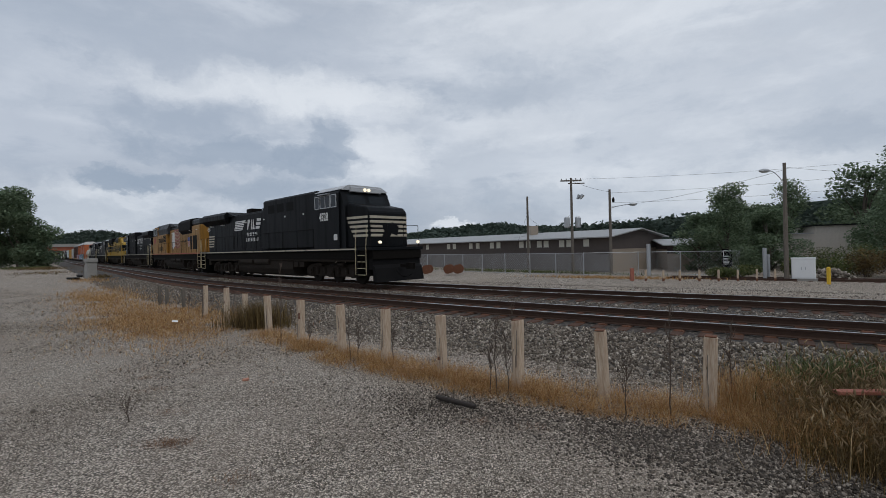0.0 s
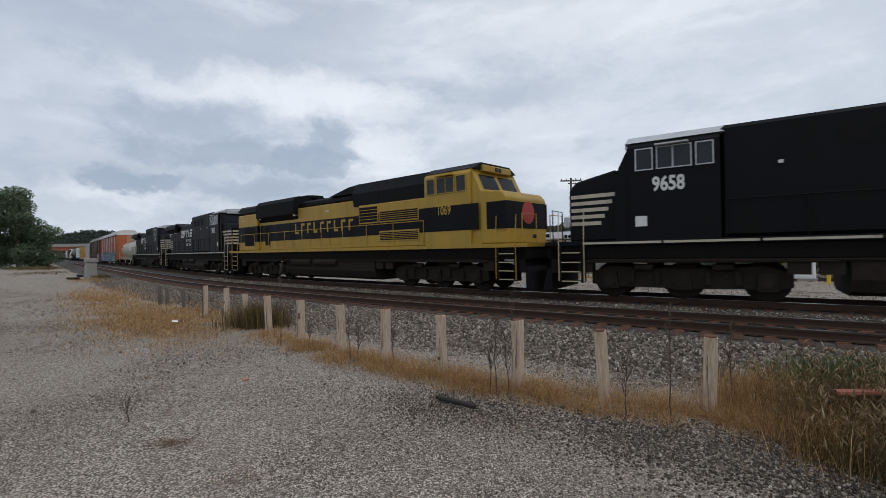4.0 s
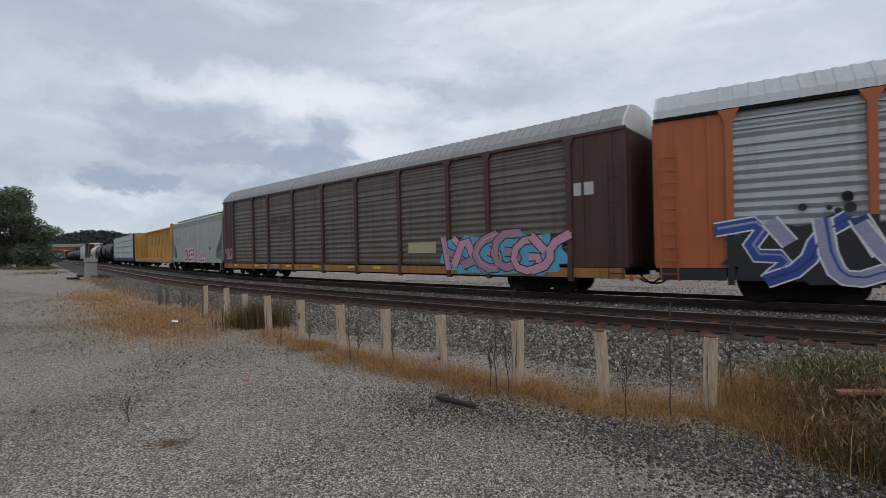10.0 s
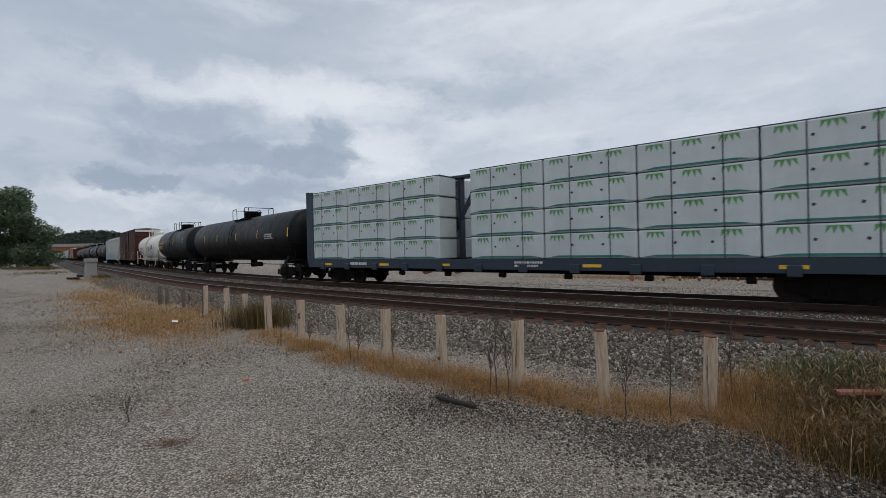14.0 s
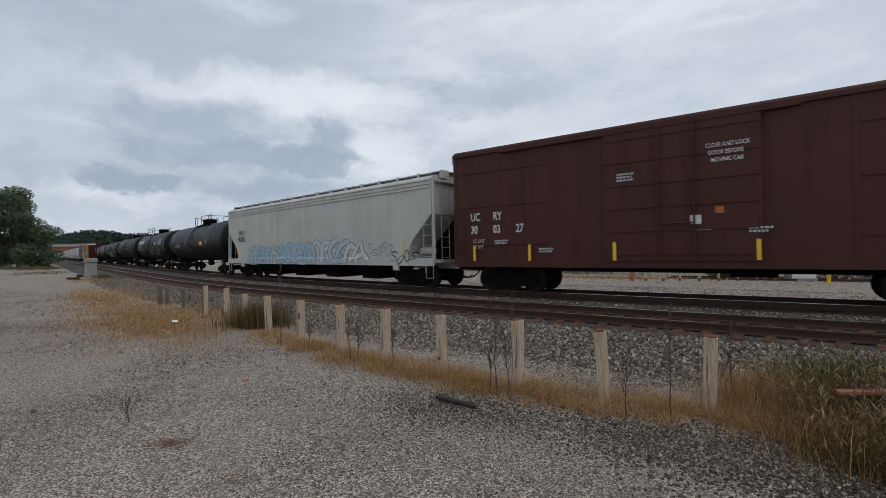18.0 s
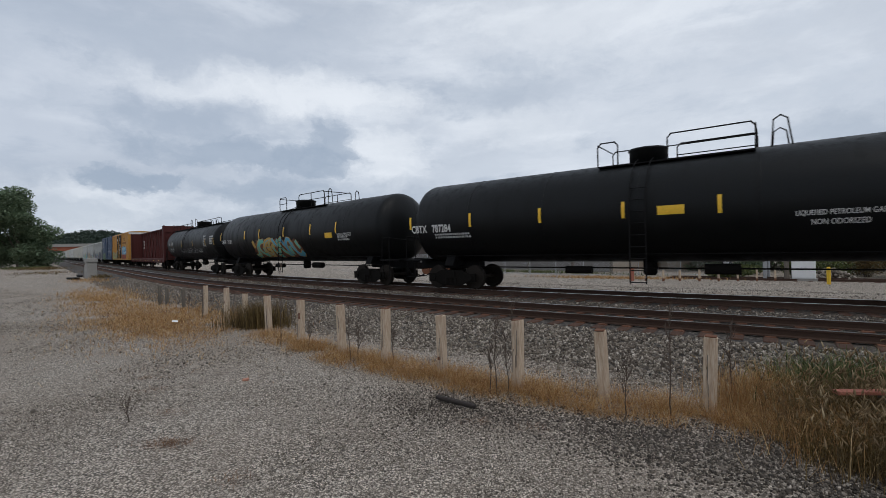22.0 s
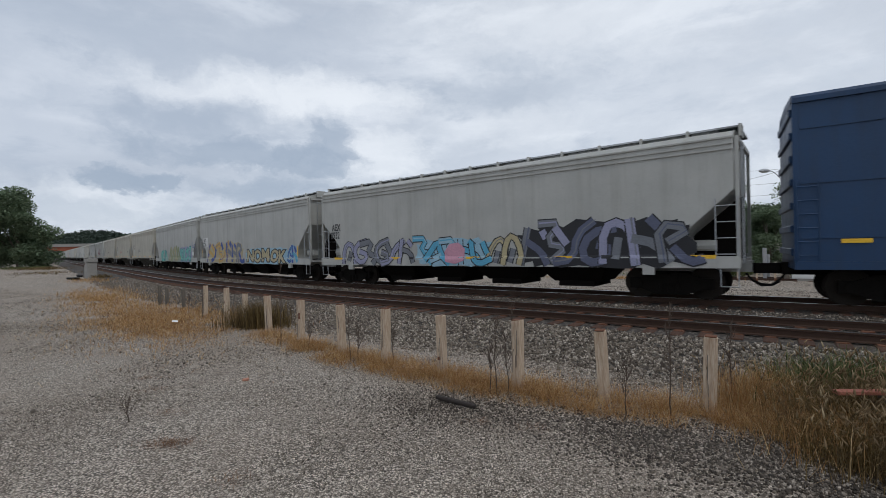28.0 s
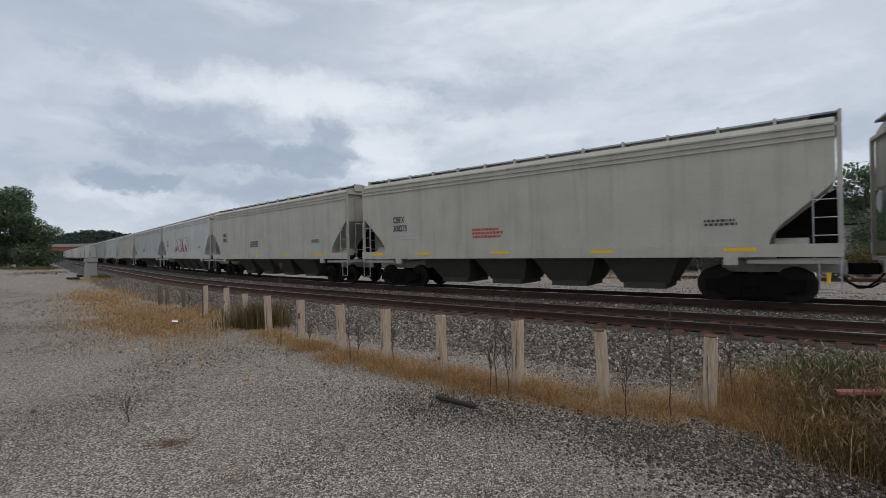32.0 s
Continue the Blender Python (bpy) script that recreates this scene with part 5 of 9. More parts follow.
def wheelset_mesh(r):
    bm = bmesh.new()
    for y in (-1, 1):
        lathe(bm, [(y * 0.79, r * 0.86), (y * 0.785, r), (y * 0.69, r), (y * 0.685, r + 0.028), (y * 0.655, r + 0.028), (y * 0.65, r * 0.84), (y * 0.70, r * 0.80), (y * 0.71, 0.15), (y * 0.66, 0.11)], "y", 20)
    rod(bm, (0, -1.05, 0), (0, 1.05, 0), 0.075, 8)
    for i in range(5):
        a = 2 * math.pi * i / 5
        for y in (-0.80, 0.80):
            rod(bm, (r * 0.5 * math.cos(a), y - 0.02, r * 0.5 * math.sin(a)), (r * 0.5 * math.cos(a), y + 0.02, r * 0.5 * math.sin(a)), 0.05, 6)
    return to_mesh("wheelset", bm)


WHEELS = wheelset_mesh(0.46)
BIG_WHEELS = wheelset_mesh(0.53)


def side_frame_mesh():
    bm = bmesh.new()
    for y in (-1.08, 0.98):
        prism(bm, [(-1.12, 0.30), (-0.80, 0.30), (-0.42, 0.14), (0.42, 0.14), (0.80, 0.30), (1.12, 0.30), (1.12, 0.62), (0.80, 0.62),
                   (0.48, 0.76), (-0.48, 0.76), (-0.80, 0.62), (-1.12, 0.62)], "y", y, y + 0.10)
        for x in (-0.89, 0.89):
            rod(bm, (x, y - 0.05, 0.46), (x, y + 0.15, 0.46), 0.13, 10)
        for x in (-0.22, 0.0, 0.22):
            rod(bm, (x, y + 0.02, 0.20), (x, y + 0.02, 0.46), 0.075, 8)
    box(bm, -0.20, 0.20, -1.15, 1.15, 0.44, 0.72)
    for x in (-0.45, 0.45):
        box(bm, x - 0.04, x + 0.04, -0.9, 0.9, 0.40, 0.52)
    return to_mesh("truck", bm)


FREIGHT_FRAME = side_frame_mesh()


def loco_frame_mesh():
    bm = bmesh.new()
    for y in (-1.12, 1.0):
        prism(bm, [(-2.55, 0.42), (-2.3, 0.36), (-1.2, 0.34), (0, 0.32), (1.2, 0.34), (2.3, 0.36), (2.55, 0.42), (2.55, 0.80), (1.9, 0.98), (0.9, 0.90),
                   (-0.9, 0.90), (-1.9, 0.98), (-2.55, 0.80)], "y", y, y + 0.12)
        for x in (-2.0, 0.0, 2.0):
            prism(bm, [(x - 0.24, 0.30), (x + 0.24, 0.30), (x + 0.20, 0.78), (x - 0.20, 0.78)], "y", y - 0.09, y + 0.2)
            rod(bm, (x, y - 0.14, 0.53), (x, y, 0.53), 0.15, 10)
        for x in (-1.35, -0.65, 0.65, 1.35):
            rod(bm, (x, y - 0.02, 0.45), (x, y - 0.02, 0.80), 0.09, 8)
        for x in (-1.0, 1.0):
            rod(bm, (x - 0.25, y - 0.10, 0.94), (x + 0.25, y - 0.10, 0.94), 0.10, 8)
    box(bm, -2.4, 2.4, -0.5, 0.5, 0.45, 0.85)
    return to_mesh("truck", bm)


LOCO_FRAME = loco_frame_mesh()
ROLLING = []  # wheelsets with their car's place in the train and their radius


def add_truck(car, x, loco=False):
    frame_ob = put("truck", LOCO_FRAME if loco else FREIGHT_FRAME, DUSTY_UNDERFRAME if loco else GRIME, car, pose(x, 0, 0))
    r = 0.53 if loco else 0.46
    for dx in ((-2.0, 0.0, 2.0) if loco else (-0.89, 0.89)):
        ws = put("wheelset", BIG_WHEELS if loco else WHEELS, WHEEL_STEEL, frame_ob, pose(dx, 0, r))
        ROLLING.append((ws, car, r, dx))


def coupler_mesh():
    bm = bmesh.new()
    box(bm, 0.0, 0.55, -0.07, 0.07, 0.80, 0.95)
    prism(bm, [(0.50, -0.16), (0.80, -0.16), (0.84, -0.04), (0.70, 0.0), (0.84, 0.10), (0.78, 0.18), (0.50, 0.16)], "z", 0.74, 1.02)
    return to_mesh("coupler", bm)


def hose_mesh():
    bm = bmesh.new()
    pts = [(0.2, -0.35, 0.75), (0.35, -0.33, 0.55), (0.55, -0.25, 0.40), (0.8, -0.12, 0.42), (0.95, -0.08, 0.52)]
    tube(bm, pts, 0.028, 6)
    return to_mesh("air_hose", bm)


COUPLER, HOSE = coupler_mesh(), hose_mesh()


def add_couplers(car, half):
    """half: from the car's middle to its coupling face."""
    for turn in (0, 180):
        put("coupler", COUPLER, GRIME, car, pose(0, 0, 0, 0, 0, turn) @ pose(half - 0.80, 0, 0))
        put("air_hose", HOSE, BLACK_STEEL, car, pose(0, 0, 0, 0, 0, turn) @ pose(half - 0.95, 0, 0))


def ladder_mesh(height, width=0.42, rungs=7):
    bm = bmesh.new()
    for x in (0, width):
        rod(bm, (x, 0, 0), (x, 0, height), 0.016, 5)
    for i in range(rungs):
        z = height * (i + 0.5) / rungs
        rod(bm, (0, 0, z), (width, 0, z), 0.013, 5)
    return to_mesh("ladder", bm)


def sliced(bm, wrap, lift):
    """Lay a flat sheet of shapes on a side: cut it into narrow strips where the side is round."""
    zs = [v.co.z for v in bm.verts]
    if abs(wrap(min(zs)) - wrap(max(zs))) + abs(wrap((min(zs) + max(zs)) / 2) - wrap(max(zs))) > 0.003:
        z = math.floor(min(zs) / 0.12) * 0.12 + 0.12
        while z < max(zs):
            bmesh.ops.bisect_plane(bm, geom=bm.verts[:] + bm.edges[:] + bm.faces[:], plane_co=(0, 0, z), plane_no=(0, 0, 1))
            z += 0.12
    for v in bm.verts:
        v.co.y = wrap(v.co.z) - lift
    return bm


def flat(pieces, wrap, lift=0.006):
    """Thin painted shapes: outlines of (x, z) pairs laid on a car's near side; wrap gives the side's y at a height."""
    bm = bmesh.new()
    for outline in pieces:
        f = bm.faces.new([bm.verts.new((x, 0, z)) for x, z in outline])
        f.normal_update()
        if f.normal.y > 0:
            f.normal_flip()
    bmesh.ops.triangulate(bm, faces=[f for f in bm.faces if len(f.verts) > 4])
    return sliced(bm, wrap, lift)


def rect(x0, x1, z0, z1):
    return [(x0, z0), (x1, z0), (x1, z1), (x0, z1)]


LETTERS = {}


def words(text, x, z, size, wrap, material, parent, name="lettering", bold=0.0, slant=0.0, lift=0.008, spread=1.0):
    """Painted words, their lower left at (x, z) on the near side."""
    key = (text, bold, spread)
    if key not in LETTERS:
        cu = bpy.data.curves.new("lettering", "FONT")
        cu.body, cu.size, cu.offset, cu.space_character, cu.resolution_u = text, 1.0, bold, spread, 3
        ob = bpy.data.objects.new("lettering", cu)
        LETTERS[key] = bpy.data.meshes.new_from_object(ob)
        bpy.data.objects.remove(ob)
    bm = bmesh.new()
    bm.from_mesh(LETTERS[key])
    for v in bm.verts:
        v.co = (v.co.x * size + x + slant * v.co.y * size, 0.0, v.co.y * size * 1.35 + z)
    return part(name, sliced(bm, wrap, lift), material, parent)


def bars(x, z, w, h, rows, wrap, material, parent, name="stencil", seed=1):
    """Writing too small to read: short bars in rows."""
    rng = random.Random(seed)
    pieces = []
    step = h / rows
    for r in range(rows):
        u = x
        while u < x + w * rng.uniform(0.75, 1.0):
            d = rng.uniform(0.05, 0.16) * max(0.6, step * 6)
            pieces.append(rect(u, min(u + d, x + w), z + h - (r + 0.7) * step, z + h - r * step - 0.05 * step))
            u += d + 0.03
    ob = part(name, flat(pieces, wrap), material, parent)
    ob["kind"] = "stuff"
    return ob


GLYPHS = ((((0.05, 1.0), (0.2, 0.3), (0.5, 0.0), (0.95, 0.25)), ((0.55, 1.0), (0.8, 0.45))),
          (((0.0, 0.0), (0.15, 0.8), (0.6, 1.0), (0.9, 0.5), (0.8, 0.0)), ((0.4, 0.1), (0.5, 0.6))),
          (((-0.1, 0.9), (0.75, 1.0), (0.25, 0.5), (1.0, 0.4), (0.55, 0.0)),),
          (((0.3, 1.05), (0.2, 0.0)), ((0.25, 0.65), (0.8, 0.45), (1.1, 0.05)), ((0.7, 1.0), (0.95, 0.7))),
          (((0.1, 0.0), (0.2, 1.0), (1.0, 0.8), (0.35, 0.5)), ((0.5, 0.45), (0.7, 0.0), (1.1, 0.1))),
          (((1.0, 1.0), (0.3, 0.85), (0.05, 0.3), (0.6, 0.0), (0.95, 0.4), (0.5, 0.5)),),
          (((-0.1, 0.15), (0.45, 1.05), (0.6, 0.5), (1.1, 0.1)), ((0.2, 0.2), (0.7, 0.3))),
          (((-0.1, 0.05), (0.5, 0.2), (0.65, 0.7), (1.15, 1.05)), ((0.05, 0.95), (0.35, 0.55))))


def rounded(points):
    """Cut the corners of a path once."""
    out = [points[0]]
    for a, b in zip(points, points[1:]):
        out.append((a[0] * 0.72 + b[0] * 0.28, a[1] * 0.72 + b[1] * 0.28))
        out.append((a[0] * 0.28 + b[0] * 0.72, a[1] * 0.28 + b[1] * 0.72))
    out.append(points[-1])
    return out


def ribbon(points, width, taper=0.6):
    """A painted stroke: quads along points, tapering to its end."""
    out, n = [], len(points)
    edge = []
    for i, p in enumerate(points):
        a, b = points[max(i - 1, 0)], points[min(i + 1, n - 1)]
        d = math.hypot(b[0] - a[0], b[1] - a[1]) or 1
        w = width * (1 - taper * i / n) / 2
        edge.append(((p[0] - (b[1] - a[1]) / d * w, p[1] + (b[0] - a[0]) / d * w), (p[0] + (b[1] - a[1]) / d * w, p[1] - (b[0] - a[0]) / d * w)))
    for a, b in zip(edge, edge[1:]):
        out.append([a[0], a[1], b[1], b[0]])
    return out


def joined_flat(pieces, wrap, lift):
    bm = flat(pieces, wrap, lift)
    bmesh.ops.remove_doubles(bm, verts=bm.verts, dist=0.0005)
    return bm


def spray(x0, x1, z0, z1, fills, wrap, parent, seed, edge="white", back=None, letters=6):
    """A painted tag: a row of spiky interlocked letter shapes with an edge colour, cut by inner strokes."""
    rng = random.Random(seed)
    letters = max(letters, round((x1 - x0) / (z1 - z0) * 1.5))
    w, h = (x1 - x0) / letters, z1 - z0
    if back:
        pts = []
        n = letters * 6
        for k in range(n):
            a = 2 * math.pi * k / n
            q = 1 + 0.16 * math.sin(k * 2.3 + seed) + rng.uniform(-0.05, 0.05)
            cx, cz = math.cos(a), math.sin(a)
            cx, cz = math.copysign(abs(cx) ** 0.6, cx), math.copysign(abs(cz) ** 0.6, cz)
            pts.append(((x0 + x1) / 2 + cx * ((x1 - x0) / 2 + 0.15) * q ** 0.3, max(z0 - 0.06, (z0 + z1) / 2 + cz * h * 0.55 * q)))
        part("tag_background", flat([pts], wrap, 0.004), SPRAY[back], parent)
    for i in range(letters):
        lean, tall, sink = rng.uniform(-0.45, 0.45), rng.uniform(0.9, 1.15), rng.uniform(-0.05, 0.06)
        thick = rng.uniform(0.30, 0.40) * min(w, h * 0.62)
        rim = min(0.08, 0.085 * h)
        lift = 0.006 + 0.0016 * i

        def at(p):
            gx, gz = p[0] + rng.uniform(-0.07, 0.07), p[1] + rng.uniform(-0.07, 0.07)
            return x0 + (i - 0.25 + 1.5 * gx) * w + lean * (gz - 0.5) * w, min(max(z0 + (gz * tall + sink) * h, z0 + 0.03), z1 + 0.10)

        for k, way in enumerate(rng.choice(GLYPHS)):
            path = rounded([at(p) for p in way])
            shape = part("painted_shape", joined_flat(ribbon(path, thick + rim, 0.0), wrap, lift + 0.0003 * k), SPRAY[edge], parent)
            part("shape_fill", joined_flat(ribbon(path, thick, 0.0), wrap, lift + 0.0010 + 0.0002 * k), SPRAY[fills[(i // 2 + k) % len(fills)]], shape)
            if k == 0:
                tone = fills[(i + 1) % len(fills)] if len(fills) > 1 else edge
                part("painted_stroke", joined_flat(ribbon([(x + thick * 0.18, z + thick * 0.12) for x, z in path], thick * 0.22, 0.6), wrap, lift + 0.0017), SPRAY[tone], shape)


def word_tag(text, x0, x1, z0, z1, fill, edge, wrap, parent, seed, back=None):
    """Graffiti lettering: each letter with a fat edge and a filled core, jostling in height and lean."""
    rng = random.Random(seed)
    n = len(text)
    w = (x1 - x0) / n
    if back:
        pts = []
        for k in range(40):
            a = 2 * math.pi * k / 40
            cx, cz = math.cos(a), math.sin(a)
            q = 1 + 0.08 * math.sin(k * 2.1 + seed)
            pts.append(((x0 + x1) / 2 + math.copysign(abs(cx) ** 0.5, cx) * ((x1 - x0) / 2 + 0.2) * q ** 0.4,
                        max(z0 - 0.06, (z0 + z1) / 2 + math.copysign(abs(cz) ** 0.5, cz) * (z1 - z0) * 0.56 * q)))
        part("tag_background", flat([pts], wrap, 0.004), SPRAY[back], parent)
    for i, ch in enumerate(text):
        meshes = []
        for bold in (0.10, 0.035):
            key = (ch, bold, 1.0)
            if key not in LETTERS:
                cu = bpy.data.curves.new("lettering", "FONT")
                cu.body, cu.size, cu.offset, cu.resolution_u = ch, 1.0, bold, 2
                ob = bpy.data.objects.new("lettering", cu)
                LETTERS[key] = bpy.data.meshes.new_from_object(ob)
                bpy.data.objects.remove(ob)
            meshes.append(LETTERS[key])
        lo = min(v.co.x for v in meshes[0].vertices)
        span = max(v.co.x for v in meshes[0].vertices) - lo
        zz = [v.co.y for v in meshes[0].vertices]
        dz, lean, k = rng.uniform(-0.06, 0.06), rng.uniform(-0.15, 0.15), rng.uniform(0.95, 1.1)
        owner = parent
        for j, me in enumerate(meshes):
            bm = bmesh.new()
            bm.from_mesh(me)
            for v in bm.verts:
                fx, fz = (v.co.x - lo) / span, (v.co.y - min(zz)) / (max(zz) - min(zz))
                v.co = (x0 + (i - 0.04 + fx * 1.08) * w + lean * fz * w, 0.0, z0 + (dz + fz * k) * (z1 - z0))
            owner = part("painted_letter" if j == 0 else "letter_fill", sliced(bm, wrap, 0.007 + 0.0015 * (i % 2) + 0.003 * j), SPRAY[edge if j == 0 else fill], owner)


def scrawl(x0, x1, z0, z1, tone, wrap, parent, seed, letters=5, width=0.035):
    """A quick one-colour tag: slanted letters of round bowls, hooks and a closing flick."""
    rng = random.Random(seed)
    w, h = (x1 - x0) / letters, z1 - z0
    for i in range(letters):
        kind = rng.choice(("bowl", "bowl", "hook", "snake", "cross"))
        base, tall, lean = rng.uniform(-0.15, 0.35), rng.uniform(0.5, 1.0), rng.uniform(-0.2, 0.7)
        if kind == "bowl":
            turn = rng.uniform(0.1, 0.4)
            p = [(0.5 + 0.36 * math.sin(turn + k * 0.62), 0.5 + 0.5 * math.cos(turn + k * 0.62)) for k in range(11)]
        elif kind == "hook":
            p = [(0.12, 1.0), (0.15, 0.55), (0.22, 0.15), (0.42, 0.0), (0.66, 0.12), (0.78, 0.5), (0.82, 0.95), (0.86, 0.45), (1.0, 0.1)]
        elif kind == "snake":
            p = [(0.8, 0.92), (0.5, 1.0), (0.25, 0.84), (0.3, 0.62), (0.6, 0.46), (0.76, 0.24), (0.56, 0.03), (0.2, 0.06)]
        else:
            p = [(0.1, 0.0), (0.3, 0.55), (0.5, 1.0), (0.6, 0.6), (0.72, 0.05), (0.85, 0.3), (1.1, 0.5)]
        wide = 1.0 if kind == "bowl" else 1.7
        stroke = [(x0 + (i + wide * (u - 0.5) + 0.5 + lean * (v - 0.5)) * w, z0 + h * (base + tall * v)) for u, v in p]
        part("painted_stroke", joined_flat(ribbon(stroke, width), wrap, 0.006 + 0.0005 * (i % 2)), SPRAY[tone], parent)
    flick = [(x1 - w * 0.5, z0 + h * 0.75), (x1 - w * 0.1, z0 + h * 0.85), (x1 + w * 0.4, z0 + h * 0.72)]
    part("painted_stroke", joined_flat(ribbon(flick, width * 1.3), wrap, 0.008), SPRAY[tone], parent)


def reflectors(car, xs, z, wrap, upright=True, size=0.42, name="reflector"):
    for x in xs:
        piece = rect(x - 0.05, x + 0.05, z, z + size) if upright else rect(x - size / 2, x + size / 2, z, z + 0.10)
        part(name, flat([piece], wrap, 0.005), REFLECT, car)


def start_car(name, label, category, group="freight train cars"):
    return thing(name, label, category, group)


def side_at(y):
    return lambda z: y


# ---------------------------------------------------------------- tank cars
def tank_car(label, length, paint_mat, radius=1.50, centre=2.62, rails_full=False, dome=True, frame_mat=None, platform=(-1.5, 1.5), rail_h=0.62, cream=False, loop=False):
    """length: between coupling faces; platform: from and to along the top, rail_h: its railing's height."""
    car = start_car("tank_car", label, "tank car")
    half = length / 2
    end = half - 0.95
    n = 40
    bm = bmesh.new()
    prof = [(-end, 0.02)]
    for k in range(1, 7):
        a = k / 6 * math.pi / 2
        prof.append((-end + 0.62 * (1 - math.cos(a)), radius * math.sin(a)))
    prof += [(-end * 0.5, radius + 0.004), (0, radius + 0.006), (end * 0.5, radius + 0.004)]
    prof += [(-p[0], p[1]) for p in reversed(prof[:7])]
    lathe(bm, prof, "x", n, (0, 0, centre))
    part("tank", bm, paint_mat, car, "", True)
    count = 6 if length > 17 else 5
    for i in range(1, count):
        x = -end + 2 * end * i / count
        seam = bmesh.new()
        lathe(seam, [(x - 0.02, radius + 0.004), (x - 0.015, radius + 0.012), (x + 0.015, radius + 0.012), (x + 0.02, radius + 0.004)], "x", n, (0, 0, centre))
        part("weld_seam", seam, paint_mat, car, "", True)
    fm = frame_mat or BLACK_STEEL
    # stub sills, bolsters and end platforms
    for e in (-1, 1):
        sill = bmesh.new()
        box(sill, min(e * (end - 2.6), e * (half - 0.55)), max(e * (end - 2.6), e * (half - 0.55)), -0.22, 0.22, 0.78, 1.12)
        prism(sill, [(-1.15, 0.95), (1.15, 0.95), (1.0, 1.25), (0.75, 1.75), (0.45, 1.30), (-0.45, 1.30), (-0.75, 1.75), (-1.0, 1.25)], "x", e * (half - 2.9), e * (half - 2.5))
        box(sill, min(e * (half - 1.35), e * (half - 0.70)), max(e * (half - 1.35), e * (half - 0.70)), -1.50, 1.50, 1.14, 1.20)
        part("end_sill", sill, fm, car)
        rail = bmesh.new()
        x = e * (half - 0.75)
        for y in (-1.45, 1.45):
            tube(rail, [(x, y, 0.45), (x, y, 1.2), (x, y, 2.15), (x - e * 0.45, y, 2.15), (x - e * 0.5, y, 1.2)], 0.02)
            tube(rail, [(x, y, 0.48), (x - e * 0.42, y, 0.48), (x - e * 0.42, y, 1.2)], 0.018)
        tube(rail, [(x, -1.45, 2.15), (x, -0.5, 2.05), (x, 0.5, 2.05), (x, 1.45, 2.15)], 0.02)
        part("end_railing", rail, fm, car)
        add_truck(car, e * (half - 2.75))
    # side grab line along the lower flank
    side = bmesh.new()
    yb = -math.sqrt(radius ** 2 - (centre - 1.35) ** 2) if centre - 1.35 < radius else -1.0
    if cream:
        tube(side, [(-end + 0.4, -1.42, 1.22), (end - 0.4, -1.42, 1.22)], 0.028, 6)
        for i in range(5):
            x = (-0.8 + 0.4 * i) * (end - 0.6)
            tube(side, [(x, -1.42, 1.22), (x + 0.06, -1.36, 1.62)], 0.03, 5)
    else:
        tube(side, [(-end + 1.0, yb - 0.06, 1.32), (end - 1.0, yb - 0.06, 1.32)], 0.018, 5)
    part("handrail", side, fm, car)
    # top fittings
    top = centre + radius
    if dome:
        bm = bmesh.new()
        lathe(bm, [(top - 0.10, 0.56), (top + 0.30, 0.56), (top + 0.34, 0.60), (top + 0.40, 0.60), (top + 0.44, 0.40)], "z", 20)
        part("dome", bm, paint_mat, car, "round valve housing on top of the tank", True)
    deck = bmesh.new()
    x0, x1 = (-end + 0.6, end - 0.6) if rails_full else platform
    for y in (-0.85, 0.60):
        box(deck, x0, x1, y, y + 0.25, top - 0.16, top - 0.12)
    part("walkway", deck, fm, car)
    if loop and not rails_full:
        hoop = bmesh.new()
        for y in (-0.86, 0.86):
            tube(hoop, [(x1 + 0.35, y, top - 0.15), (x1 + 0.4, y, top + rail_h - 0.05), (x1 + 0.55, y, top + rail_h + 0.05), (x1 + 0.7, y, top + rail_h - 0.05), (x1 + 0.8, y, top - 0.15)], 0.022)
        part("end_hoop", hoop, fm, car)
    rail = bmesh.new()
    hh = 0.30 if rails_full else rail_h
    runs = [(x0, min(-0.72, x1))] * (x0 < -0.9) + [(max(0.72, x0), x1)] * (x1 > 0.9)
    if rails_full:
        runs = [(x0, -1.1), (1.1, x1)]
        for a, b in ((-1.05, -0.5), (0.55, 1.05)):
            for y in (-0.86, 0.86):
                tube(rail, [(a, y, top - 0.12), (a, y, top + 0.55), (a + 0.1, y, top + 0.62), (b - 0.1, y, top + 0.55), (b, y, top + 0.4), (b, y, top - 0.12)], 0.024)
    for a, b in runs:
        for y in (-0.86, 0.86):
            tube(rail, [(a, y, top - 0.12), (a, y, top + hh - 0.12), (a + 0.1, y, top + hh), (b - 0.1, y, top + hh), (b, y, top + hh - 0.12), (b, y, top - 0.12)], 0.024)
            posts = max(1, int((b - a) / 1.3))
            for i in range(1, posts):
                x = a + (b - a) * i / posts
                rod(rail, (x, y, top - 0.15), (x, y, top + hh), 0.022, 5)
            if not rails_full and b - a > 0.8:
                rod(rail, (a, y, top + hh * 0.4), (b, y, top + hh * 0.4), 0.018, 5)
        outer = a if a < 0 else b
        if not rails_full:
            tube(rail, [(outer, -0.86, top + rail_h - 0.05), (outer, 0.86, top + rail_h - 0.05)], 0.02)
    part("top_railing", rail, fm, car)
    lad = bmesh.new()
    lx = 0.0 if not rails_full else -0.8
    for x in (lx - 0.2, lx + 0.25):
        pts = [(x, -radius - 0.12, 0.45), (x, -radius - 0.12, centre)]
        for k in range(1, 6):
            a = k / 6 * math.pi / 2
            pts.append((x, -(radius + 0.12) * math.cos(a), centre + (radius + 0.10) * math.sin(a)))
        tube(lad, pts, 0.02)
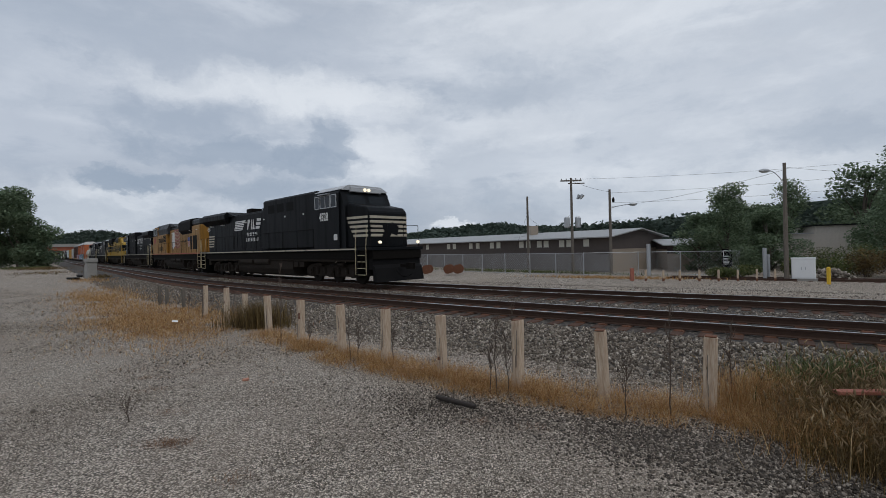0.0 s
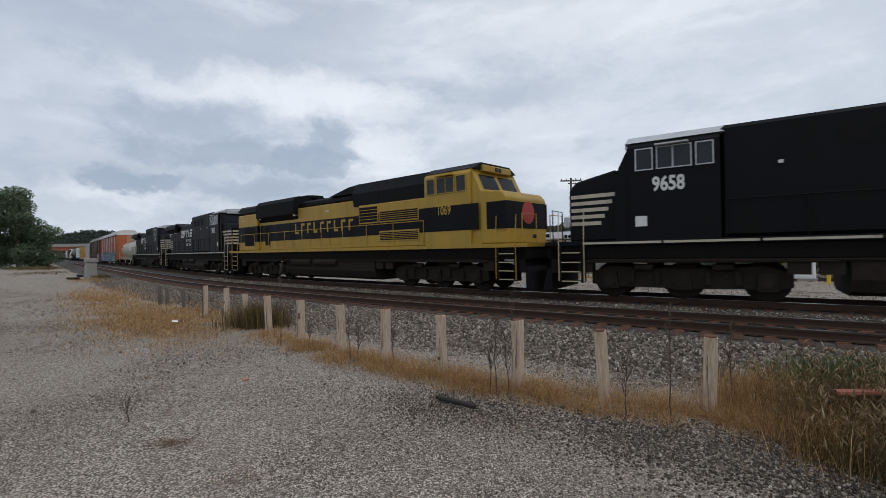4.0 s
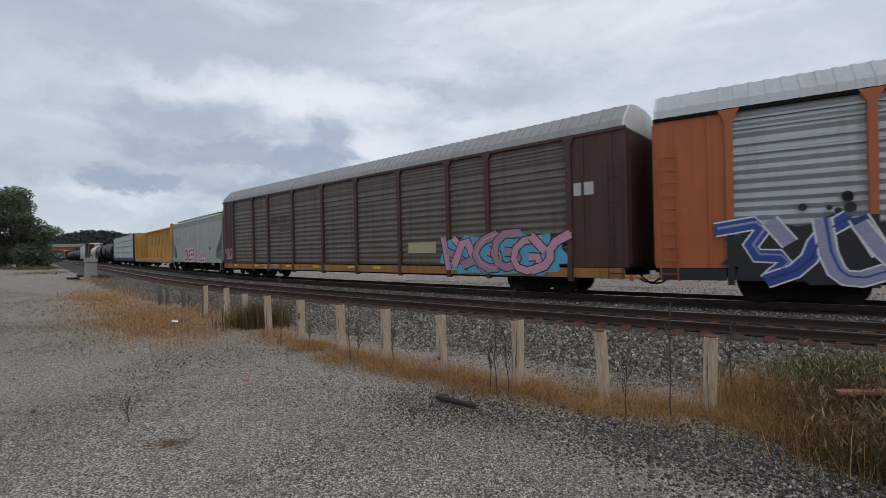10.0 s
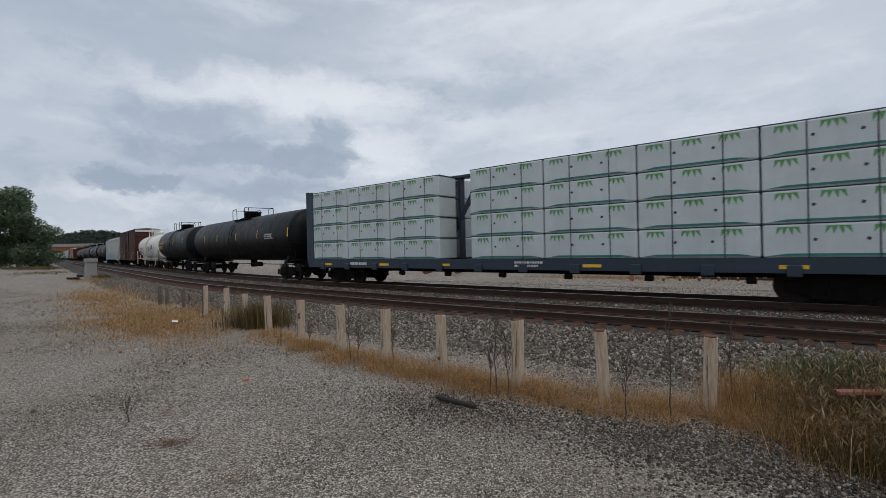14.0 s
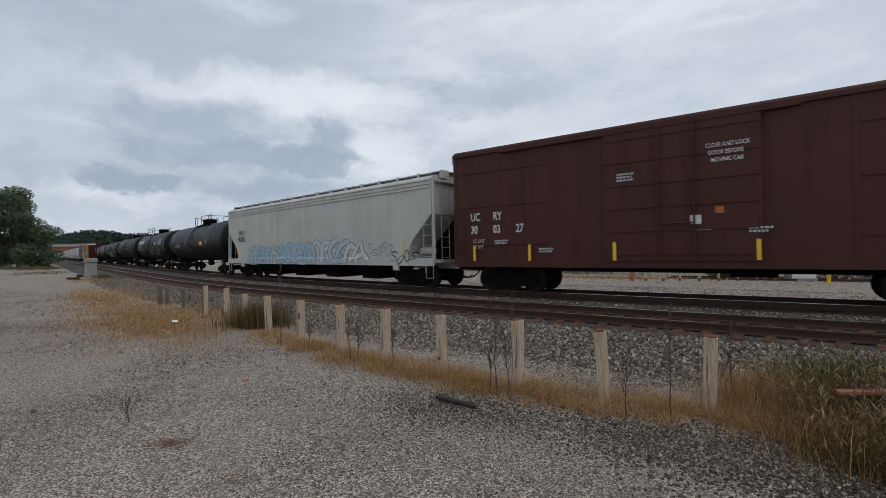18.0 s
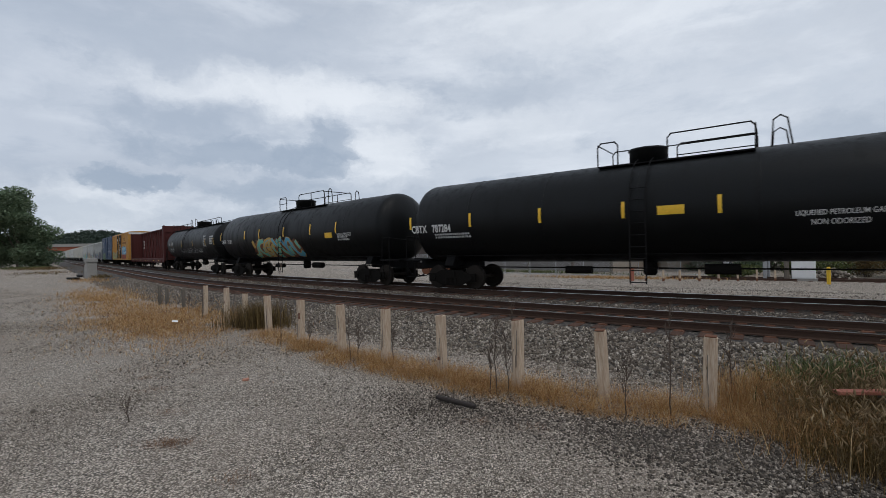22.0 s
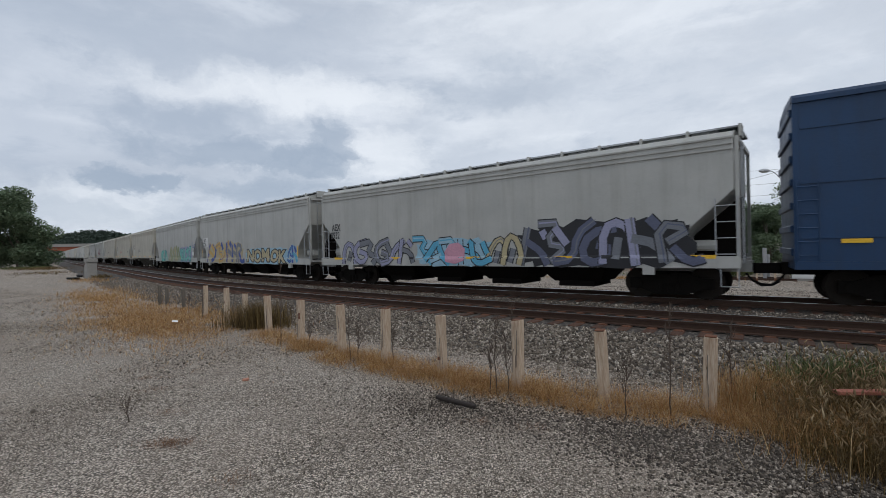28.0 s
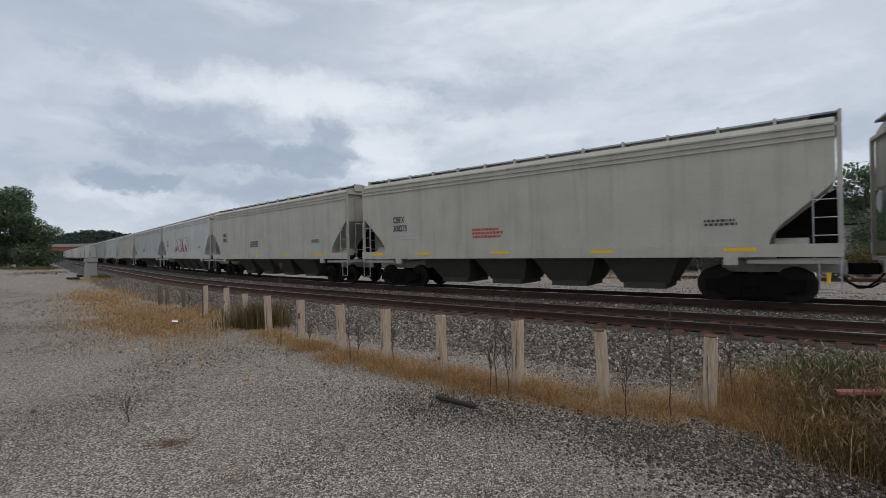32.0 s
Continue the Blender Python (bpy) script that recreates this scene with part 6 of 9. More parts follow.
    for z in (0.5, 0.85, 1.2, 1.55, 1.9, 2.25, 2.6, 2.95, 3.3):
        y = -radius - 0.12 if z < centre else -math.sqrt(max((radius + 0.12) ** 2 - (z - centre) ** 2, 0.1))
        rod(lad, (lx - 0.2, y, z), (lx + 0.25, y, z), 0.016, 5)
    part("ladder", lad, fm, car)
    # bottom outlet and brake gear
    gear = bmesh.new()
    lathe(gear, [(0.62, 0.16), (0.70, 0.22), (1.05, 0.22), (1.2, 0.3)], "z", 12)
    rod(gear, (1.6, -0.5, 0.85), (2.5, -0.5, 0.85), 0.16, 10)
    rod(gear, (-2.6, -0.6, 0.8), (-1.7, -0.6, 0.8), 0.13, 10)
    tube(gear, [(-end + 1.2, -0.4, 0.86), (end - 1.2, -0.4, 0.86)], 0.025)
    part("brake_gear", gear, GRIME, car)
    add_couplers(car, half)

    def wrap(z):
        return -math.sqrt(max(radius ** 2 - (z - centre) ** 2, 0.05)) - 0.012
    return car, wrap, end


# ---------------------------------------------------------------- covered hoppers
def hopper_car(label, length, mat, bays=3, top=4.72, sill_mat=None, skirt=1.16, chute=GRIME):
    car = start_car("covered_hopper", label, "hopper car")
    half = length / 2
    end = half - 0.75
    roof = top - 0.42
    body = bmesh.new()
    inner = end - 0.12
    curve = ((0.0, 3.02), (0.16, 2.86), (1.02, 2.06), (1.24, 1.78), (1.32, 1.48), (1.32, skirt + 0.05))
    outline = [(-inner, roof)] + [(-inner + a, z) for a, z in curve] + [(inner - a, z) for a, z in reversed(curve)] + [(inner, roof)]
    prism(body, outline, "y", -1.56, 1.56)
    part("body", bevelled(body, 0.02), mat, car)
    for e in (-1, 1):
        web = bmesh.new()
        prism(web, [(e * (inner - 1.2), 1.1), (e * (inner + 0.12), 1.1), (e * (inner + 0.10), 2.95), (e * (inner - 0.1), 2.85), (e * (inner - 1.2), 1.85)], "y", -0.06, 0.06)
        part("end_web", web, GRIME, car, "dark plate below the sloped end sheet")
    # arched roof with its eave rail
    r = bmesh.new()
    prism(r, [(-1.56, roof), (-1.44, roof + 0.13), (-1.0, roof + 0.24), (0, roof + 0.31), (1.0, roof + 0.24), (1.44, roof + 0.13), (1.56, roof)], "x", -inner, inner)
    part("roof", r, mat, car)
    for dz in (0.0, -0.16, -0.30):
        rib = boxed(-inner, inner, -1.60, -1.555, roof + dz - 0.045, roof + dz)
        part("roof_rail", rib, mat, car)
    run = bmesh.new()
    for y0, y1 in ((-1.02, -0.62), (0.62, 1.02)):
        box(run, -end, end, y0, y1, top - 0.10, top - 0.05)
    for e in (-1, 1):
        box(run, min(e * (end - 0.55), e * end), max(e * (end - 0.55), e * end), -1.02, 1.02, top - 0.10, top - 0.05)
    part("running_board", run, GALV, car)
    k = int(2 * end / 1.25)
    post = to_mesh("board_bracket", boxed(-0.035, 0.035, -1.10, -0.60, top - 0.36, top - 0.03))
    for i in range(k + 1):
        put("board_bracket", post, mat, car, pose(-end + 2 * end * i / k, 0, 0))
    hatch = bmesh.new()
    box(hatch, -inner + 0.6, inner - 0.6, -0.35, 0.35, top - 0.16, top - 0.03)
    part("hatch_trough", bevelled(hatch, 0.03), mat, car)
    # side sill
    sill = bmesh.new()
    for y in (-1.60, 1.54):
        box(sill, -end, end, y, y + 0.06, skirt - 0.22, skirt + 0.10)
    part("side_sill", sill, sill_mat or mat, car)
    for x in (-half + 3.0, half - 3.0):
        part("jacking_pad", boxed(x - 0.16, x + 0.16, -1.62, -1.5, skirt - 0.42, skirt - 0.2), sill_mat or mat, car)
    # discharge hoppers
    span = 2 * (half - 4.15)
    for i in range(bays):
        x = -span / 2 + span * (i + 0.5) / bays
        w = span / bays / 2
        b = bmesh.new()
        f = w * 0.58
        lo = [b.verts.new(v) for v in ((x - f, -0.75, 0.42), (x + f, -0.75, 0.42), (x + f, 0.75, 0.42), (x - f, 0.75, 0.42))]
        hi = [b.verts.new(v) for v in ((x - w, -1.5, skirt + 0.02), (x + w, -1.5, skirt + 0.02), (x + w, 1.5, skirt + 0.02), (x - w, 1.5, skirt + 0.02))]
        b.faces.new(lo)
        b.faces.new(hi)
        for j in range(4):
            b.faces.new((lo[j], lo[(j + 1) % 4], hi[(j + 1) % 4], hi[j]))
        box(b, x - 0.62, x + 0.62, -0.80, 0.80, 0.26, 0.44)
        bmesh.ops.recalc_face_normals(b, faces=b.faces)
        part("discharge_hopper", b, chute, car)
    # end frames: corner posts, slope-sheet braces, ladders and platforms
    lad = ladder_mesh(roof - 1.1, 0.46, 8)
    low = ladder_mesh(1.72, 0.5, 4)
    for e in (-1, 1):
        fr = bmesh.new()
        for y in (-1.52, 1.46):
            box(fr, min(e * end, e * (end - 0.09)), max(e * end, e * (end - 0.09)), y, y + 0.07, 1.05, roof)
        box(fr, min(e * end, e * (end - 1.9)), max(e * end, e * (end - 1.9)), -1.5, 1.5, 1.06, 1.16)
        box(fr, min(e * end, e * (end - 0.09)), max(e * end, e * (end - 0.09)), -1.5, 1.5, roof - 0.1, roof)
        box(fr, min(e * (half - 0.6), e * (end - 2.6)), max(e * (half - 0.6), e * (end - 2.6)), -0.25, 0.25, 0.78, 1.1)
        part("end_frame", fr, sill_mat or mat, car)
        put("ladder", low, GALV, car, pose(e * (end - 0.3) - 0.25, -1.58, 1.1))
        put("ladder", lad, GALV, car, pose(e * (end + 0.02), -1.1, 1.05, 0, 0, 90))
        step = bmesh.new()
        x = e * (end - 0.25)
        tube(step, [(x - 0.2, -1.56, 1.1), (x - 0.2, -1.56, 0.45), (x + 0.2, -1.56, 0.45), (x + 0.2, -1.56, 1.1)], 0.02)
        part("sill_step", step, GALV, car)
        add_truck(car, e * (half - 2.55))
    for a, b, r in ((-inner + 0.35, -inner + 1.2, 0.2), (inner - 1.2, inner - 0.5, 0.16)):
        tankb = bmesh.new()
        rod(tankb, (a, -0.9, 1.55), (b, -0.9, 1.55), r, 10)
        part("air_reservoir", tankb, sill_mat or mat, car)
    wheel = bmesh.new()
    lathe(wheel, [(-half + 0.72, 0.26), (-half + 0.74, 0.30), (-half + 0.78, 0.30), (-half + 0.80, 0.26)], "x", 14, (0, 0.6, 2.6))
    part("brake_wheel", wheel, GALV, car)
    add_couplers(car, half)
    return car, lambda z: -1.604 if z < skirt + 0.14 else -1.565, end


# ---------------------------------------------------------------- boxcars
def boxcar(label, length, mat, top, posts=14, door=2.6, band=None, proud=0.055, ribs_z=(1.9, 2.75, 3.6, 4.35)):
    """proud: how far the side posts stand out."""
    car = start_car("boxcar", label, "boxcar")
    half = length / 2
    end = half - 0.75
    body = bmesh.new()
    prism(body, [(-1.50, 1.05), (1.50, 1.05), (1.50, top - 0.22), (1.42, top - 0.08), (0, top), (-1.42, top - 0.08), (-1.50, top - 0.22)], "x", -end, end)
    part("body", body, mat, car)
    ribs = to_mesh("side_post", boxed(-0.06, 0.06, -1.50 - proud, -1.49, 1.05, top - 0.24, bevel=min(0.015, proud * 0.3)))
    xs = []
    for i in range(posts + 1):
        x = -end + 0.06 + (2 * end - 0.12) * i / posts
        if abs(x) > door / 2 + 0.15:
            put("side_post", ribs, mat, car, pose(x, 0, 0))
            xs.append(x)
    for z0, z1, w in ((0.92, 1.12, 1.57), (top - 0.30, top - 0.18, 1.56)):
        part("side_sill", boxed(-end, end, -w, w, z0, z1), mat, car)
    for z in ribs_z:
        if z < top - 0.4:
            for a, b in zip(xs, xs[1:]):
                if b - a < 2.5:
                    part("panel_rib", boxed(a + 0.1, b - 0.1, -1.525, -1.498, z - 0.03, z + 0.03), mat, car)
    d = bmesh.new()
    box(d, -door / 2, door / 2, -1.60, -1.53, 1.12, top - 0.32)
    ribs_at = []
    for i in range(6):
        z = 1.35 + (top - 1.9) * i / 5
        ribs_at.append(z)
    door_ob = part("door", d, mat, car)
    for z in ribs_at:
        part("door_rib", boxed(-door / 2 + 0.06, door / 2 - 0.06, -1.625, -1.60, z - 0.04, z + 0.04), mat, door_ob)
    bars_bm = bmesh.new()
    for x in (-0.45, 0.45):
        rod(bars_bm, (x, -1.66, 1.15), (x, -1.66, top - 0.35), 0.025, 6)
    rod(bars_bm, (-0.45, -1.67, 2.2), (0.45, -1.67, 2.2), 0.02, 6)
    part("door_handle", bars_bm, mat, door_ob)
    track_bm = boxed(-door * 1.4, door * 0.7, -1.62, -1.55, top - 0.36, top - 0.30)
    part("door_track", track_bm, mat, car)
    for e in (-1, 1):
        for i in range(7):
            z = 1.35 + (top - 1.85) * i / 6
            part("end_corrugation", boxed(min(e * end, e * (end + 0.06)), max(e * end, e * (end + 0.06)), -1.42, 1.42, z - 0.09, z + 0.09, bevel=0.02), mat, car)
        if band:
            part("end_band", boxed(min(e * end, e * (end + 0.075)), max(e * end, e * (end + 0.075)), -1.48, 1.48, top - 0.50, top - 0.22), band, car, "white painted band over the end")
        put("ladder", ladder_mesh(top - 2.4 if top < 4.9 else 2.0, 0.42, 6), mat, car, pose(e * (end - 0.27) - 0.21, -1.60, 1.1))
        sill = boxed(min(e * (end - 3.0), e * (half - 0.6)), max(e * (end - 3.0), e * (half - 0.6)), -0.25, 0.25, 0.72, 1.05)
        part("centre_sill", sill, GRIME, car)
        add_truck(car, e * (half - 2.75))
    gear = bmesh.new()
    box(gear, -end + 3, end - 3, -0.3, 0.3, 0.72, 1.05)
    rod(gear, (1.2, -0.9, 0.82), (2.3, -0.9, 0.82), 0.17, 10)
    tube(gear, [(-end + 3, -1.2, 0.85), (end - 3, -1.2, 0.85)], 0.025)
    part("underframe", gear, GRIME, car)
    add_couplers(car, half)
    return car, side_at(-1.505), end


# ---------------------------------------------------------------- enclosed car carriers
RIB_DULL = paint("dull_pierced_rib", (0.20, 0.19, 0.175), 0.6, (0.08, 0.065, 0.05), 0.5, 0.6)
RACK_POSTS = (-12.2, -9.4, -7.5, -4.7, -1.8, 1.0, 4.0, 6.8, 8.7, 11.9)


def autorack(label, length, end_mat, panel_mat, roof_mat, sill_mat, low_mat=None):
    """low_mat: what covers the posts' feet, where they are painted over."""
    car = start_car("autorack_car", label, "autorack car")
    half = length / 2
    end = half - 0.65
    top, low = 5.10, 0.95
    deck = bmesh.new()
    box(deck, -end, end, -1.55, 1.55, 0.86, 0.95)
    box(deck, -end + 2.9, end - 2.9, -1.50, 1.50, 0.56, 0.86)
    part("deck", deck, GRIME, car)
    for a, b in zip((-end,) + RACK_POSTS, RACK_POSTS + (end,)):
        part("side_sill", boxed(a + 0.1, b - 0.1, -1.585, -1.50, 0.62, 0.93, bevel=0.01), sill_mat, car)
    roof = bmesh.new()
    prism(roof, [(-1.58, top), (-1.50, top + 0.26), (-1.02, top + 0.76), (-0.45, top + 0.85), (0.45, top + 0.85), (1.02, top + 0.76), (1.50, top + 0.26), (1.58, top)], "x", -end + 0.1, end - 0.1)
    part("roof", roof, roof_mat, car)
    rib = bmesh.new()
    prism(rib, [(-1.59, top + 0.02), (-1.51, top + 0.275), (-1.03, top + 0.775), (-0.45, top + 0.865), (0.45, top + 0.865), (0.45, top + 0.84), (-1.0, top + 0.74), (-1.48, top + 0.24)], "x", 0, 0.09)
    rib_mesh = to_mesh("roof_rib", rib)
    n = int(2 * end / 0.35)
    for i in range(n):
        put("roof_rib", rib_mesh, roof_mat, car, pose(-end + 0.2 + (2 * end - 0.4) * i / n, 0, 0))
    # corrugated side panels between posts, with bands of pierced pale ribs
    rows = 34
    prof = [(-1.50 if i % 2 else -1.462, low + 0.03 + (top - low - 0.08) * i / rows) for i in range(rows + 1)]
    for a, b in zip(RACK_POSTS, RACK_POSTS[1:]):
        p = bmesh.new()
        a, b = a + 0.06, b - 0.06
        lo = [p.verts.new((a, y, z)) for y, z in prof]
        hi = [p.verts.new((b, y, z)) for y, z in prof]
        for j in range(rows):
            p.faces.new((lo[j], hi[j], hi[j + 1], lo[j + 1]))
        p.normal_update()
        panel_ob = part("side_panel", p, panel_mat, car)
        # pale strips on the pierced bands stand in for the ribs' lit edges
        for z in (1.55, 1.80, 2.05, 2.75, 3.0, 3.25, 3.9, 4.15, 4.55, 4.8):
            part("pierced_rib", boxed(a + 0.03, b - 0.03, -1.512, -1.49, z, z + 0.055), RIB_DULL if sill_mat is RACK_SILL else roof_mat, panel_ob)
    back = boxed(RACK_POSTS[0], RACK_POSTS[-1], 1.42, 1.50, low, top)
    part("far_side", back, panel_mat, car)
    post = bmesh.new()
    foot = 2.2 if low_mat else 0.50
    prism(post, [(-0.08, foot), (0.08, foot), (0.09, top - 0.30), (0.24, top), (-0.24, top), (-0.09, top - 0.30)], "y", -1.60, -1.44)
    post_mesh = to_mesh("side_post", post)
    for x in RACK_POSTS:
        put("side_post", post_mesh, end_mat, car, pose(x, 0, 0))
        if low_mat:
            part("post_foot", boxed(x - 0.08, x + 0.08, -1.60, -1.44, 0.50, foot), low_mat, car, "post foot covered by graffiti")
    part("top_chord", boxed(-end, end, -1.58, -1.48, top - 0.07, top + 0.03), BLACK_STEEL if low_mat else end_mat, car)
    for e in (-1, 1):
        d = bmesh.new()
        edge = 12.2 if e < 0 else 11.9
        a, b = min(e * edge, e * end), max(e * edge, e * end)
        box(d, a, b, -1.53, 1.53, low, top - 0.05)
        part("end_door", d, end_mat, car)
        for k in range(2):
            x = a + (b - a) * (k + 0.5) / 2
            part("door_rib", boxed(x - 0.04, x + 0.04, -1.56, -1.53, low, top - 0.08), end_mat, car)
        lip = boxed(min(e * end, e * (end + 0.05)), max(e * end, e * (end + 0.05)), -1.35, 1.35, low + 0.1, top - 0.1)
        part("end_panel", lip, end_mat, car)
        cap = bmesh.new()
        prism(cap, [(-1.56, top), (-1.48, top + 0.26), (-1.0, top + 0.76), (-0.45, top + 0.85), (0.45, top + 0.85), (1.0, top + 0.76), (1.48, top + 0.26), (1.56, top)], "x", e * (end - 0.1), e * (end - 0.02))
        part("roof_end", cap, WHITE_PAINT, car)
        put("ladder", ladder_mesh(3.6, 0.42, 10), end_mat, car, pose(e * (end - 0.35) - 0.21, -1.60, 0.6))
        sill = boxed(min(e * (end - 4), e * (half - 0.6)), max(e * (end - 4), e * (half - 0.6)), -0.25, 0.25, 0.66, 0.86)
        part("centre_sill", sill, GRIME, car)
        add_truck(car, e * (half - 4.0))
    add_couplers(car, half)
    return car, side_at(-1.515), end


# ---------------------------------------------------------------- centre-beam flat cars
def centerbeam(label, length, mat, cord_mat, plated):
    """plated: metres of closed web next to each bulkhead."""
    car = start_car("centerbeam_car", label, "flat car")
    half = length / 2
    end = half - 0.75
    top = 4.72
    deck = bmesh.new()
    box(deck, -end, end, -1.40, 1.40, 1.05, 1.16)
    part("deck", deck, mat, car)
    for y in (-1.46, 1.36):
        part("side_sill", boxed(-end, end, y, y + 0.10, 0.81, 1.20), mat, car)
    stake = to_mesh("stake_pocket", boxed(-0.16, 0.16, -1.54, -1.44, 0.72, 1.02, bevel=0.02))
    k = 12
    for i in range(k):
        put("stake_pocket", stake, cord_mat, car, pose(-end + 1.2 + (2 * end - 2.4) * i / (k - 1), 0, 0))
    part("top_chord", boxed(-end, end, -0.22, 0.22, top - 0.13, top, bevel=0.02), cord_mat, car)
    bays = 17
    a0 = -end + plated
    step = 2 * (end - plated) / bays
    post_mesh = to_mesh("upright", boxed(-0.065, 0.065, -0.15, 0.15, 1.16, top - 0.13, bevel=0.015))
    for i in range(bays + 1):
        put("upright", post_mesh, mat, car, pose(a0 + i * step, 0, 0))

    def brace(p, q, y):
        d = bmesh.new()
        way = Vector((q[0] - p[0], q[1] - p[1])).normalized() * 0.085
        n = Vector((-way.y, way.x))
        prism(d, [(p[0] - n.x, p[1] - n.y), (q[0] - n.x, q[1] - n.y), (q[0] + n.x, q[1] + n.y), (p[0] + n.x, p[1] + n.y)], "y", y - 0.06, y + 0.06)
        part("brace", d, mat, car)

    mid = bays // 2
    low_z, high_z = 1.25, top - 0.25
    for i in range(mid + 1, 1, -2):
        brace((a0 + (i - 2) * step, low_z), (a0 + i * step - 0.06, high_z), -0.08)
    for i in range(mid, bays - 1, 2):
        brace((a0 + i * step + 0.06, high_z), (a0 + (i + 2) * step, low_z), 0.08)
    for i in range(bays + 1):
        d = (-1 if (mid + 1 - i) % 2 == 0 else 0) if i <= mid + 1 and i > 1 else 0
        d = 1 if mid <= i < bays - 1 and (i - mid) % 2 == 0 else d
        if d:
            x = a0 + i * step
            g = bmesh.new()
            prism(g, [(x, top - 0.13), (x + d * 0.40, top - 0.13), (x + d * 0.12, top - 0.62), (x, top - 0.62)], "y", -0.03, 0.03)
            part("gusset", g, mat, car)
    for e in (-1, 1):
        part("web_plate", boxed(min(e * (end - plated), e * (end - 0.1)), max(e * (end - plated), e * (end - 0.1)), -0.10, 0.10, 1.16, top - 0.13), mat, car, "closed steel web beside the bulkhead")
        b = bmesh.new()
        box(b, min(e * (end - 0.12), e * end), max(e * (end - 0.12), e * end), -1.42, 1.42, 1.16, top - 0.05)
        wall = part("bulkhead", b, mat, car)
        for y in (-1.44, -0.5, 0.4, 1.32):
            part("bulkhead_post", boxed(min(e * end, e * (end + 0.14)), max(e * end, e * (end + 0.14)), y, y + 0.12, 1.0, top), mat, wall)
        for z in (1.6, 2.4, 3.2, 4.0):
            part("bulkhead_rib", boxed(min(e * end, e * (end + 0.10)), max(e * end, e * (end + 0.10)), -1.4, 1.4, z, z + 0.1), mat, wall)
        part("side_flange", boxed(min(e * (end - 0.45), e * end), max(e * (end - 0.45), e * end), -1.46, -1.40, 1.16, top - 0.05), mat, wall)
        put("ladder", ladder_mesh(2.6, 0.4, 8), mat, car, pose(e * (end + 0.2), -1.2, 1.0, 0, 0, 90))
        sill = boxed(min(e * (end - 3), e * (half - 0.6)), max(e * (end - 3), e * (half - 0.6)), -0.25, 0.25, 0.68, 1.02)
        part("centre_sill", sill, GRIME, car)
        add_truck(car, e * (half - 2.95))
    beam = bmesh.new()
    box(beam, -end + 3, end - 3, -0.35, 0.35, 0.62, 1.02)
    part("underframe", beam, GRIME, car)
    for i in range(7):
        x = -end + 4 + (2 * end - 8) * i / 6
        bm = bmesh.new()
        rod(bm, (x, -1.3, 0.55), (x, -1.3, 0.9), 0.03, 6)
        rod(bm, (x - 0.12, -1.3, 0.60), (x + 0.12, -1.3, 0.60), 0.09, 8)
        part("winch", bm, GRIME, car)
    add_couplers(car, half)
    return car, side_at(-1.47), end


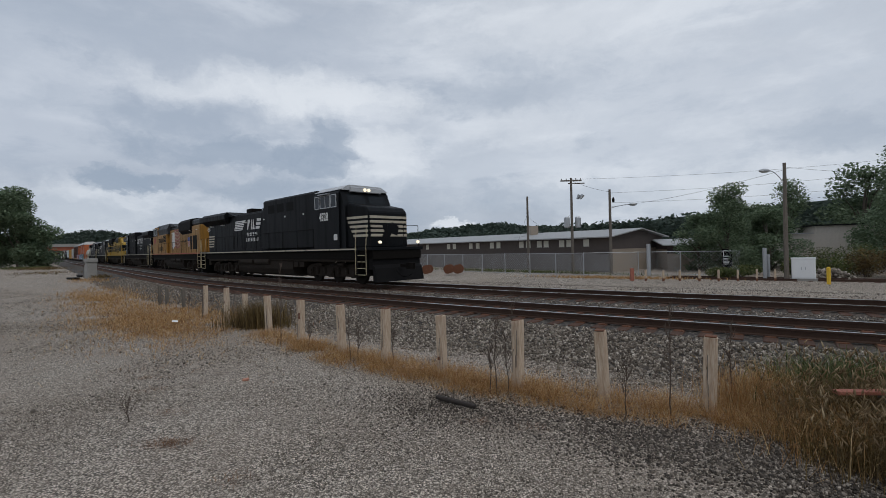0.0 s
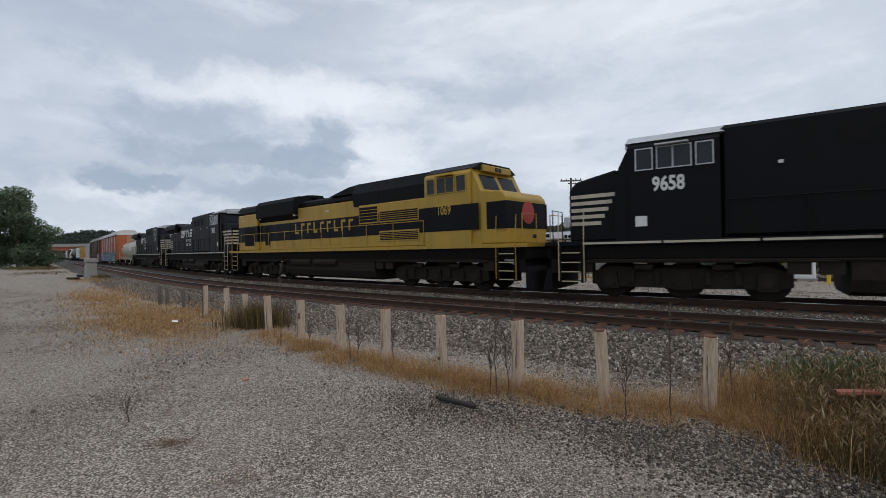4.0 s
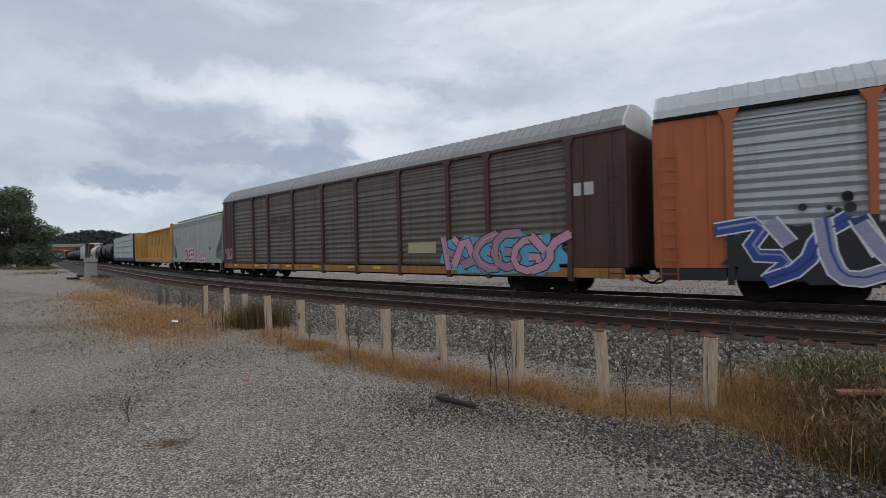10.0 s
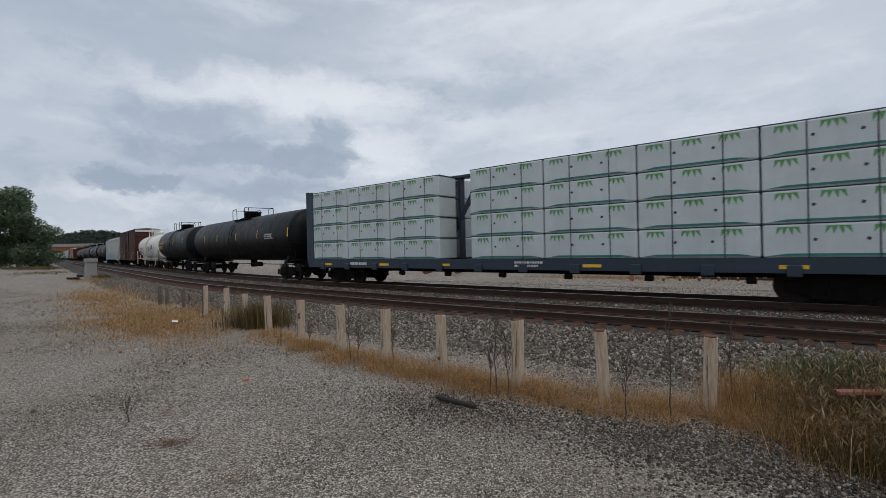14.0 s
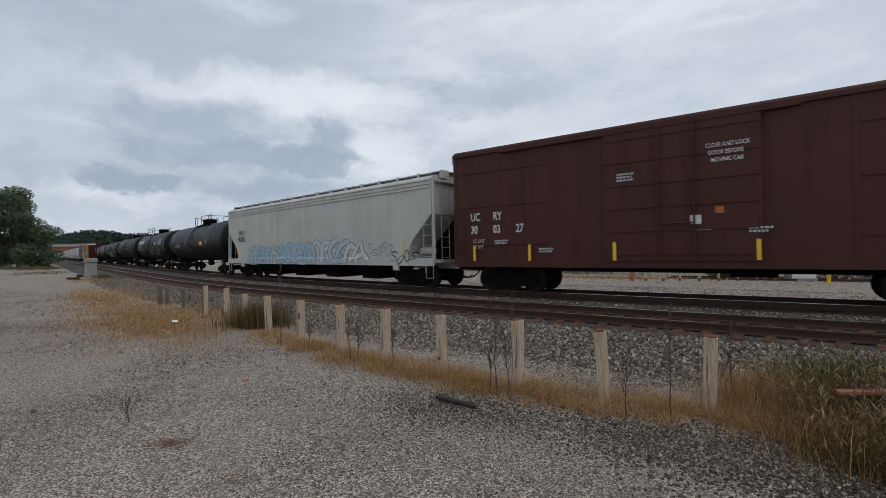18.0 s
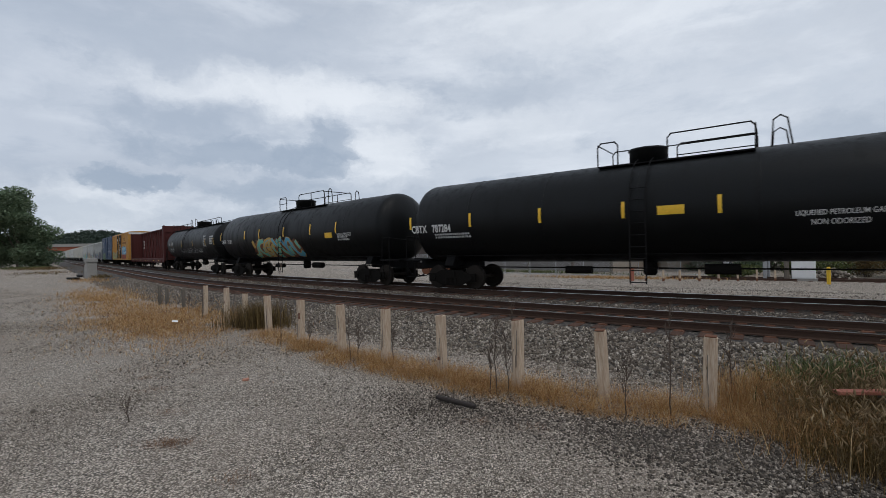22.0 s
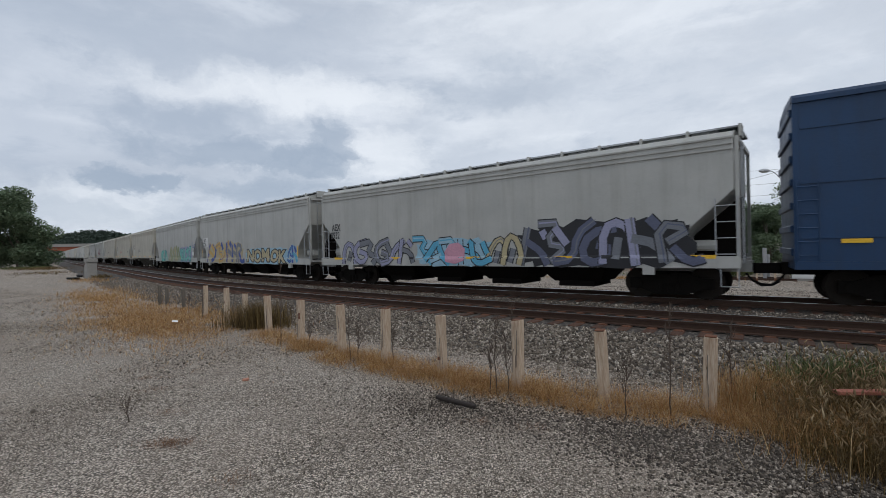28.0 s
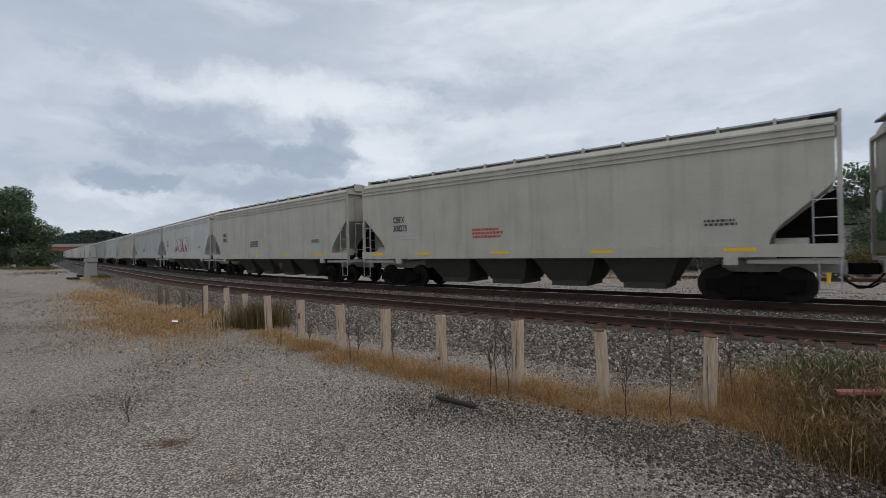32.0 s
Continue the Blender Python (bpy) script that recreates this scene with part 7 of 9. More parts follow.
# ---------------------------------------------------------------- locomotives
def locomotive(label, length, e, body, roof, scheme, number):
    """e: 1 when the cab leads to the positive end, -1 when it trails."""
    loco = start_car("locomotive", label, "locomotive", "locomotives at the head of the train")
    half = length / 2
    k = half / 11.15

    def X(a, b):
        a, b = e * a * k, e * b * k
        return min(a, b), max(a, b)

    def block(name, a, b, w, z0, z1, mat, bevel=0.03, text="", parent=None):
        return part(name, boxed(*X(a, b), -w, w, z0, z1, bevel=bevel), mat, parent or loco, text)

    emd = scheme in ("yellow", "heritage")
    c = 6.4 if emd else 5.7  # where the cab begins
    # frame, walkway edge and fuel tank
    fx = 10.7 if emd else 10.25  # the front end plate
    block("frame", -10.8, fx + 0.1, 1.45, 1.20, 1.62, GRIME, 0.02)
    edge = {"black": BLACK_PAINT, "yellow": LOCO_YELLOW, "heritage": HERITAGE_YELLOW}[scheme]
    block("walkway", -10.85, fx + 0.15, 1.54, 1.62, 1.76, edge, 0.01)
    if scheme == "black":
        pieces = []
        x = -10.8
        while x < fx - 1.2:
            step = 1.35 if x < 2 else 2.2
            a, b = X(x, min(x + step - 0.06, fx - 1.0))
            pieces.append(rect(a, b, 1.655, 1.72))
            x += step
        part("sill_stripe", flat(pieces, side_at(-1.54)), CREAM_STRIPE, loco, "dirty cream stripe on the walkway edge")
    tank = bmesh.new()
    prism(tank, [(-1.38, 0.66), (-1.25, 0.36), (-0.9, 0.24), (0.9, 0.24), (1.25, 0.36), (1.38, 0.66), (1.38, 1.2), (-1.38, 1.2)], "x", *X(-4.0, 3.2))
    part("fuel_tank", tank, DUSTY_UNDERFRAME, loco)
    res = bmesh.new()
    for a, b in ((-3.5, -1.7), (-1.4, 0.5)):
        x0, x1 = X(a, b)
        rod(res, (x0, -1.30, 1.05), (x1, -1.30, 1.05), 0.22, 14)
    part("air_reservoir", res, DUSTY_UNDERFRAME, loco)
    piping = bmesh.new()
    for a, b, z in ((-9.2, -4.2, 1.12), (3.4, 9.2, 1.12), (-9.0, 9.0, 1.16)):
        x0, x1 = X(a, b)
        rod(piping, (x0, -1.40, z), (x1, -1.40, z), 0.045, 6)
    for a in (-9.4, -4.1, 3.3, 3.9, 9.0):
        box(piping, *X(a, a + 0.45), -1.38, -1.05, 0.78, 1.2)
    part("underframe_piping", piping, DUSTY_UNDERFRAME, loco)
    for x in (-6.75, 6.65):
        add_truck(loco, e * x * k, True)
    # hood
    if emd:
        block("hood", -9.4, c, 1.22, 1.76, 4.05, body)
        block("hood_roof", -9.3, c, 1.10, 4.05, 4.42, roof, 0.10)
        rad = bmesh.new()
        prism(rad, [(-1.15, 3.38), (-1.52, 3.75), (-1.52, 4.48), (-1.30, 4.70), (1.30, 4.70), (1.52, 4.48), (1.52, 3.75), (1.15, 3.38)], "x", *X(-7.2, -3.1))
        part("radiator", rad, BLACK_STEEL, loco)
        block("rear_hood", -9.75, -7.3, 1.40, 1.76, 4.05, body, 0.06)
        block("rear_roof", -9.7, -7.3, 1.36, 4.05, 4.58, roof, 0.12)
        block("radiator_hatch", -7.0, -3.3, 1.0, 4.68, 4.78, roof, 0.02)
        dyn = bmesh.new()
        prism(dyn, [(-1.40, 3.70), (-1.46, 4.30), (-1.25, 4.78), (1.25, 4.78), (1.46, 4.30), (1.40, 3.70)], "x", *X(1.85, c))
        part("dynamic_brake_housing", dyn, roof, loco)
        ramp = bmesh.new()
        prism(ramp, [(e * -0.3 * k, 4.40), (e * 1.85 * k, 4.40), (e * 1.85 * k, 4.78), (e * 1.2 * k, 4.72)], "y", -1.2, 1.2)
        part("blower_fairing", ramp, roof, loco)
        block("side_cabinet", 2.3, c, 1.49, 1.76, 3.72, body, 0.04)
        block("roof_hatch", 3.2, 4.4, 0.9, 4.78, 4.86, roof, 0.02)
        for a, b in ((-8.9, -7.6), (-6.65, -6.1)):
            part("intake_grille", flat([rect(*X(a, b), 2.05, 3.2)], side_at(-1.40 if a < -7.3 else -1.245), 0.008), BLACK_STEEL, loco)
        for a, b, z0, z1 in ((3.75, 6.0, 2.05, 2.42), (3.75, 6.0, 2.90, 3.34), (2.4, 3.6, 2.90, 3.62)):
            x0, x1 = X(a, b)
            louvre = part("louvre", boxed(x0 - 0.05, x1 + 0.05, -1.515, -1.49, z0 - 0.05, z1 + 0.05, bevel=0.01), body, loco)
            for n in range(5):
                z = z0 + (z1 - z0) * n / 5
                part("slat", boxed(x0, x1, -1.523, -1.515, z + 0.01, z + (z1 - z0) / 5 - 0.02), BLACK_STEEL, louvre)
    else:
        block("hood", -9.9, c, 1.16, 1.76, 4.20, body)
        rad = bmesh.new()
        prism(rad, [(-1.12, 3.70), (-1.52, 4.05), (-1.52, 4.36), (-1.35, 4.54), (1.35, 4.54), (1.52, 4.36), (1.52, 4.05), (1.12, 3.70)], "x", *X(-10.4, -5.9))
        part("radiator", rad, body, loco)
        slope = bmesh.new()
        a, b = e * -5.9 * k, e * -5.0 * k
        prism(slope, [(a, 4.18), (a, 4.54), (b, 4.22), (b, 4.18)], "y", -1.3, 1.3)
        part("radiator_fairing", slope, body, loco)
        block("hood_roof", -5.5, -0.6, 0.95, 4.20, 4.32, body, 0.04)
        block("equipment_cab", -0.3 if e == 1 else 0.3, c, 1.38, 1.76, 4.80, body, 0.10)
        for a in (0.4, 1.5, 2.6):
            part("cabinet_grille", flat([rect(*X(a, a + 0.8), 3.95, 4.45)], side_at(-1.38), 0.008), BLACK_STEEL, loco)
    # doors and handles along the hood
    w = 1.22 if emd else 1.16
    n = 12 if emd else 8
    x0, x1 = (-8.6, 1.4) if emd else (-6.0, -0.4 if e == 1 else 0.2)
    for i in range(n):
        a, b = X(x0 + (x1 - x0) * i / n + 0.03, x0 + (x1 - x0) * (i + 1) / n - 0.03)
        part("engine_door", boxed(a, b, -w - 0.022, -w, 1.95, 3.35, bevel=0.006), body, loco)

    for x in (-9.0, -6.9, -3.2, -0.2, 2.4, 4.4):
        lamps = bmesh.new()
        a, b = X(x, x + 0.10)
        box(lamps, a, b, -w - 0.26, -w - 0.005 if x < -0.6 else -1.39, 3.62, 3.70)
        part("walkway_lamp", lamps, WHITE_PAINT, loco)
    # roof fittings
    st = bmesh.new()
    box(st, *X(-4.95, -4.1), -0.38, 0.38, 4.28, 4.72)
    part("exhaust_stack", bevelled(st, 0.04), GRIME, loco)
    horn = bmesh.new()
    hx = e * -2.9 * k
    box(horn, hx - 0.25, hx + 0.25, -0.2, 0.2, 4.28, 4.50)
    for dy, d in ((-0.14, 1), (0.0, 1), (0.14, -1)):
        lathe(horn, [(hx - 0.1 * d, 0.03), (hx + 0.2 * d, 0.04), (hx + 0.42 * d, 0.11)], "x", 8, (0, dy, 4.60))
    part("horn", horn, BLACK_STEEL, loco)
    if scheme == "heritage":
        for i in range(3):
            fan = bmesh.new()
            lathe(fan, [(4.68, 0.62), (4.84, 0.62), (4.86, 0.50)], "z", 18, (e * (-6.3 + 1.4 * i) * k, 0, 0))
            part("cooling_fan", fan, BLACK_STEEL, loco)
    # cab
    cab = bmesh.new()
    top = 4.84
    prism(cab, [(-1.53, 1.76), (-1.53, 4.46), (-1.36, 4.66), (-0.95, top), (0.95, top), (1.36, 4.66), (1.53, 4.46), (1.53, 1.76)], "x", *X(c, c + 2.2))
    cab_ob = part("cab", cab, body, loco)
    roof_cap = bmesh.new()
    prism(roof_cap, [(-1.44, 4.62), (-0.97, top + 0.03), (0.97, top + 0.03), (1.44, 4.62), (1.36, 4.60), (-1.36, 4.60)], "x", *X(c - 0.1, c + 2.3))
    part("cab_roof", roof_cap, SILVER_PAINT if scheme == "black" else roof, cab_ob)
    aer = bmesh.new()
    for i, x in enumerate((c + 0.4, c + 1.0, c + 1.6)):
        box(aer, *X(x, x + 0.35), -0.5, 0.5, top + 0.02, top + 0.10 + 0.03 * (i % 2))
    part("aerial", aer, GALV, cab_ob)
    # windscreen wall, sloped back to the roof
    wind = bmesh.new()
    a, b = e * (c + 2.2) * k, e * (c + 2.6) * k
    prism(wind, [(a, 1.76), (b + e * 0.02, 1.76), (b, 3.70), (a, 4.56)], "y", -1.45, 1.45)
    part("cab_front", wind, body, cab_ob)
    for y0, y1 in ((-1.15, -0.12), (0.12, 1.15)):
        g = bmesh.new()
        vs = [g.verts.new((a + (b - a) * f + e * 0.012, y, z)) for y, z, f in ((y0, 3.82, 0.87), (y1, 3.82, 0.87), (y1, 4.40, 0.20), (y0, 4.40, 0.20))]
        g.faces.new(vs)
        bmesh.ops.solidify(g, geom=g.faces[:], thickness=0.012)
        part("windscreen", g, WINDOW, cab_ob)
    brow = bmesh.new()
    box(brow, *X(c + 2.15, c + 2.4), -0.95, 0.95, 4.52, 4.78)
    brow_ob = part("number_board", bevelled(brow, 0.03), SILVER_PAINT if scheme == "black" else body, cab_ob)
    lamp = bmesh.new()
    for y in (-0.12, 0.12):
        rod(lamp, (e * (c + 2.39) * k, y, 4.65), (e * (c + 2.44) * k, y, 4.65), 0.085, 12)
    part("headlamp", lamp, HEADLAMP if number == "4528" else WINDOW, brow_ob, "twin headlamp above the windscreen")
    wf = SILVER_PAINT if scheme != "heritage" else HERITAGE_YELLOW
    for x0, x1 in ((c + 0.16, c + 0.52), (c + 0.66, c + 1.06), (c + 1.10, c + 1.46), (c + 1.60, c + 2.0)):
        p0, p1 = X(x0, x1)
        frame_bm = bmesh.new()
        for q in ((p0 - 0.03, p1 + 0.03, 3.77, 3.80), (p0 - 0.03, p1 + 0.03, 4.38, 4.41), (p0 - 0.03, p0, 3.80, 4.38), (p1, p1 + 0.03, 3.80, 4.38)):
            box(frame_bm, q[0], q[1], -1.56, -1.50, q[2], q[3])
        wob = part("cab_window", frame_bm, wf, cab_ob, "pale metal window frame")
        pane = boxed(p0, p1, -1.545, -1.532, 3.80, 4.38)
        part("pane", pane, WINDOW, wob)
    visor = boxed(*X(c + 0.7, c + 1.5), -1.74, -1.53, 4.43, 4.47)
    part("sun_visor", visor, wf, cab_ob)
    # nose
    nose = bmesh.new()
    n0 = c + 2.57
    n1 = n0 + (1.45 if not emd else 1.05)
    a, b, tip = e * n0 * k, e * (n1 - 0.2) * k, e * n1 * k
    wide = 1.47 if emd else 1.36
    prism(nose, [(a, 1.76), (tip, 1.76), (tip, 3.42), (b, 3.66), (a, 3.74 if emd else 3.92)], "y", -wide, wide)
    for v in nose.verts:
        if abs(v.co.x - a) > 0.6:
            v.co.y *= 0.94 if emd else 0.86
    nose_ob = part("nose", bevelled(nose, 0.05), body, loco)
    if scheme == "black":
        # mane of white stripes round the nose
        for i in range(5):
            z = 2.26 + 0.215 * i
            lo, hi = e * (n0 + 0.03 + 0.11 * (4 - i)) * k, e * (n1 - 0.06) * k
            p0, p1 = min(lo, hi), max(lo, hi)
            s = bmesh.new()
            vs = []
            for x, z0 in ((p0, z), (p1, z), (p1, z + 0.115), (p0 - 0.05 if e > 0 else p0, z + 0.115)):
                f = (abs(x) - abs(a)) / (abs(tip) - abs(a))
                vs.append(s.verts.new((x, -wide * (1 - 0.14 * min(max(f, 0), 1)) - 0.012, z0)))
            s.faces.new(vs)
            part("nose_stripe", s, CREAM_STRIPE, nose_ob, "cream stripe on the nose")
            front = bmesh.new()
            box(front, min(tip, tip + e * 0.02), max(tip, tip + e * 0.02), -1.12, 1.12, z, z + 0.12)
            part("nose_stripe", front, CREAM_STRIPE, nose_ob, "cream stripe on the nose")
        crest = bmesh.new()
        prism(crest, [(-0.55, 2.05), (-0.2, 2.0), (0.15, 2.4), (0.5, 2.3), (0.6, 2.75), (0.2, 2.95), (-0.1, 2.8), (-0.45, 2.85), (-0.3, 2.5)], "x", tip + e * 0.02, tip + e * 0.03)
        part("nose_emblem", crest, BLACK_PAINT, nose_ob)
    # pilots, steps and rails
    for q in (1, -1):
        front = q == 1
        x = fx if front else -10.7
        pil = bmesh.new()
        box(pil, *X(x - q * 0.25, x), -1.45, 1.45, 0.75, 1.62)
        part("end_plate", pil, BLACK_STEEL, loco)
        plow = bmesh.new()
        a0, b0 = e * x * k, e * (x + q * 0.30) * k
        prism(plow, [(a0, 0.95), (a0 + (b0 - a0) * 0.55, 0.8), (b0, 0.18), (a0, 0.18)], "y", -1.42, 1.42)
        part("snow_plow", plow, BLACK_STEEL, loco)
        for i in range(4):
            z = 0.48 + 0.30 * i
            tread = part("step_tread", boxed(*X(x - q * 0.95, x - q * 0.35), -1.55, -1.18, z, z + 0.04), BLACK_STEEL, loco)
            part("tread_edge", boxed(*X(x - q * 0.93, x - q * 0.37), -1.565, -1.55, z + 0.005, z + 0.035), GRAB_RAIL, tread, "pale worn step edge")
        for a1, b1 in ((1.0, 0.95), (0.35, 0.30)):
            part("step_side", boxed(*X(x - q * a1, x - q * b1), -1.55, -1.18, 0.45, 1.62), BLACK_STEEL, loco)
        hr = bmesh.new()
        for dx in (-1.05, -0.28):
            u = e * (x + q * dx) * k
            tube(hr, [(u, -1.57, 0.5), (u, -1.57, 1.8), (u, -1.50, 2.75)], 0.015)
        part("step_handrail", hr, GRAB_RAIL if scheme != "heritage" else HERITAGE_YELLOW, loco, "pale painted grab rail beside the steps")
        er = bmesh.new()
        u = e * (x - q * 0.08) * k
        tube(er, [(u, -1.45, 1.76), (u, -1.45, 2.78), (u, -0.5, 2.78), (u, -0.5, 1.76)], 0.02)
        tube(er, [(u, 1.45, 1.76), (u, 1.45, 2.78), (u, 0.5, 2.78), (u, 0.5, 1.76)], 0.02)
        part("end_railing", er, edge if scheme != "black" else BLACK_STEEL, loco)
        if front:
            for y in (-1.15, 1.15):
                dl = bmesh.new()
                rod(dl, (e * (fx + 0.16) * k, y, 1.98), (e * (fx + 0.24) * k, y, 1.98), 0.065, 12)
                part("ditch_lamp", dl, HEADLAMP if number == "4528" else WINDOW, loco, "round ditch lamp")
    wr = bmesh.new()
    x0, x1 = X(-9.2, c - 0.1)
    m = 9
    for i in range(m + 1):
        x = x0 + (x1 - x0) * i / m
        rod(wr, (x, -1.52, 1.76), (x, -1.52, 2.78), 0.016, 5)
    rod(wr, (x0, -1.52, 2.78), (x1, -1.52, 2.78), 0.018, 5)
    part("walkway_railing", wr, {"black": BLACK_STEEL, "yellow": BLACK_STEEL, "heritage": HERITAGE_YELLOW}[scheme], loco)
    add_couplers(loco, half + 0.15)
    side = side_at(-w - 0.024)
    cab_side = side_at(-1.53)
    if scheme == "black":
        c0 = -4.3 if e == 1 else 4.3 * k
        cx = -4.2 if e == 1 else 1.3
        z = 3.16
        # emblem of five speed bars and two bold slanted strokes, name below in plain blocks
        pieces = []
        for i in range(6):
            zz = z + 0.115 * i
            pieces.append([(cx - 1.15 + 0.045 * i, zz), (cx + 0.75 - 0.10 * (5 - i) * 1.1, zz), (cx + 0.80 - 0.10 * (5 - i), zz + 0.075), (cx - 1.12 + 0.045 * i, zz + 0.075)])
        emb = part("emblem", flat(pieces[:1], side, 0.01), WHITE_PAINT, loco, "white emblem of speed bars and bold slanted strokes")
        for piece in pieces[1:]:
            part("emblem_bar", flat([piece], side, 0.01), WHITE_PAINT, emb)
        big = []
        for x, w0, w1, z0, z1 in ((1.02, 0.10, 0.42, 0.0, 0.66), (1.60, 0.15, 0.12, 0.0, 0.66), (1.86, 0.34, 0.05, 0.0, 0.66), (2.32, 0.62, 0.62, 0.0, 0.17), (2.36, 0.66, 0.66, 0.245, 0.415), (2.42, 0.64, 0.64, 0.49, 0.66)):
            big.append([(cx + x + 0.2 * z0, z + z0), (cx + x + w0 + 0.2 * z0, z + z0), (cx + x + w1 + 0.2 * z1, z + z1), (cx + x + 0.2 * z1, z + z1)])
        for i, piece in enumerate(big):
            part("emblem_stroke", flat([piece], side, 0.012 + 0.0008 * i), WHITE_PAINT, emb)
        rows = []
        for row, count, x0 in ((0, 7, 0.95), (1, 8, 0.85)):
            for i in range(count):
                u = cx + x0 + i * 0.245
                v = z - 0.42 - row * 0.36
                rows.append([(u, v), (u + 0.12, v), (u + 0.15, v + 0.22), (u + 0.03, v + 0.22)])
        for row in rows:
            part("name_block", flat([row], side, 0.010), WHITE_PAINT, loco)
        words(number, e * (c + 1.05) * k - 0.58, 3.16, 0.42, cab_side, WHITE_PAINT, loco, "road_number", 0.03)
        part("placard", flat([rect(*X(c + 1.75, c + 2.05), 2.15, 2.45)], cab_side), WHITE_PAINT, loco)
        # number and stripes at the rear end
        words(number, min(X(-10.2, -9.3)) + 0.05, 3.35, 0.30, side_at(-1.16), WHITE_PAINT, loco, "road_number", 0.03)
        for i in range(5):
            part("rear_stripe", flat([rect(*X(-9.88, -8.9 + 0.04 * i), 2.10 + 0.19 * i, 2.20 + 0.19 * i)], side_at(-1.16), 0.008), CREAM_STRIPE, loco, "cream stripe at the rear of the hood")
    elif scheme == "yellow":
        words(number, e * (c + 1.1) * k - 0.85, 2.9, 0.58, cab_side, RED_PAINT, loco, "road_number", 0.03)
        part("cab_upper", boxed(*X(c, c + 2.2), -1.538, -1.53, 3.64, 4.46), LOCO_GREY, cab_ob, "grey band round the cab windows")
        band = flat([rect(*X(-10.3, 9.0), 1.66, 1.72)], side_at(-1.54))
        part("sill_stripe", band, RED_PAINT, loco, "red stripe above the walkway")
        words("BUILDING AMERICA", 3.5, 2.74, 0.19, side, BLACK_STEEL, loco, "slogan", 0.01)
        for n in range(14):
            part("door_seam", flat([rect(-2.0 + 0.78 * n, -1.975 + 0.78 * n, 1.95, 3.9)], side, 0.004), GRIME, loco)
        # wavy striped flag with a pale field
        for i in range(11):
            z = 2.0 + 0.165 * i
            top_pts = [(-0.9 + 2.5 * j / 8, z + 0.12 + 0.09 * math.sin(j * 0.9 + 0.3)) for j in range(9)]
            low_pts = [(-0.9 + 2.5 * j / 8, z + 0.09 * math.sin(j * 0.9 + 0.3)) for j in range(9)]
            quads = [[low_pts[j], low_pts[j + 1], top_pts[j + 1], top_pts[j]] for j in range(8)]
            part("flag_stripe", flat([[(u + 0.95, v + 0.12 * (u + 0.9) / 2.5 + 0.2) for u, v in q] for q in quads], side, 0.010), FADED_RED if i % 2 == 0 else FADED_PINK, loco)
        part("flag_field", flat([[(-0.95, 2.35), (-0.35, 2.15), (0.05, 2.4), (0.25, 2.3), (0.3, 3.75), (-0.5, 3.85), (-0.75, 3.5)]], side, 0.012), WHITE_PAINT, loco)
        shield = part("shield", flat([[(5.95, 2.25), (6.3, 2.4), (6.35, 3.1), (5.55, 3.1), (5.6, 2.4)]], side_at(-1.245), 0.01), WHITE_PAINT, loco, "striped shield emblem in red, white and blue")
        part("shield_top", flat([rect(5.55, 6.35, 2.82, 3.12)], side_at(-1.25), 0.014), SPRAY["blue"], shield)
        for i in range(4):
            part("shield_bar", flat([rect(5.65 + 0.18 * i, 5.74 + 0.18 * i, 2.38, 2.82)], side_at(-1.25), 0.014), RED_PAINT, shield)
    else:
        for a, b, w2 in ((-9.77, -7.28, 1.407), (2.28, c, 1.497), (n0, n1 + 0.004, wide * 0.985)):
            part("side_band", boxed(*X(a, b), -w2, w2, 2.30, 3.28), BLACK_PAINT, loco, "black band round the body")
        badge = bmesh.new()
        rod(badge, (tip, 0, 2.9), (tip + e * 0.03, 0, 2.9), 0.42, 20)
        rod(badge, (tip + e * 0.02, 0, 2.9), (tip + e * 0.04, 0, 2.9), 0.30, 20)
        part("nose_emblem", badge, RED_PAINT, nose_ob, "round red emblem on the nose")
        dark = flat([rect(*X(-7.2, 2.3), 2.30, 3.28)], side, 0.006)
        part("side_band", dark, BLACK_PAINT, loco, "black band along the hood")
        part("cab_band", flat([rect(*X(c, c + 2.56), 2.30, 3.28)], cab_side, 0.006), BLACK_PAINT, loco)
        blocks = []
        for i in range(9):
            u = -3.6 + i * 0.62
            blocks.append(rect(u, u + 0.12, 2.62, 3.18))
            blocks.append(rect(u + 0.12, u + 0.36, 3.05 if i % 3 else 2.62, 3.18 if i % 3 else 2.75))
        for i in range(0, len(blocks), 2):
            part("name_block", flat(blocks[i:i + 2], side, 0.012), HERITAGE_YELLOW, loco)
        words(number, e * (c + 1.1) * k - 0.5, 2.95, 0.36, cab_side, HERITAGE_YELLOW, loco, "road_number", 0.02, 0, 0.012)
        part("sill_stripe", flat([rect(*X(-10.2, 10.2), 1.62, 1.76)], side_at(-1.54)), HERITAGE_YELLOW, loco)
    return loco


GRAB_RAIL = plain("grab_rail_paint", (0.50, 0.42, 0.26), 0.6)
FADED_RED = paint("faded_red_decal", (0.32, 0.06, 0.05), 0.5, (0.2, 0.1, 0.05))
FADED_PINK = paint("faded_pink_decal", (0.45, 0.26, 0.19), 0.5, (0.25, 0.14, 0.07))


# ---------------------------------------------------------------- the train, from its head
TRAIN = []


def couple(car, front, back, inset=2.75):
    TRAIN.append((car, (front + back) / 2, (back - front) / 2 - inset))


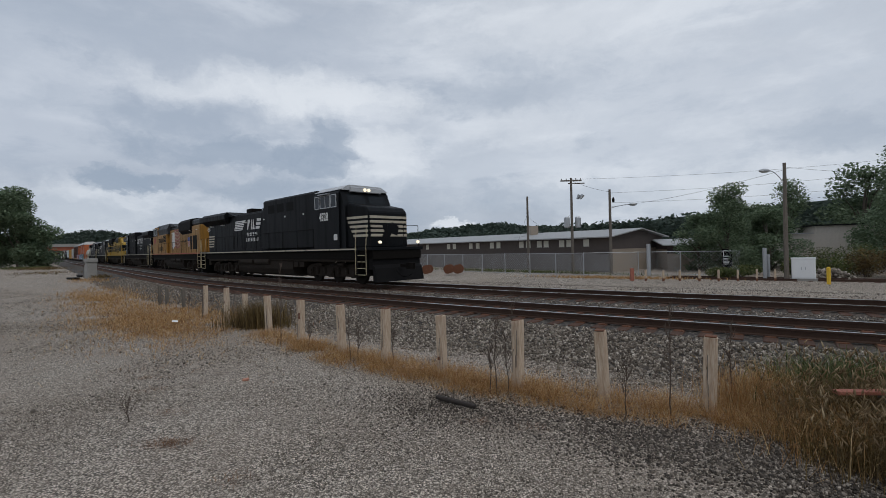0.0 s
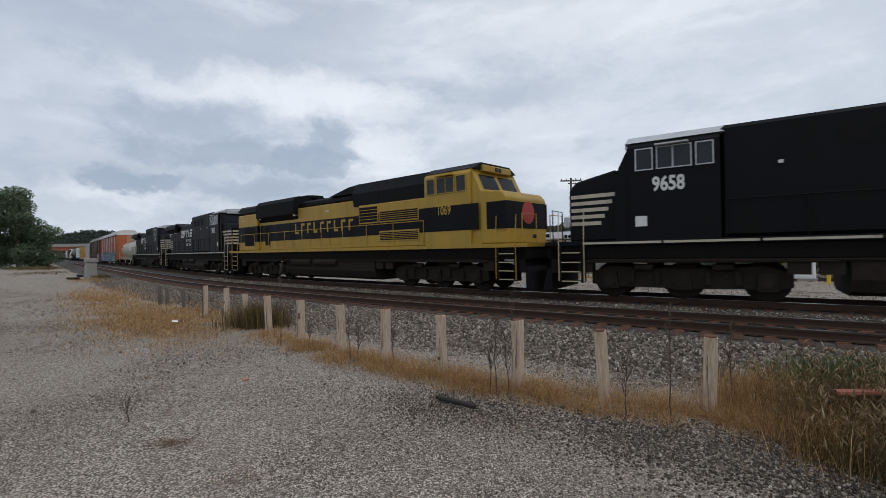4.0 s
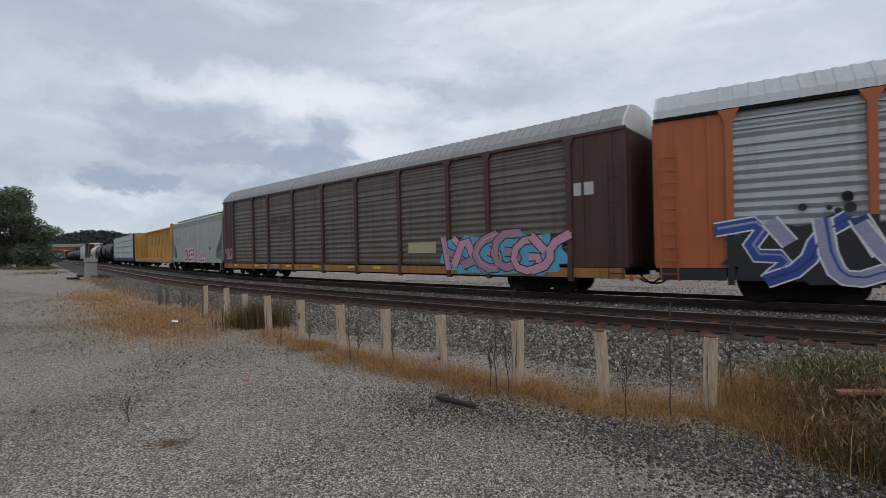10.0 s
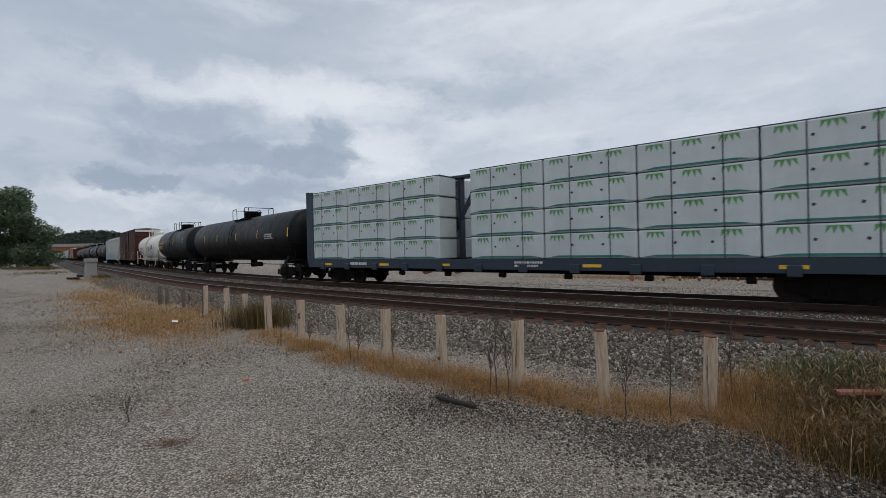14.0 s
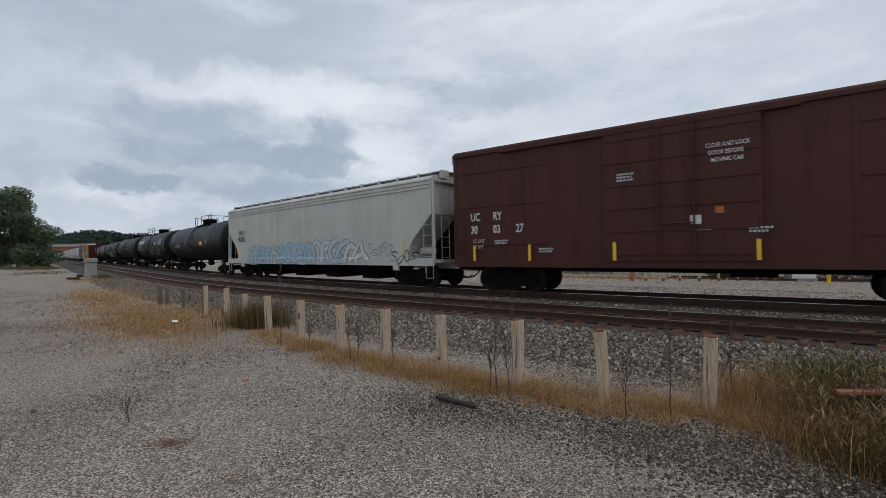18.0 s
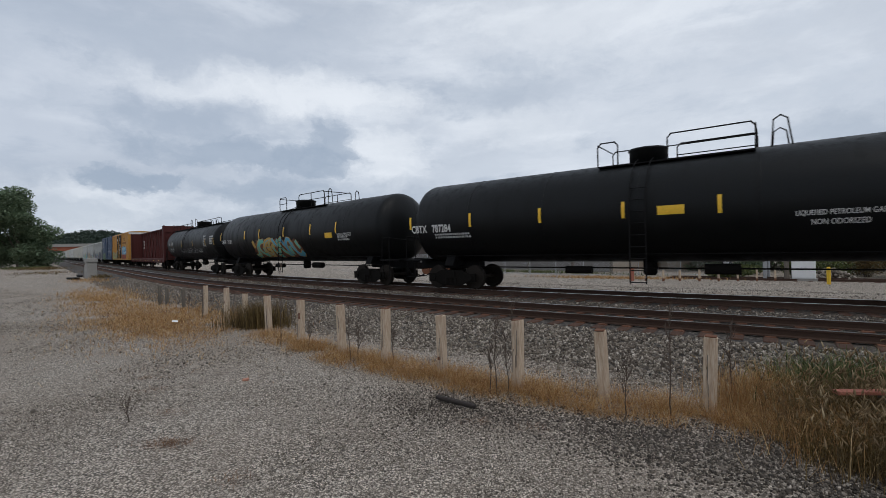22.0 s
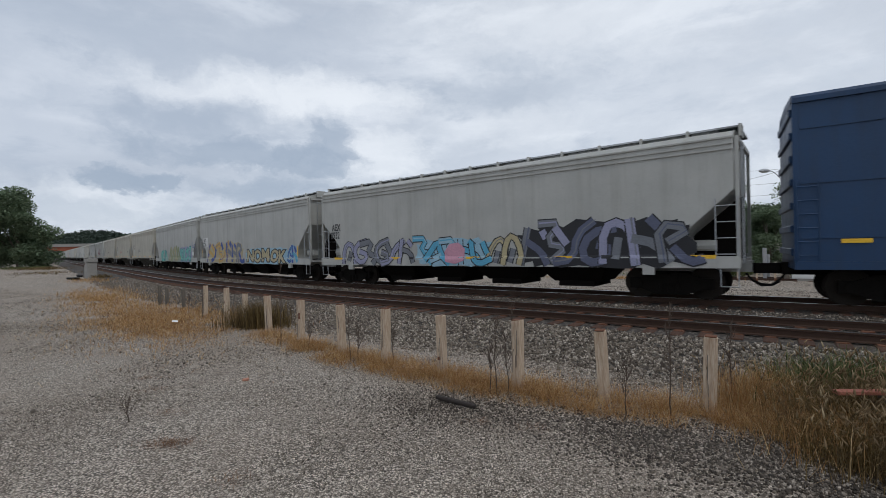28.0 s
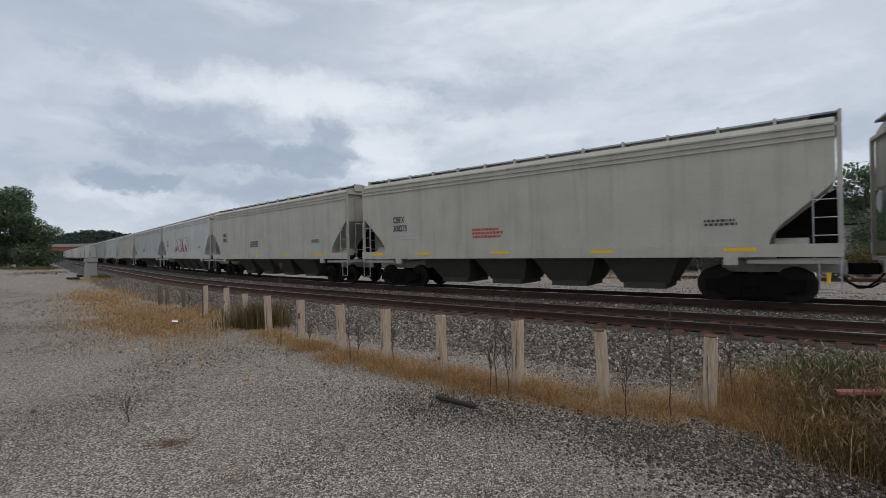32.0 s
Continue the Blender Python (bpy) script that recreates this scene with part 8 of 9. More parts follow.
couple(locomotive("black six-axle diesel locomotive with white nose stripes, headlamps lit", 23.5, 1, BLACK_PAINT, BLACK_PAINT, "black", "4528"), 13.9, 37.4, 4.9)
couple(locomotive("weathered yellow diesel locomotive with grey roof and flag decal", 23.6, -1, LOCO_YELLOW, LOCO_GREY, "yellow", "8880"), 37.4, 61.0, 4.9)
couple(locomotive("black six-axle diesel locomotive running cab backwards", 23.4, -1, BLACK_PAINT, BLACK_PAINT, "black", "9658"), 61.0, 84.4, 4.9)
couple(locomotive("yellow and black heritage diesel locomotive with dark band", 23.8, 1, HERITAGE_YELLOW, BLACK_PAINT, "heritage", "1069"), 84.4, 108.2, 4.9)
couple(locomotive("black six-axle diesel locomotive with sooty hood", 22.6, 1, BLACK_PAINT, BLACK_PAINT, "black", "9863"), 107.8, 130.4, 4.9)
couple(locomotive("black six-axle diesel locomotive coupled before a beige tank car", 22.7, 1, BLACK_PAINT, BLACK_PAINT, "black", "4371"), 130.6, 153.3, 4.9)

# beige tank car
car, wrap, end = tank_car("beige tank car with a railed top platform and yellow panel", 13.5, BEIGE_TANK, 1.27, 2.46, frame_mat=BEIGE_TANK, platform=(-1.35, 1.4), rail_h=0.95, cream=True)
bars(-5.0, 2.75, 2.3, 0.24, 1, wrap, DARK_STENCIL, car, "stencil", 3)
words("71321", -3.9, 2.32, 0.28, wrap, DARK_STENCIL, car, "car_number")
part("placard", flat([rect(-0.25, 0.6, 1.65, 1.98)], wrap), REFLECT, car)
part("data_panel", flat([rect(3.85, 4.8, 2.28, 2.76)], wrap), WHITE_PAINT, car)
part("hazard_diamond", flat([[(3.35, 1.48), (3.6, 1.22), (3.85, 1.48), (3.6, 1.74)]], wrap), WHITE_PAINT, car)
for i in range(6):
    part("name_block", joined_flat([rect(2.4 + 0.33 * i, 2.5 + 0.33 * i, 3.2, 3.5), rect(2.5 + 0.33 * i, 2.65 + 0.33 * i, 3.2, 3.28)], wrap, 0.006), SPRAY["paleblue"], car)
couple(car, 154.4, 167.9)

car, wrap, end = autorack("galvanised autorack car with orange posts and teal graffiti", 29.3, ORANGE_END, RACK_PANEL, SILVER_PAINT, SPRAY["black"], SPRAY["black"])
tag_side = side_at(-1.605)
spray(4.5, 11.6, 0.66, 2.25, ["green", "darkteal", "green"], tag_side, car, 11, "white", "black", 6)
spray(-4.2, 4.2, 0.60, 2.2, ["darkteal", "blue", "teal", "blue"], tag_side, car, 12, "white", "black", 8)
spray(-12.1, -4.5, 0.60, 2.05, ["blue", "lilac", "navy"], tag_side, car, 13, "white", "black", 8)
for i in range(24):
    u, v, r = random.uniform(-11, 11), random.uniform(2.2, 2.75), random.uniform(0.05, 0.13)
    part("paint_spot", flat([[(u + r * math.cos(k * 0.628), v + r * math.sin(k * 0.628)) for k in range(10)]], wrap, 0.014), SPRAY["black"], car)
for i in range(4):
    part("emblem_stroke", flat([[(4.4 + 0.56 * i, 3.62), (4.85 + 0.56 * i, 3.64), (4.95 + 0.56 * i, 3.85), (4.5 + 0.56 * i, 3.83)]], wrap, 0.012), ORANGE_END, car)
part("emblem_underline", flat([[(4.25, 3.48), (6.6, 3.56), (6.6, 3.60), (4.25, 3.54)]], wrap, 0.012), DARK_STENCIL, car)
reflectors(car, [-11.0, -6.0, -3.2, 2.5, 5.4, 10.2], 0.72, side_at(-1.585), False, 0.55)
couple(car, 168.3, 197.6, 4.0)

car, wrap, end = autorack("brown sooty autorack car with pink graffiti near one end", 28.7, BROWN_END, RACK_PANEL_BROWN, SOOTY_ROOF, RACK_SILL)
spray(6.6, 11.6, 0.70, 2.0, ["pink", "mauve", "pink"], side_at(-1.60), car, 21, "black", "sky", 5)
part("patch", flat([rect(4.5, 6.1, 1.45, 1.9)], wrap, 0.012), SPRAY["sand"], car)
part("stencil_panel", flat([rect(12.05, 12.7, 3.2, 3.6)], side_at(-1.53), 0.008), DULL_WHITE, car)
for i in range(5):
    part("emblem_bar", flat([[(-7.2 + 0.03 * i, 3.32 + 0.085 * i), (-6.5, 3.32 + 0.085 * i), (-6.45, 3.37 + 0.085 * i), (-7.18 + 0.03 * i, 3.37 + 0.085 * i)]], wrap, 0.012), DARK_STENCIL, car)
for i in range(2):
    part("emblem_stroke", flat([[(-6.15 + 0.4 * i, 3.32), (-5.85 + 0.4 * i, 3.32), (-5.78 + 0.4 * i, 3.75), (-6.08 + 0.4 * i, 3.75)]], wrap, 0.013), DARK_STENCIL, car)
bars(-6.2, 2.75, 1.25, 0.42, 2, wrap, DARK_STENCIL, car, "stencil", 4)
words("973379", -6.95, 0.70, 0.22, side_at(-1.587), WHITE_PAINT, car, "car_number", 0.02)
words("TTGX", -8.2, 0.70, 0.22, side_at(-1.587), WHITE_PAINT, car, "reporting_mark", 0.02)
spray(-13.4, -12.4, 1.2, 1.9, ["maroon"], side_at(-1.56), car, 22, "white", None, 2)
reflectors(car, [-11.9, -9.0, -5.2, -2.4, 0.6, 2.5, 7.0, 11.2], 0.78, side_at(-1.586), False, 0.5)
couple(car, 197.6, 226.4, 4.0)

car, wrap, end = hopper_car("grey-green covered hopper car with maroon and white graffiti", 17.0, HOPPER_GREEN, 3, 4.84)
words("616", -6.1, 2.5, 0.24, wrap, DARK_STENCIL, car, "car_number", 0.02)
words("ATGX", -6.2, 2.92, 0.28, wrap, DARK_STENCIL, car, "reporting_mark", 0.02)
bars(-6.0, 2.2, 0.8, 0.2, 2, wrap, DULL_WHITE, car, "stencil", 8)
word_tag("CREEP", -3.2, 0.2, 0.97, 2.15, "maroon", "white", wrap, car, 31, "pink")
word_tag("DOLL", 0.9, 3.35, 0.97, 1.8, "maroon", "white", wrap, car, 32, "pink")
part("placard", flat([rect(4.5, 4.95, 1.9, 2.1)], wrap), DARK_STENCIL, car)
reflectors(car, [-6.4, -2.2, 2.0, 6.0], 1.02, side_at(-1.605), False, 0.5)
couple(car, 226.4, 243.4, 2.55)

car, wrap, end = centerbeam("empty yellow centerbeam lumber car with rusty braces", 24.9, BEAM_YELLOW, BEAM_YELLOW, 1.5)
reflectors(car, [-10.0, -6.0, -2.6, 3.4, 8.5], 0.95, side_at(-1.465), False, 0.6)
couple(car, 243.4, 268.3, 2.95)

car, wrap, end = centerbeam("dark blue centerbeam car carrying wrapped lumber", 24.7, BEAM_BLUE, BEAM_BLUE, 2.4)
couple(car, 268.3, 293.0, 2.95)


def load_lumber(car, end):
    """Bundles of white-wrapped lumber, four tiers in two groups with a gap between."""
    tiers = [(1.21, 2.04), (2.07, 2.90), (2.93, 3.75), (3.78, 4.60)]
    for a, b in ((-11.35, -2.8), (-1.3, 10.9)):
        n = 3 if b < 0 else 4
        w = (b - a) / n
        for t, (z0, z1) in enumerate(tiers):
            for i in range(n):
                x0, x1 = a + i * w + 0.02, a + (i + 1) * w - 0.02
                bm = bmesh.new()
                box(bm, x0, x1, -1.43, -0.24, z0, z1)
                bevelled(bm, 0.035)
                bundle = part("lumber_bundle", bm, WRAP, car, "lumber bundle in white printed wrap")
                for j in range(3):
                    u = x0 + w * (0.16 + 0.31 * j) + random.uniform(-0.05, 0.05)
                    leaves = []
                    for q in (-0.17, -0.07, 0.05, 0.16):
                        leaves.append([(u + q - 0.05, z1 - 0.06), (u + q + 0.07, z1 - 0.06), (u + q * 1.5 + 0.02, z1 - 0.24 - 0.05 * (1 - abs(q) * 5))])
                    part("leaf_print", flat(leaves, side_at(-1.43), 0.005), GREEN_PRINT, bundle)
                    if j < 2:
                        v = u + w * 0.16
                        mark = [(v, z0 + 0.42), (v + 0.07, z0 + 0.40), (v + 0.10, z0 + 0.46), (v + 0.03, z0 + 0.49)]
                        part("mark_print", flat([mark], side_at(-1.43), 0.005), DARK_STENCIL, bundle)
                part("edge_print", flat([[(x0 + 0.1, z0 + 0.04), (x1 - 0.1, z0 + 0.04), (x1 - 0.5, z0 + 0.10), (x0 + 0.5, z0 + 0.10)]], side_at(-1.43), 0.005), TEAL_PRINT, bundle)
                strap = [rect(x0 + w * f, x0 + w * f + 0.03, z0, z1) for f in (0.3, 0.72)]
                part("strap", flat(strap, side_at(-1.43), 0.008), STRAP, bundle)
            lath = boxed(a, b, -1.40, -0.26, z1, z1 + 0.03)
            part("spacer", lath, STRAP, car)
            far = boxed(a, b, 0.24, 1.43, z0, z1, bevel=0.03)
            part("lumber_bundle", far, WRAP, car)


load_lumber(car, end)
bars(-8.3, 0.88, 1.2, 0.2, 1, side_at(-1.465), WHITE_PAINT, car, "stencil", 9)
bars(0.6, 0.88, 1.1, 0.24, 2, side_at(-1.465), WHITE_PAINT, car, "stencil", 10)
reflectors(car, [-10.0, -6.0, -2.6, 3.4, 8.5], 0.92, side_at(-1.465), False, 0.6)

# black tank cars before the white one
car, wrap, end = tank_car("black tank car with grimy flanks behind the lumber car", 20.5, BLACK_TANK, 1.52, 2.62)
reflectors(car, [-6, -3, 0.8, 4.5, end - 0.55], 2.5, wrap, True, 0.5)
bars(5.6, 2.4, 1.2, 0.35, 3, wrap, DULL_WHITE, car, "stencil", 14)
couple(car, 293.2, 314.2)
car, wrap, end = tank_car("glossy blue-black tank car with amber stencilled number", 15.4, NAVY_TANK, 1.55, 2.62)
words("664180", -4.45, 2.70, 0.36, wrap, AMBER_STENCIL, car, "car_number", 0.02)
words("UTLX", -5.85, 2.70, 0.36, wrap, AMBER_STENCIL, car, "reporting_mark", 0.02)
bars(-5.7, 2.2, 2.1, 0.35, 3, wrap, AMBER_STENCIL, car, "stencil", 16)
reflectors(car, [-end + 0.5, -2.6, 1.1, 4.9], 2.6, wrap, True, 0.5)
couple(car, 314.2, 329.7)

car, wrap, end = tank_car("white tank car with rust stains below its top hatch", 14.4, WHITE_TANK, 1.42, 2.62, frame_mat=WHITE_TANK, platform=(-1.1, 1.3), rail_h=0.75, cream=True)
words("110918", -3.55, 2.28, 0.28, wrap, DARK_STENCIL, car, "car_number", 0.02)
words("TILX", -4.5, 2.28, 0.28, wrap, DARK_STENCIL, car, "reporting_mark", 0.02)
bars(-5.4, 1.9, 2.0, 0.26, 2, wrap, DARK_STENCIL, car, "stencil", 18)
part("placard", flat([rect(1.35, 2.15, 2.3, 2.6)], wrap), REFLECT, car)
bars(1.0, 2.1, 1.0, 0.55, 5, wrap, DARK_STENCIL, car, "stencil", 19)
bars(2.4, 2.2, 0.9, 0.3, 3, wrap, DARK_STENCIL, car, "stencil", 20)
part("data_panel", flat([rect(3.3, 4.2, 2.3, 2.8)], wrap), SPRAY["grey"], car)
part("rust_stain", flat([[(-0.5, 3.3), (-0.1, 2.6), (0.0, 1.9), (0.3, 2.5), (0.35, 3.0), (0.7, 3.6), (0.2, 3.85), (-0.4, 3.8)]], wrap, 0.004), SPRAY["sand"], car, "rust stain running down from the hatch")
reflectors(car, [-end + 0.3, -2.2, -1.0, 2.2, 5.4], 2.75, wrap, True, 0.5)
couple(car, 329.7, 344.1)

car, wrap, end = boxcar("reddish-brown high boxcar with white stencils and end band", 16.8, BOX_BROWN, 5.34, 8, 4.0, WHITE_PAINT, 0.014, (1.75, 3.14, 4.4))
for text, u in (("30", -6.9), ("03", -5.95), ("27", -5.05)):
    words(text, u, 2.15, 0.30, side_at(-1.525), WHITE_PAINT, car, "car_number", 0.02)
words("UC", -6.9, 2.62, 0.30, side_at(-1.525), WHITE_PAINT, car, "reporting_mark", 0.02)
words("RY", -5.95, 2.62, 0.30, side_at(-1.525), WHITE_PAINT, car, "reporting_mark", 0.02)
words("LD LMT", -6.8, 1.8, 0.15, side_at(-1.56), DULL_WHITE, car, "stencil")
words("LT WT", -6.8, 1.58, 0.15, side_at(-1.56), DULL_WHITE, car, "stencil")
for i, (x, z, n) in enumerate(((-5.9, 1.72, 2), (-4.2, 1.4, 2), (-1.6, 3.5, 3), (0.4, 1.95, 1), (1.7, 1.85, 2), (5.4, 1.7, 4))):
    bars(x, z, 0.55, 0.09 * n, n, side_at(-1.60 if abs(x) < 2.1 else -1.525), DULL_WHITE, car, "stencil", 230 + i)
for i, line in enumerate(("CLOSE AND LOCK", "DOOR BEFORE", "MOVING CAR")):
    words(line, 0.75 + 0.06 * i, 4.2 - 0.2 * i, 0.12, side_at(-1.625), WHITE_PAINT, car, "stencil", 0.005)
part("placard", flat([rect(0.35, 0.62, 2.15, 2.4)], side_at(-1.625)), WHITE_PAINT, car)
part("placard", flat([rect(0.95, 1.15, 2.42, 2.6)], side_at(-1.625)), ORANGE_END, car)
reflectors(car, [-6.7, -4.5, -1.7, 1.9, 5.2], 1.15, side_at(-1.627), True, 0.55)
couple(car, 344.1, 360.9)

car, wrap, end = hopper_car("off-white covered hopper car with pale blue graffiti along the sill", 21.0, HOPPER_WHITE, 4, 4.84)
words("462435", -8.15, 2.35, 0.36, wrap, DARK_STENCIL, car, "car_number", 0.02)
part("mark_patch", flat([rect(-8.1, -7.0, 2.76, 3.08)], wrap, 0.004), SPRAY["sand"], car, "faded tan patch behind the mark")
words("PINX", -8.0, 2.80, 0.28, wrap, DARK_STENCIL, car, "reporting_mark", 0.02)
spray(-6.5, -2.85, 0.98, 2.05, ["haze", "paleblue", "haze"], wrap, car, 41, "greyblue", None, 5)
spray(-2.7, 1.0, 0.98, 2.05, ["paleblue", "haze"], wrap, car, 42, "greyblue", "haze", 5)
spray(1.1, 5.4, 0.98, 2.1, ["pale", "haze", "pale"], wrap, car, 43, "greyblue", None, 5)
scrawl(5.6, 7.2, 1.4, 1.95, "greyblue", wrap, car, 44, 5)
scrawl(7.2, 8.8, 1.05, 1.6, "black", wrap, car, 40, 4, 0.06)
reflectors(car, [-8.2, -6.4, -3.2, 0.0, 4.4, 8.0], 1.4, wrap, True, 0.6)
couple(car, 360.8, 381.8, 2.55)

# run of black tank cars
car, wrap, end = tank_car("long black tank car with small white graffiti on its flank", 19.7, BLACK_TANK, 1.56, 2.62, platform=(-1.3, 2.9), rail_h=0.62, loop=True)
words("283307", -5.0, 2.25, 0.26, wrap, DULL_WHITE, car, "car_number", 0.02)
words("GATX", -6.0, 2.25, 0.26, wrap, DULL_WHITE, car, "reporting_mark", 0.02)
part("placard", flat([rect(2.7, 3.45, 2.32, 2.62)], wrap), REFLECT, car)
scrawl(-3.3, -2.3, 1.85, 2.3, "lilac", wrap, car, 45, 4)
scrawl(-1.9, -0.4, 1.8, 2.25, "lilac", wrap, car, 46, 5)
reflectors(car, [-end + 0.25, -4.8, -2.1, 0.4, 2.4, 4.6], 2.35, wrap, True, 0.5)
couple(car, 381.8, 401.5)
car, wrap, end = tank_car("long black tank car with large white block lettering", 20.0, BLACK_TANK, 1.58, 2.64, platform=(-5.2, 0.8))
for i in range(6):
    u = -7.6 + i * 0.62
    big = [rect(u, u + 0.46, 2.98, 3.40)]
    part("name_block", flat(big, wrap), WHITE_PAINT, car)
words("31786", -6.5, 2.50, 0.32, wrap, DULL_WHITE, car, "car_number", 0.02)
words("PROX", -7.65, 2.50, 0.32, wrap, DULL_WHITE, car, "reporting_mark", 0.02)
bars(-7.6, 2.1, 2.2, 0.25, 2, wrap, DULL_WHITE, car, "stencil", 27)
part("data_panel", flat([rect(5.2, 6.9, 2.7, 3.35)], wrap), SPRAY["grey"], car)
part("placard", flat([rect(3.1, 3.9, 2.75, 3.05)], wrap), REFLECT, car)
scrawl(-0.45, 1.6, 1.68, 2.28, "white", wrap, car, 47, 7)
scrawl(2.75, 4.5, 1.5, 2.05, "white", wrap, car, 48, 7)
words("LIQUEFIED PETROLEUM GAS", 4.65, 2.1, 0.13, wrap, DULL_WHITE, car, "warning", 0.01)
words("NOT ODORIZED", 4.95, 1.93, 0.13, wrap, DULL_WHITE, car, "warning", 0.01)
reflectors(car, [-end + 0.25, -4.4, -0.45, 2.25, 4.8, 7.9], 2.1, wrap, True, 0.45)
couple(car, 401.5, 421.5)
car, wrap, end = tank_car("long black tank car with white gas warning lettering", 19.9, BLACK_TANK, 1.62, 2.68, platform=(-1.35, 2.9), loop=True)
words("787284", -7.7, 2.28, 0.30, wrap, WHITE_PAINT, car, "car_number", 0.03)
words("CBTX", -8.75, 2.28, 0.30, wrap, WHITE_PAINT, car, "reporting_mark", 0.03)
bars(-7.6, 2.0, 1.8, 0.22, 2, wrap, DULL_WHITE, car, "stencil", 29)
part("placard", flat([rect(0.55, 1.25, 2.46, 2.72)], wrap), REFLECT, car)
words("LIQUEFIED PETROLEUM GAS", 3.7, 2.25, 0.13, wrap, WHITE_PAINT, car, "warning", 0.01)
words("NON ODORIZED", 4.0, 2.02, 0.14, wrap, WHITE_PAINT, car, "warning", 0.01)
reflectors(car, [-end + 0.2, -5.9, -3.1, -0.4, 2.1, 5.6], 2.42, wrap, True, 0.5)
couple(car, 421.5, 441.4)
car, wrap, end = tank_car("black tank car with yellow and blue flame graffiti", 20.2, BLACK_TANK, 1.60, 2.66, platform=(-1.55, 3.4), loop=True)
words("215581", -7.8, 2.28, 0.26, wrap, WHITE_PAINT, car, "car_number", 0.02)
words("GATX", -8.75, 2.28, 0.26, wrap, WHITE_PAINT, car, "reporting_mark", 0.02)
spray(-3.9, 1.7, 1.35, 2.35, ["aqua", "gold", "aqua", "sky"], wrap, car, 51, "gold", "rusty", 7)
words("NON-ODORIZED", 5.6, 2.35, 0.15, wrap, WHITE_PAINT, car, "warning", 0.01)
bars(5.6, 2.1, 1.0, 0.25, 2, wrap, DULL_WHITE, car, "stencil", 31)
part("placard", flat([rect(4.5, 5.15, 2.28, 2.55)], wrap), REFLECT, car)
reflectors(car, [-end + 0.25, -5.0, -2.9, 0.2, 3.1, 5.5], 2.5, wrap, True, 0.55)
couple(car, 441.4, 461.6)
car, wrap, end = tank_car("black tank car with a walkway rail along its whole top", 19.4, BLACK_TANK, 1.50, 2.60, True)
words("58657", -6.2, 2.5, 0.30, wrap, DULL_WHITE, car, "car_number", 0.02)
words("IARX", -7.35, 2.5, 0.30, wrap, DULL_WHITE, car, "reporting_mark", 0.01)
scrawl(-7.4, -5.4, 1.9, 2.2, "white", wrap, car, 52, 6)
for x0, x1, n in ((-2.9, -1.0, 7), (-0.6, 1.5, 8), (1.9, 3.1, 5), (3.5, 4.5, 5)):
    scrawl(x0, x1, 1.75, 2.08, "white", wrap, car, 53 + n, n, 0.026)
for i, line in enumerate(("LIQUEFIED", "PETROLEUM", "GAS", "NON-", "ODORIZED")):
    words(line, 5.4, 2.95 - 0.2 * i, 0.15, wrap, WHITE_PAINT, car, "warning", 0.01)
bars(7.2, 2.3, 0.9, 0.7, 4, wrap, DULL_WHITE, car, "stencil", 33)
reflectors(car, [-6, -2, 2, 6, end - 0.5], 2.3, wrap, True, 0.5)
couple(car, 461.6, 481.0)

car, wrap, end = centerbeam("empty rust-red centerbeam lumber car with open braces", 24.5, BEAM_RED, BEAM_RED, 1.6)
reflectors(car, [-9.5, -6.4, -3.4, 0.2, 2.2, 6.0, 8.6], 0.93, side_at(-1.465), False, 0.6)
bars(-10.3, 2.4, 1.2, 1.2, 6, side_at(-0.10), WHITE_PAINT, car, "stencil", 36)
couple(car, 481.0, 505.5, 2.95)

car, wrap, end = boxcar("yellow boxcar with black doors, blue graffiti and a white end band", 21.0, BOX_YELLOW, 5.22, 16, 5.0, WHITE_PAINT, 0.05, (4.4,))
part("door_paint", flat([rect(-2.48, -0.04, 1.15, 4.88), rect(0.04, 2.48, 1.15, 4.88)], side_at(-1.626), 0.004), BLACK_STEEL, car, "black painted double doors")
for i, (x, z, n) in enumerate(((-2.2, 3.9, 3), (-2.2, 3.5, 2), (0.5, 3.9, 4), (0.6, 3.1, 2))):
    bars(x, z, 1.4, 0.14 * n, n, side_at(-1.632), DULL_WHITE, car, "stencil", 370 + i)
for i, (x, z, w, h) in enumerate(((-2.1, 1.6, 0.5, 0.9), (-1.4, 2.3, 0.9, 0.5), (0.4, 1.9, 0.5, 1.1), (1.2, 2.4, 1.0, 0.7), (-0.9, 1.5, 0.4, 0.5))):
    scrawl(x, x + w, z, z + h, "white", side_at(-1.632), car, 380 + i, 2, 0.09)
spray(2.6, 7.3, 1.75, 2.95, ["sky", "paleblue"], side_at(-1.56), car, 62, "white", "blue", 6)
spray(2.6, 7.0, 1.05, 1.7, ["maroon", "orange"], side_at(-1.56), car, 64, "maroon", None, 6)
spray(-9.4, -2.9, 1.05, 2.1, ["sand", "lime", "sand"], side_at(-1.56), car, 65, "grey", None, 8)
for i in range(14):
    part("name_block", flat([rect(3.0 + 0.36 * i, 3.22 + 0.36 * i, 3.42, 3.66)], side_at(-1.56), 0.006), RUST, car)
for k in range(4):
    part("emblem_stroke", flat([[(4.6 + 0.45 * k, 3.85), (4.75 + 0.45 * k, 3.85), (4.85 + 0.45 * k, 4.3), (4.7 + 0.45 * k, 4.3)]], side_at(-1.56), 0.006), RUST, car)
reflectors(car, [-9.3, 5.0, 9.2], 1.2, side_at(-1.575), False, 0.5)
couple(car, 505.9, 526.9)

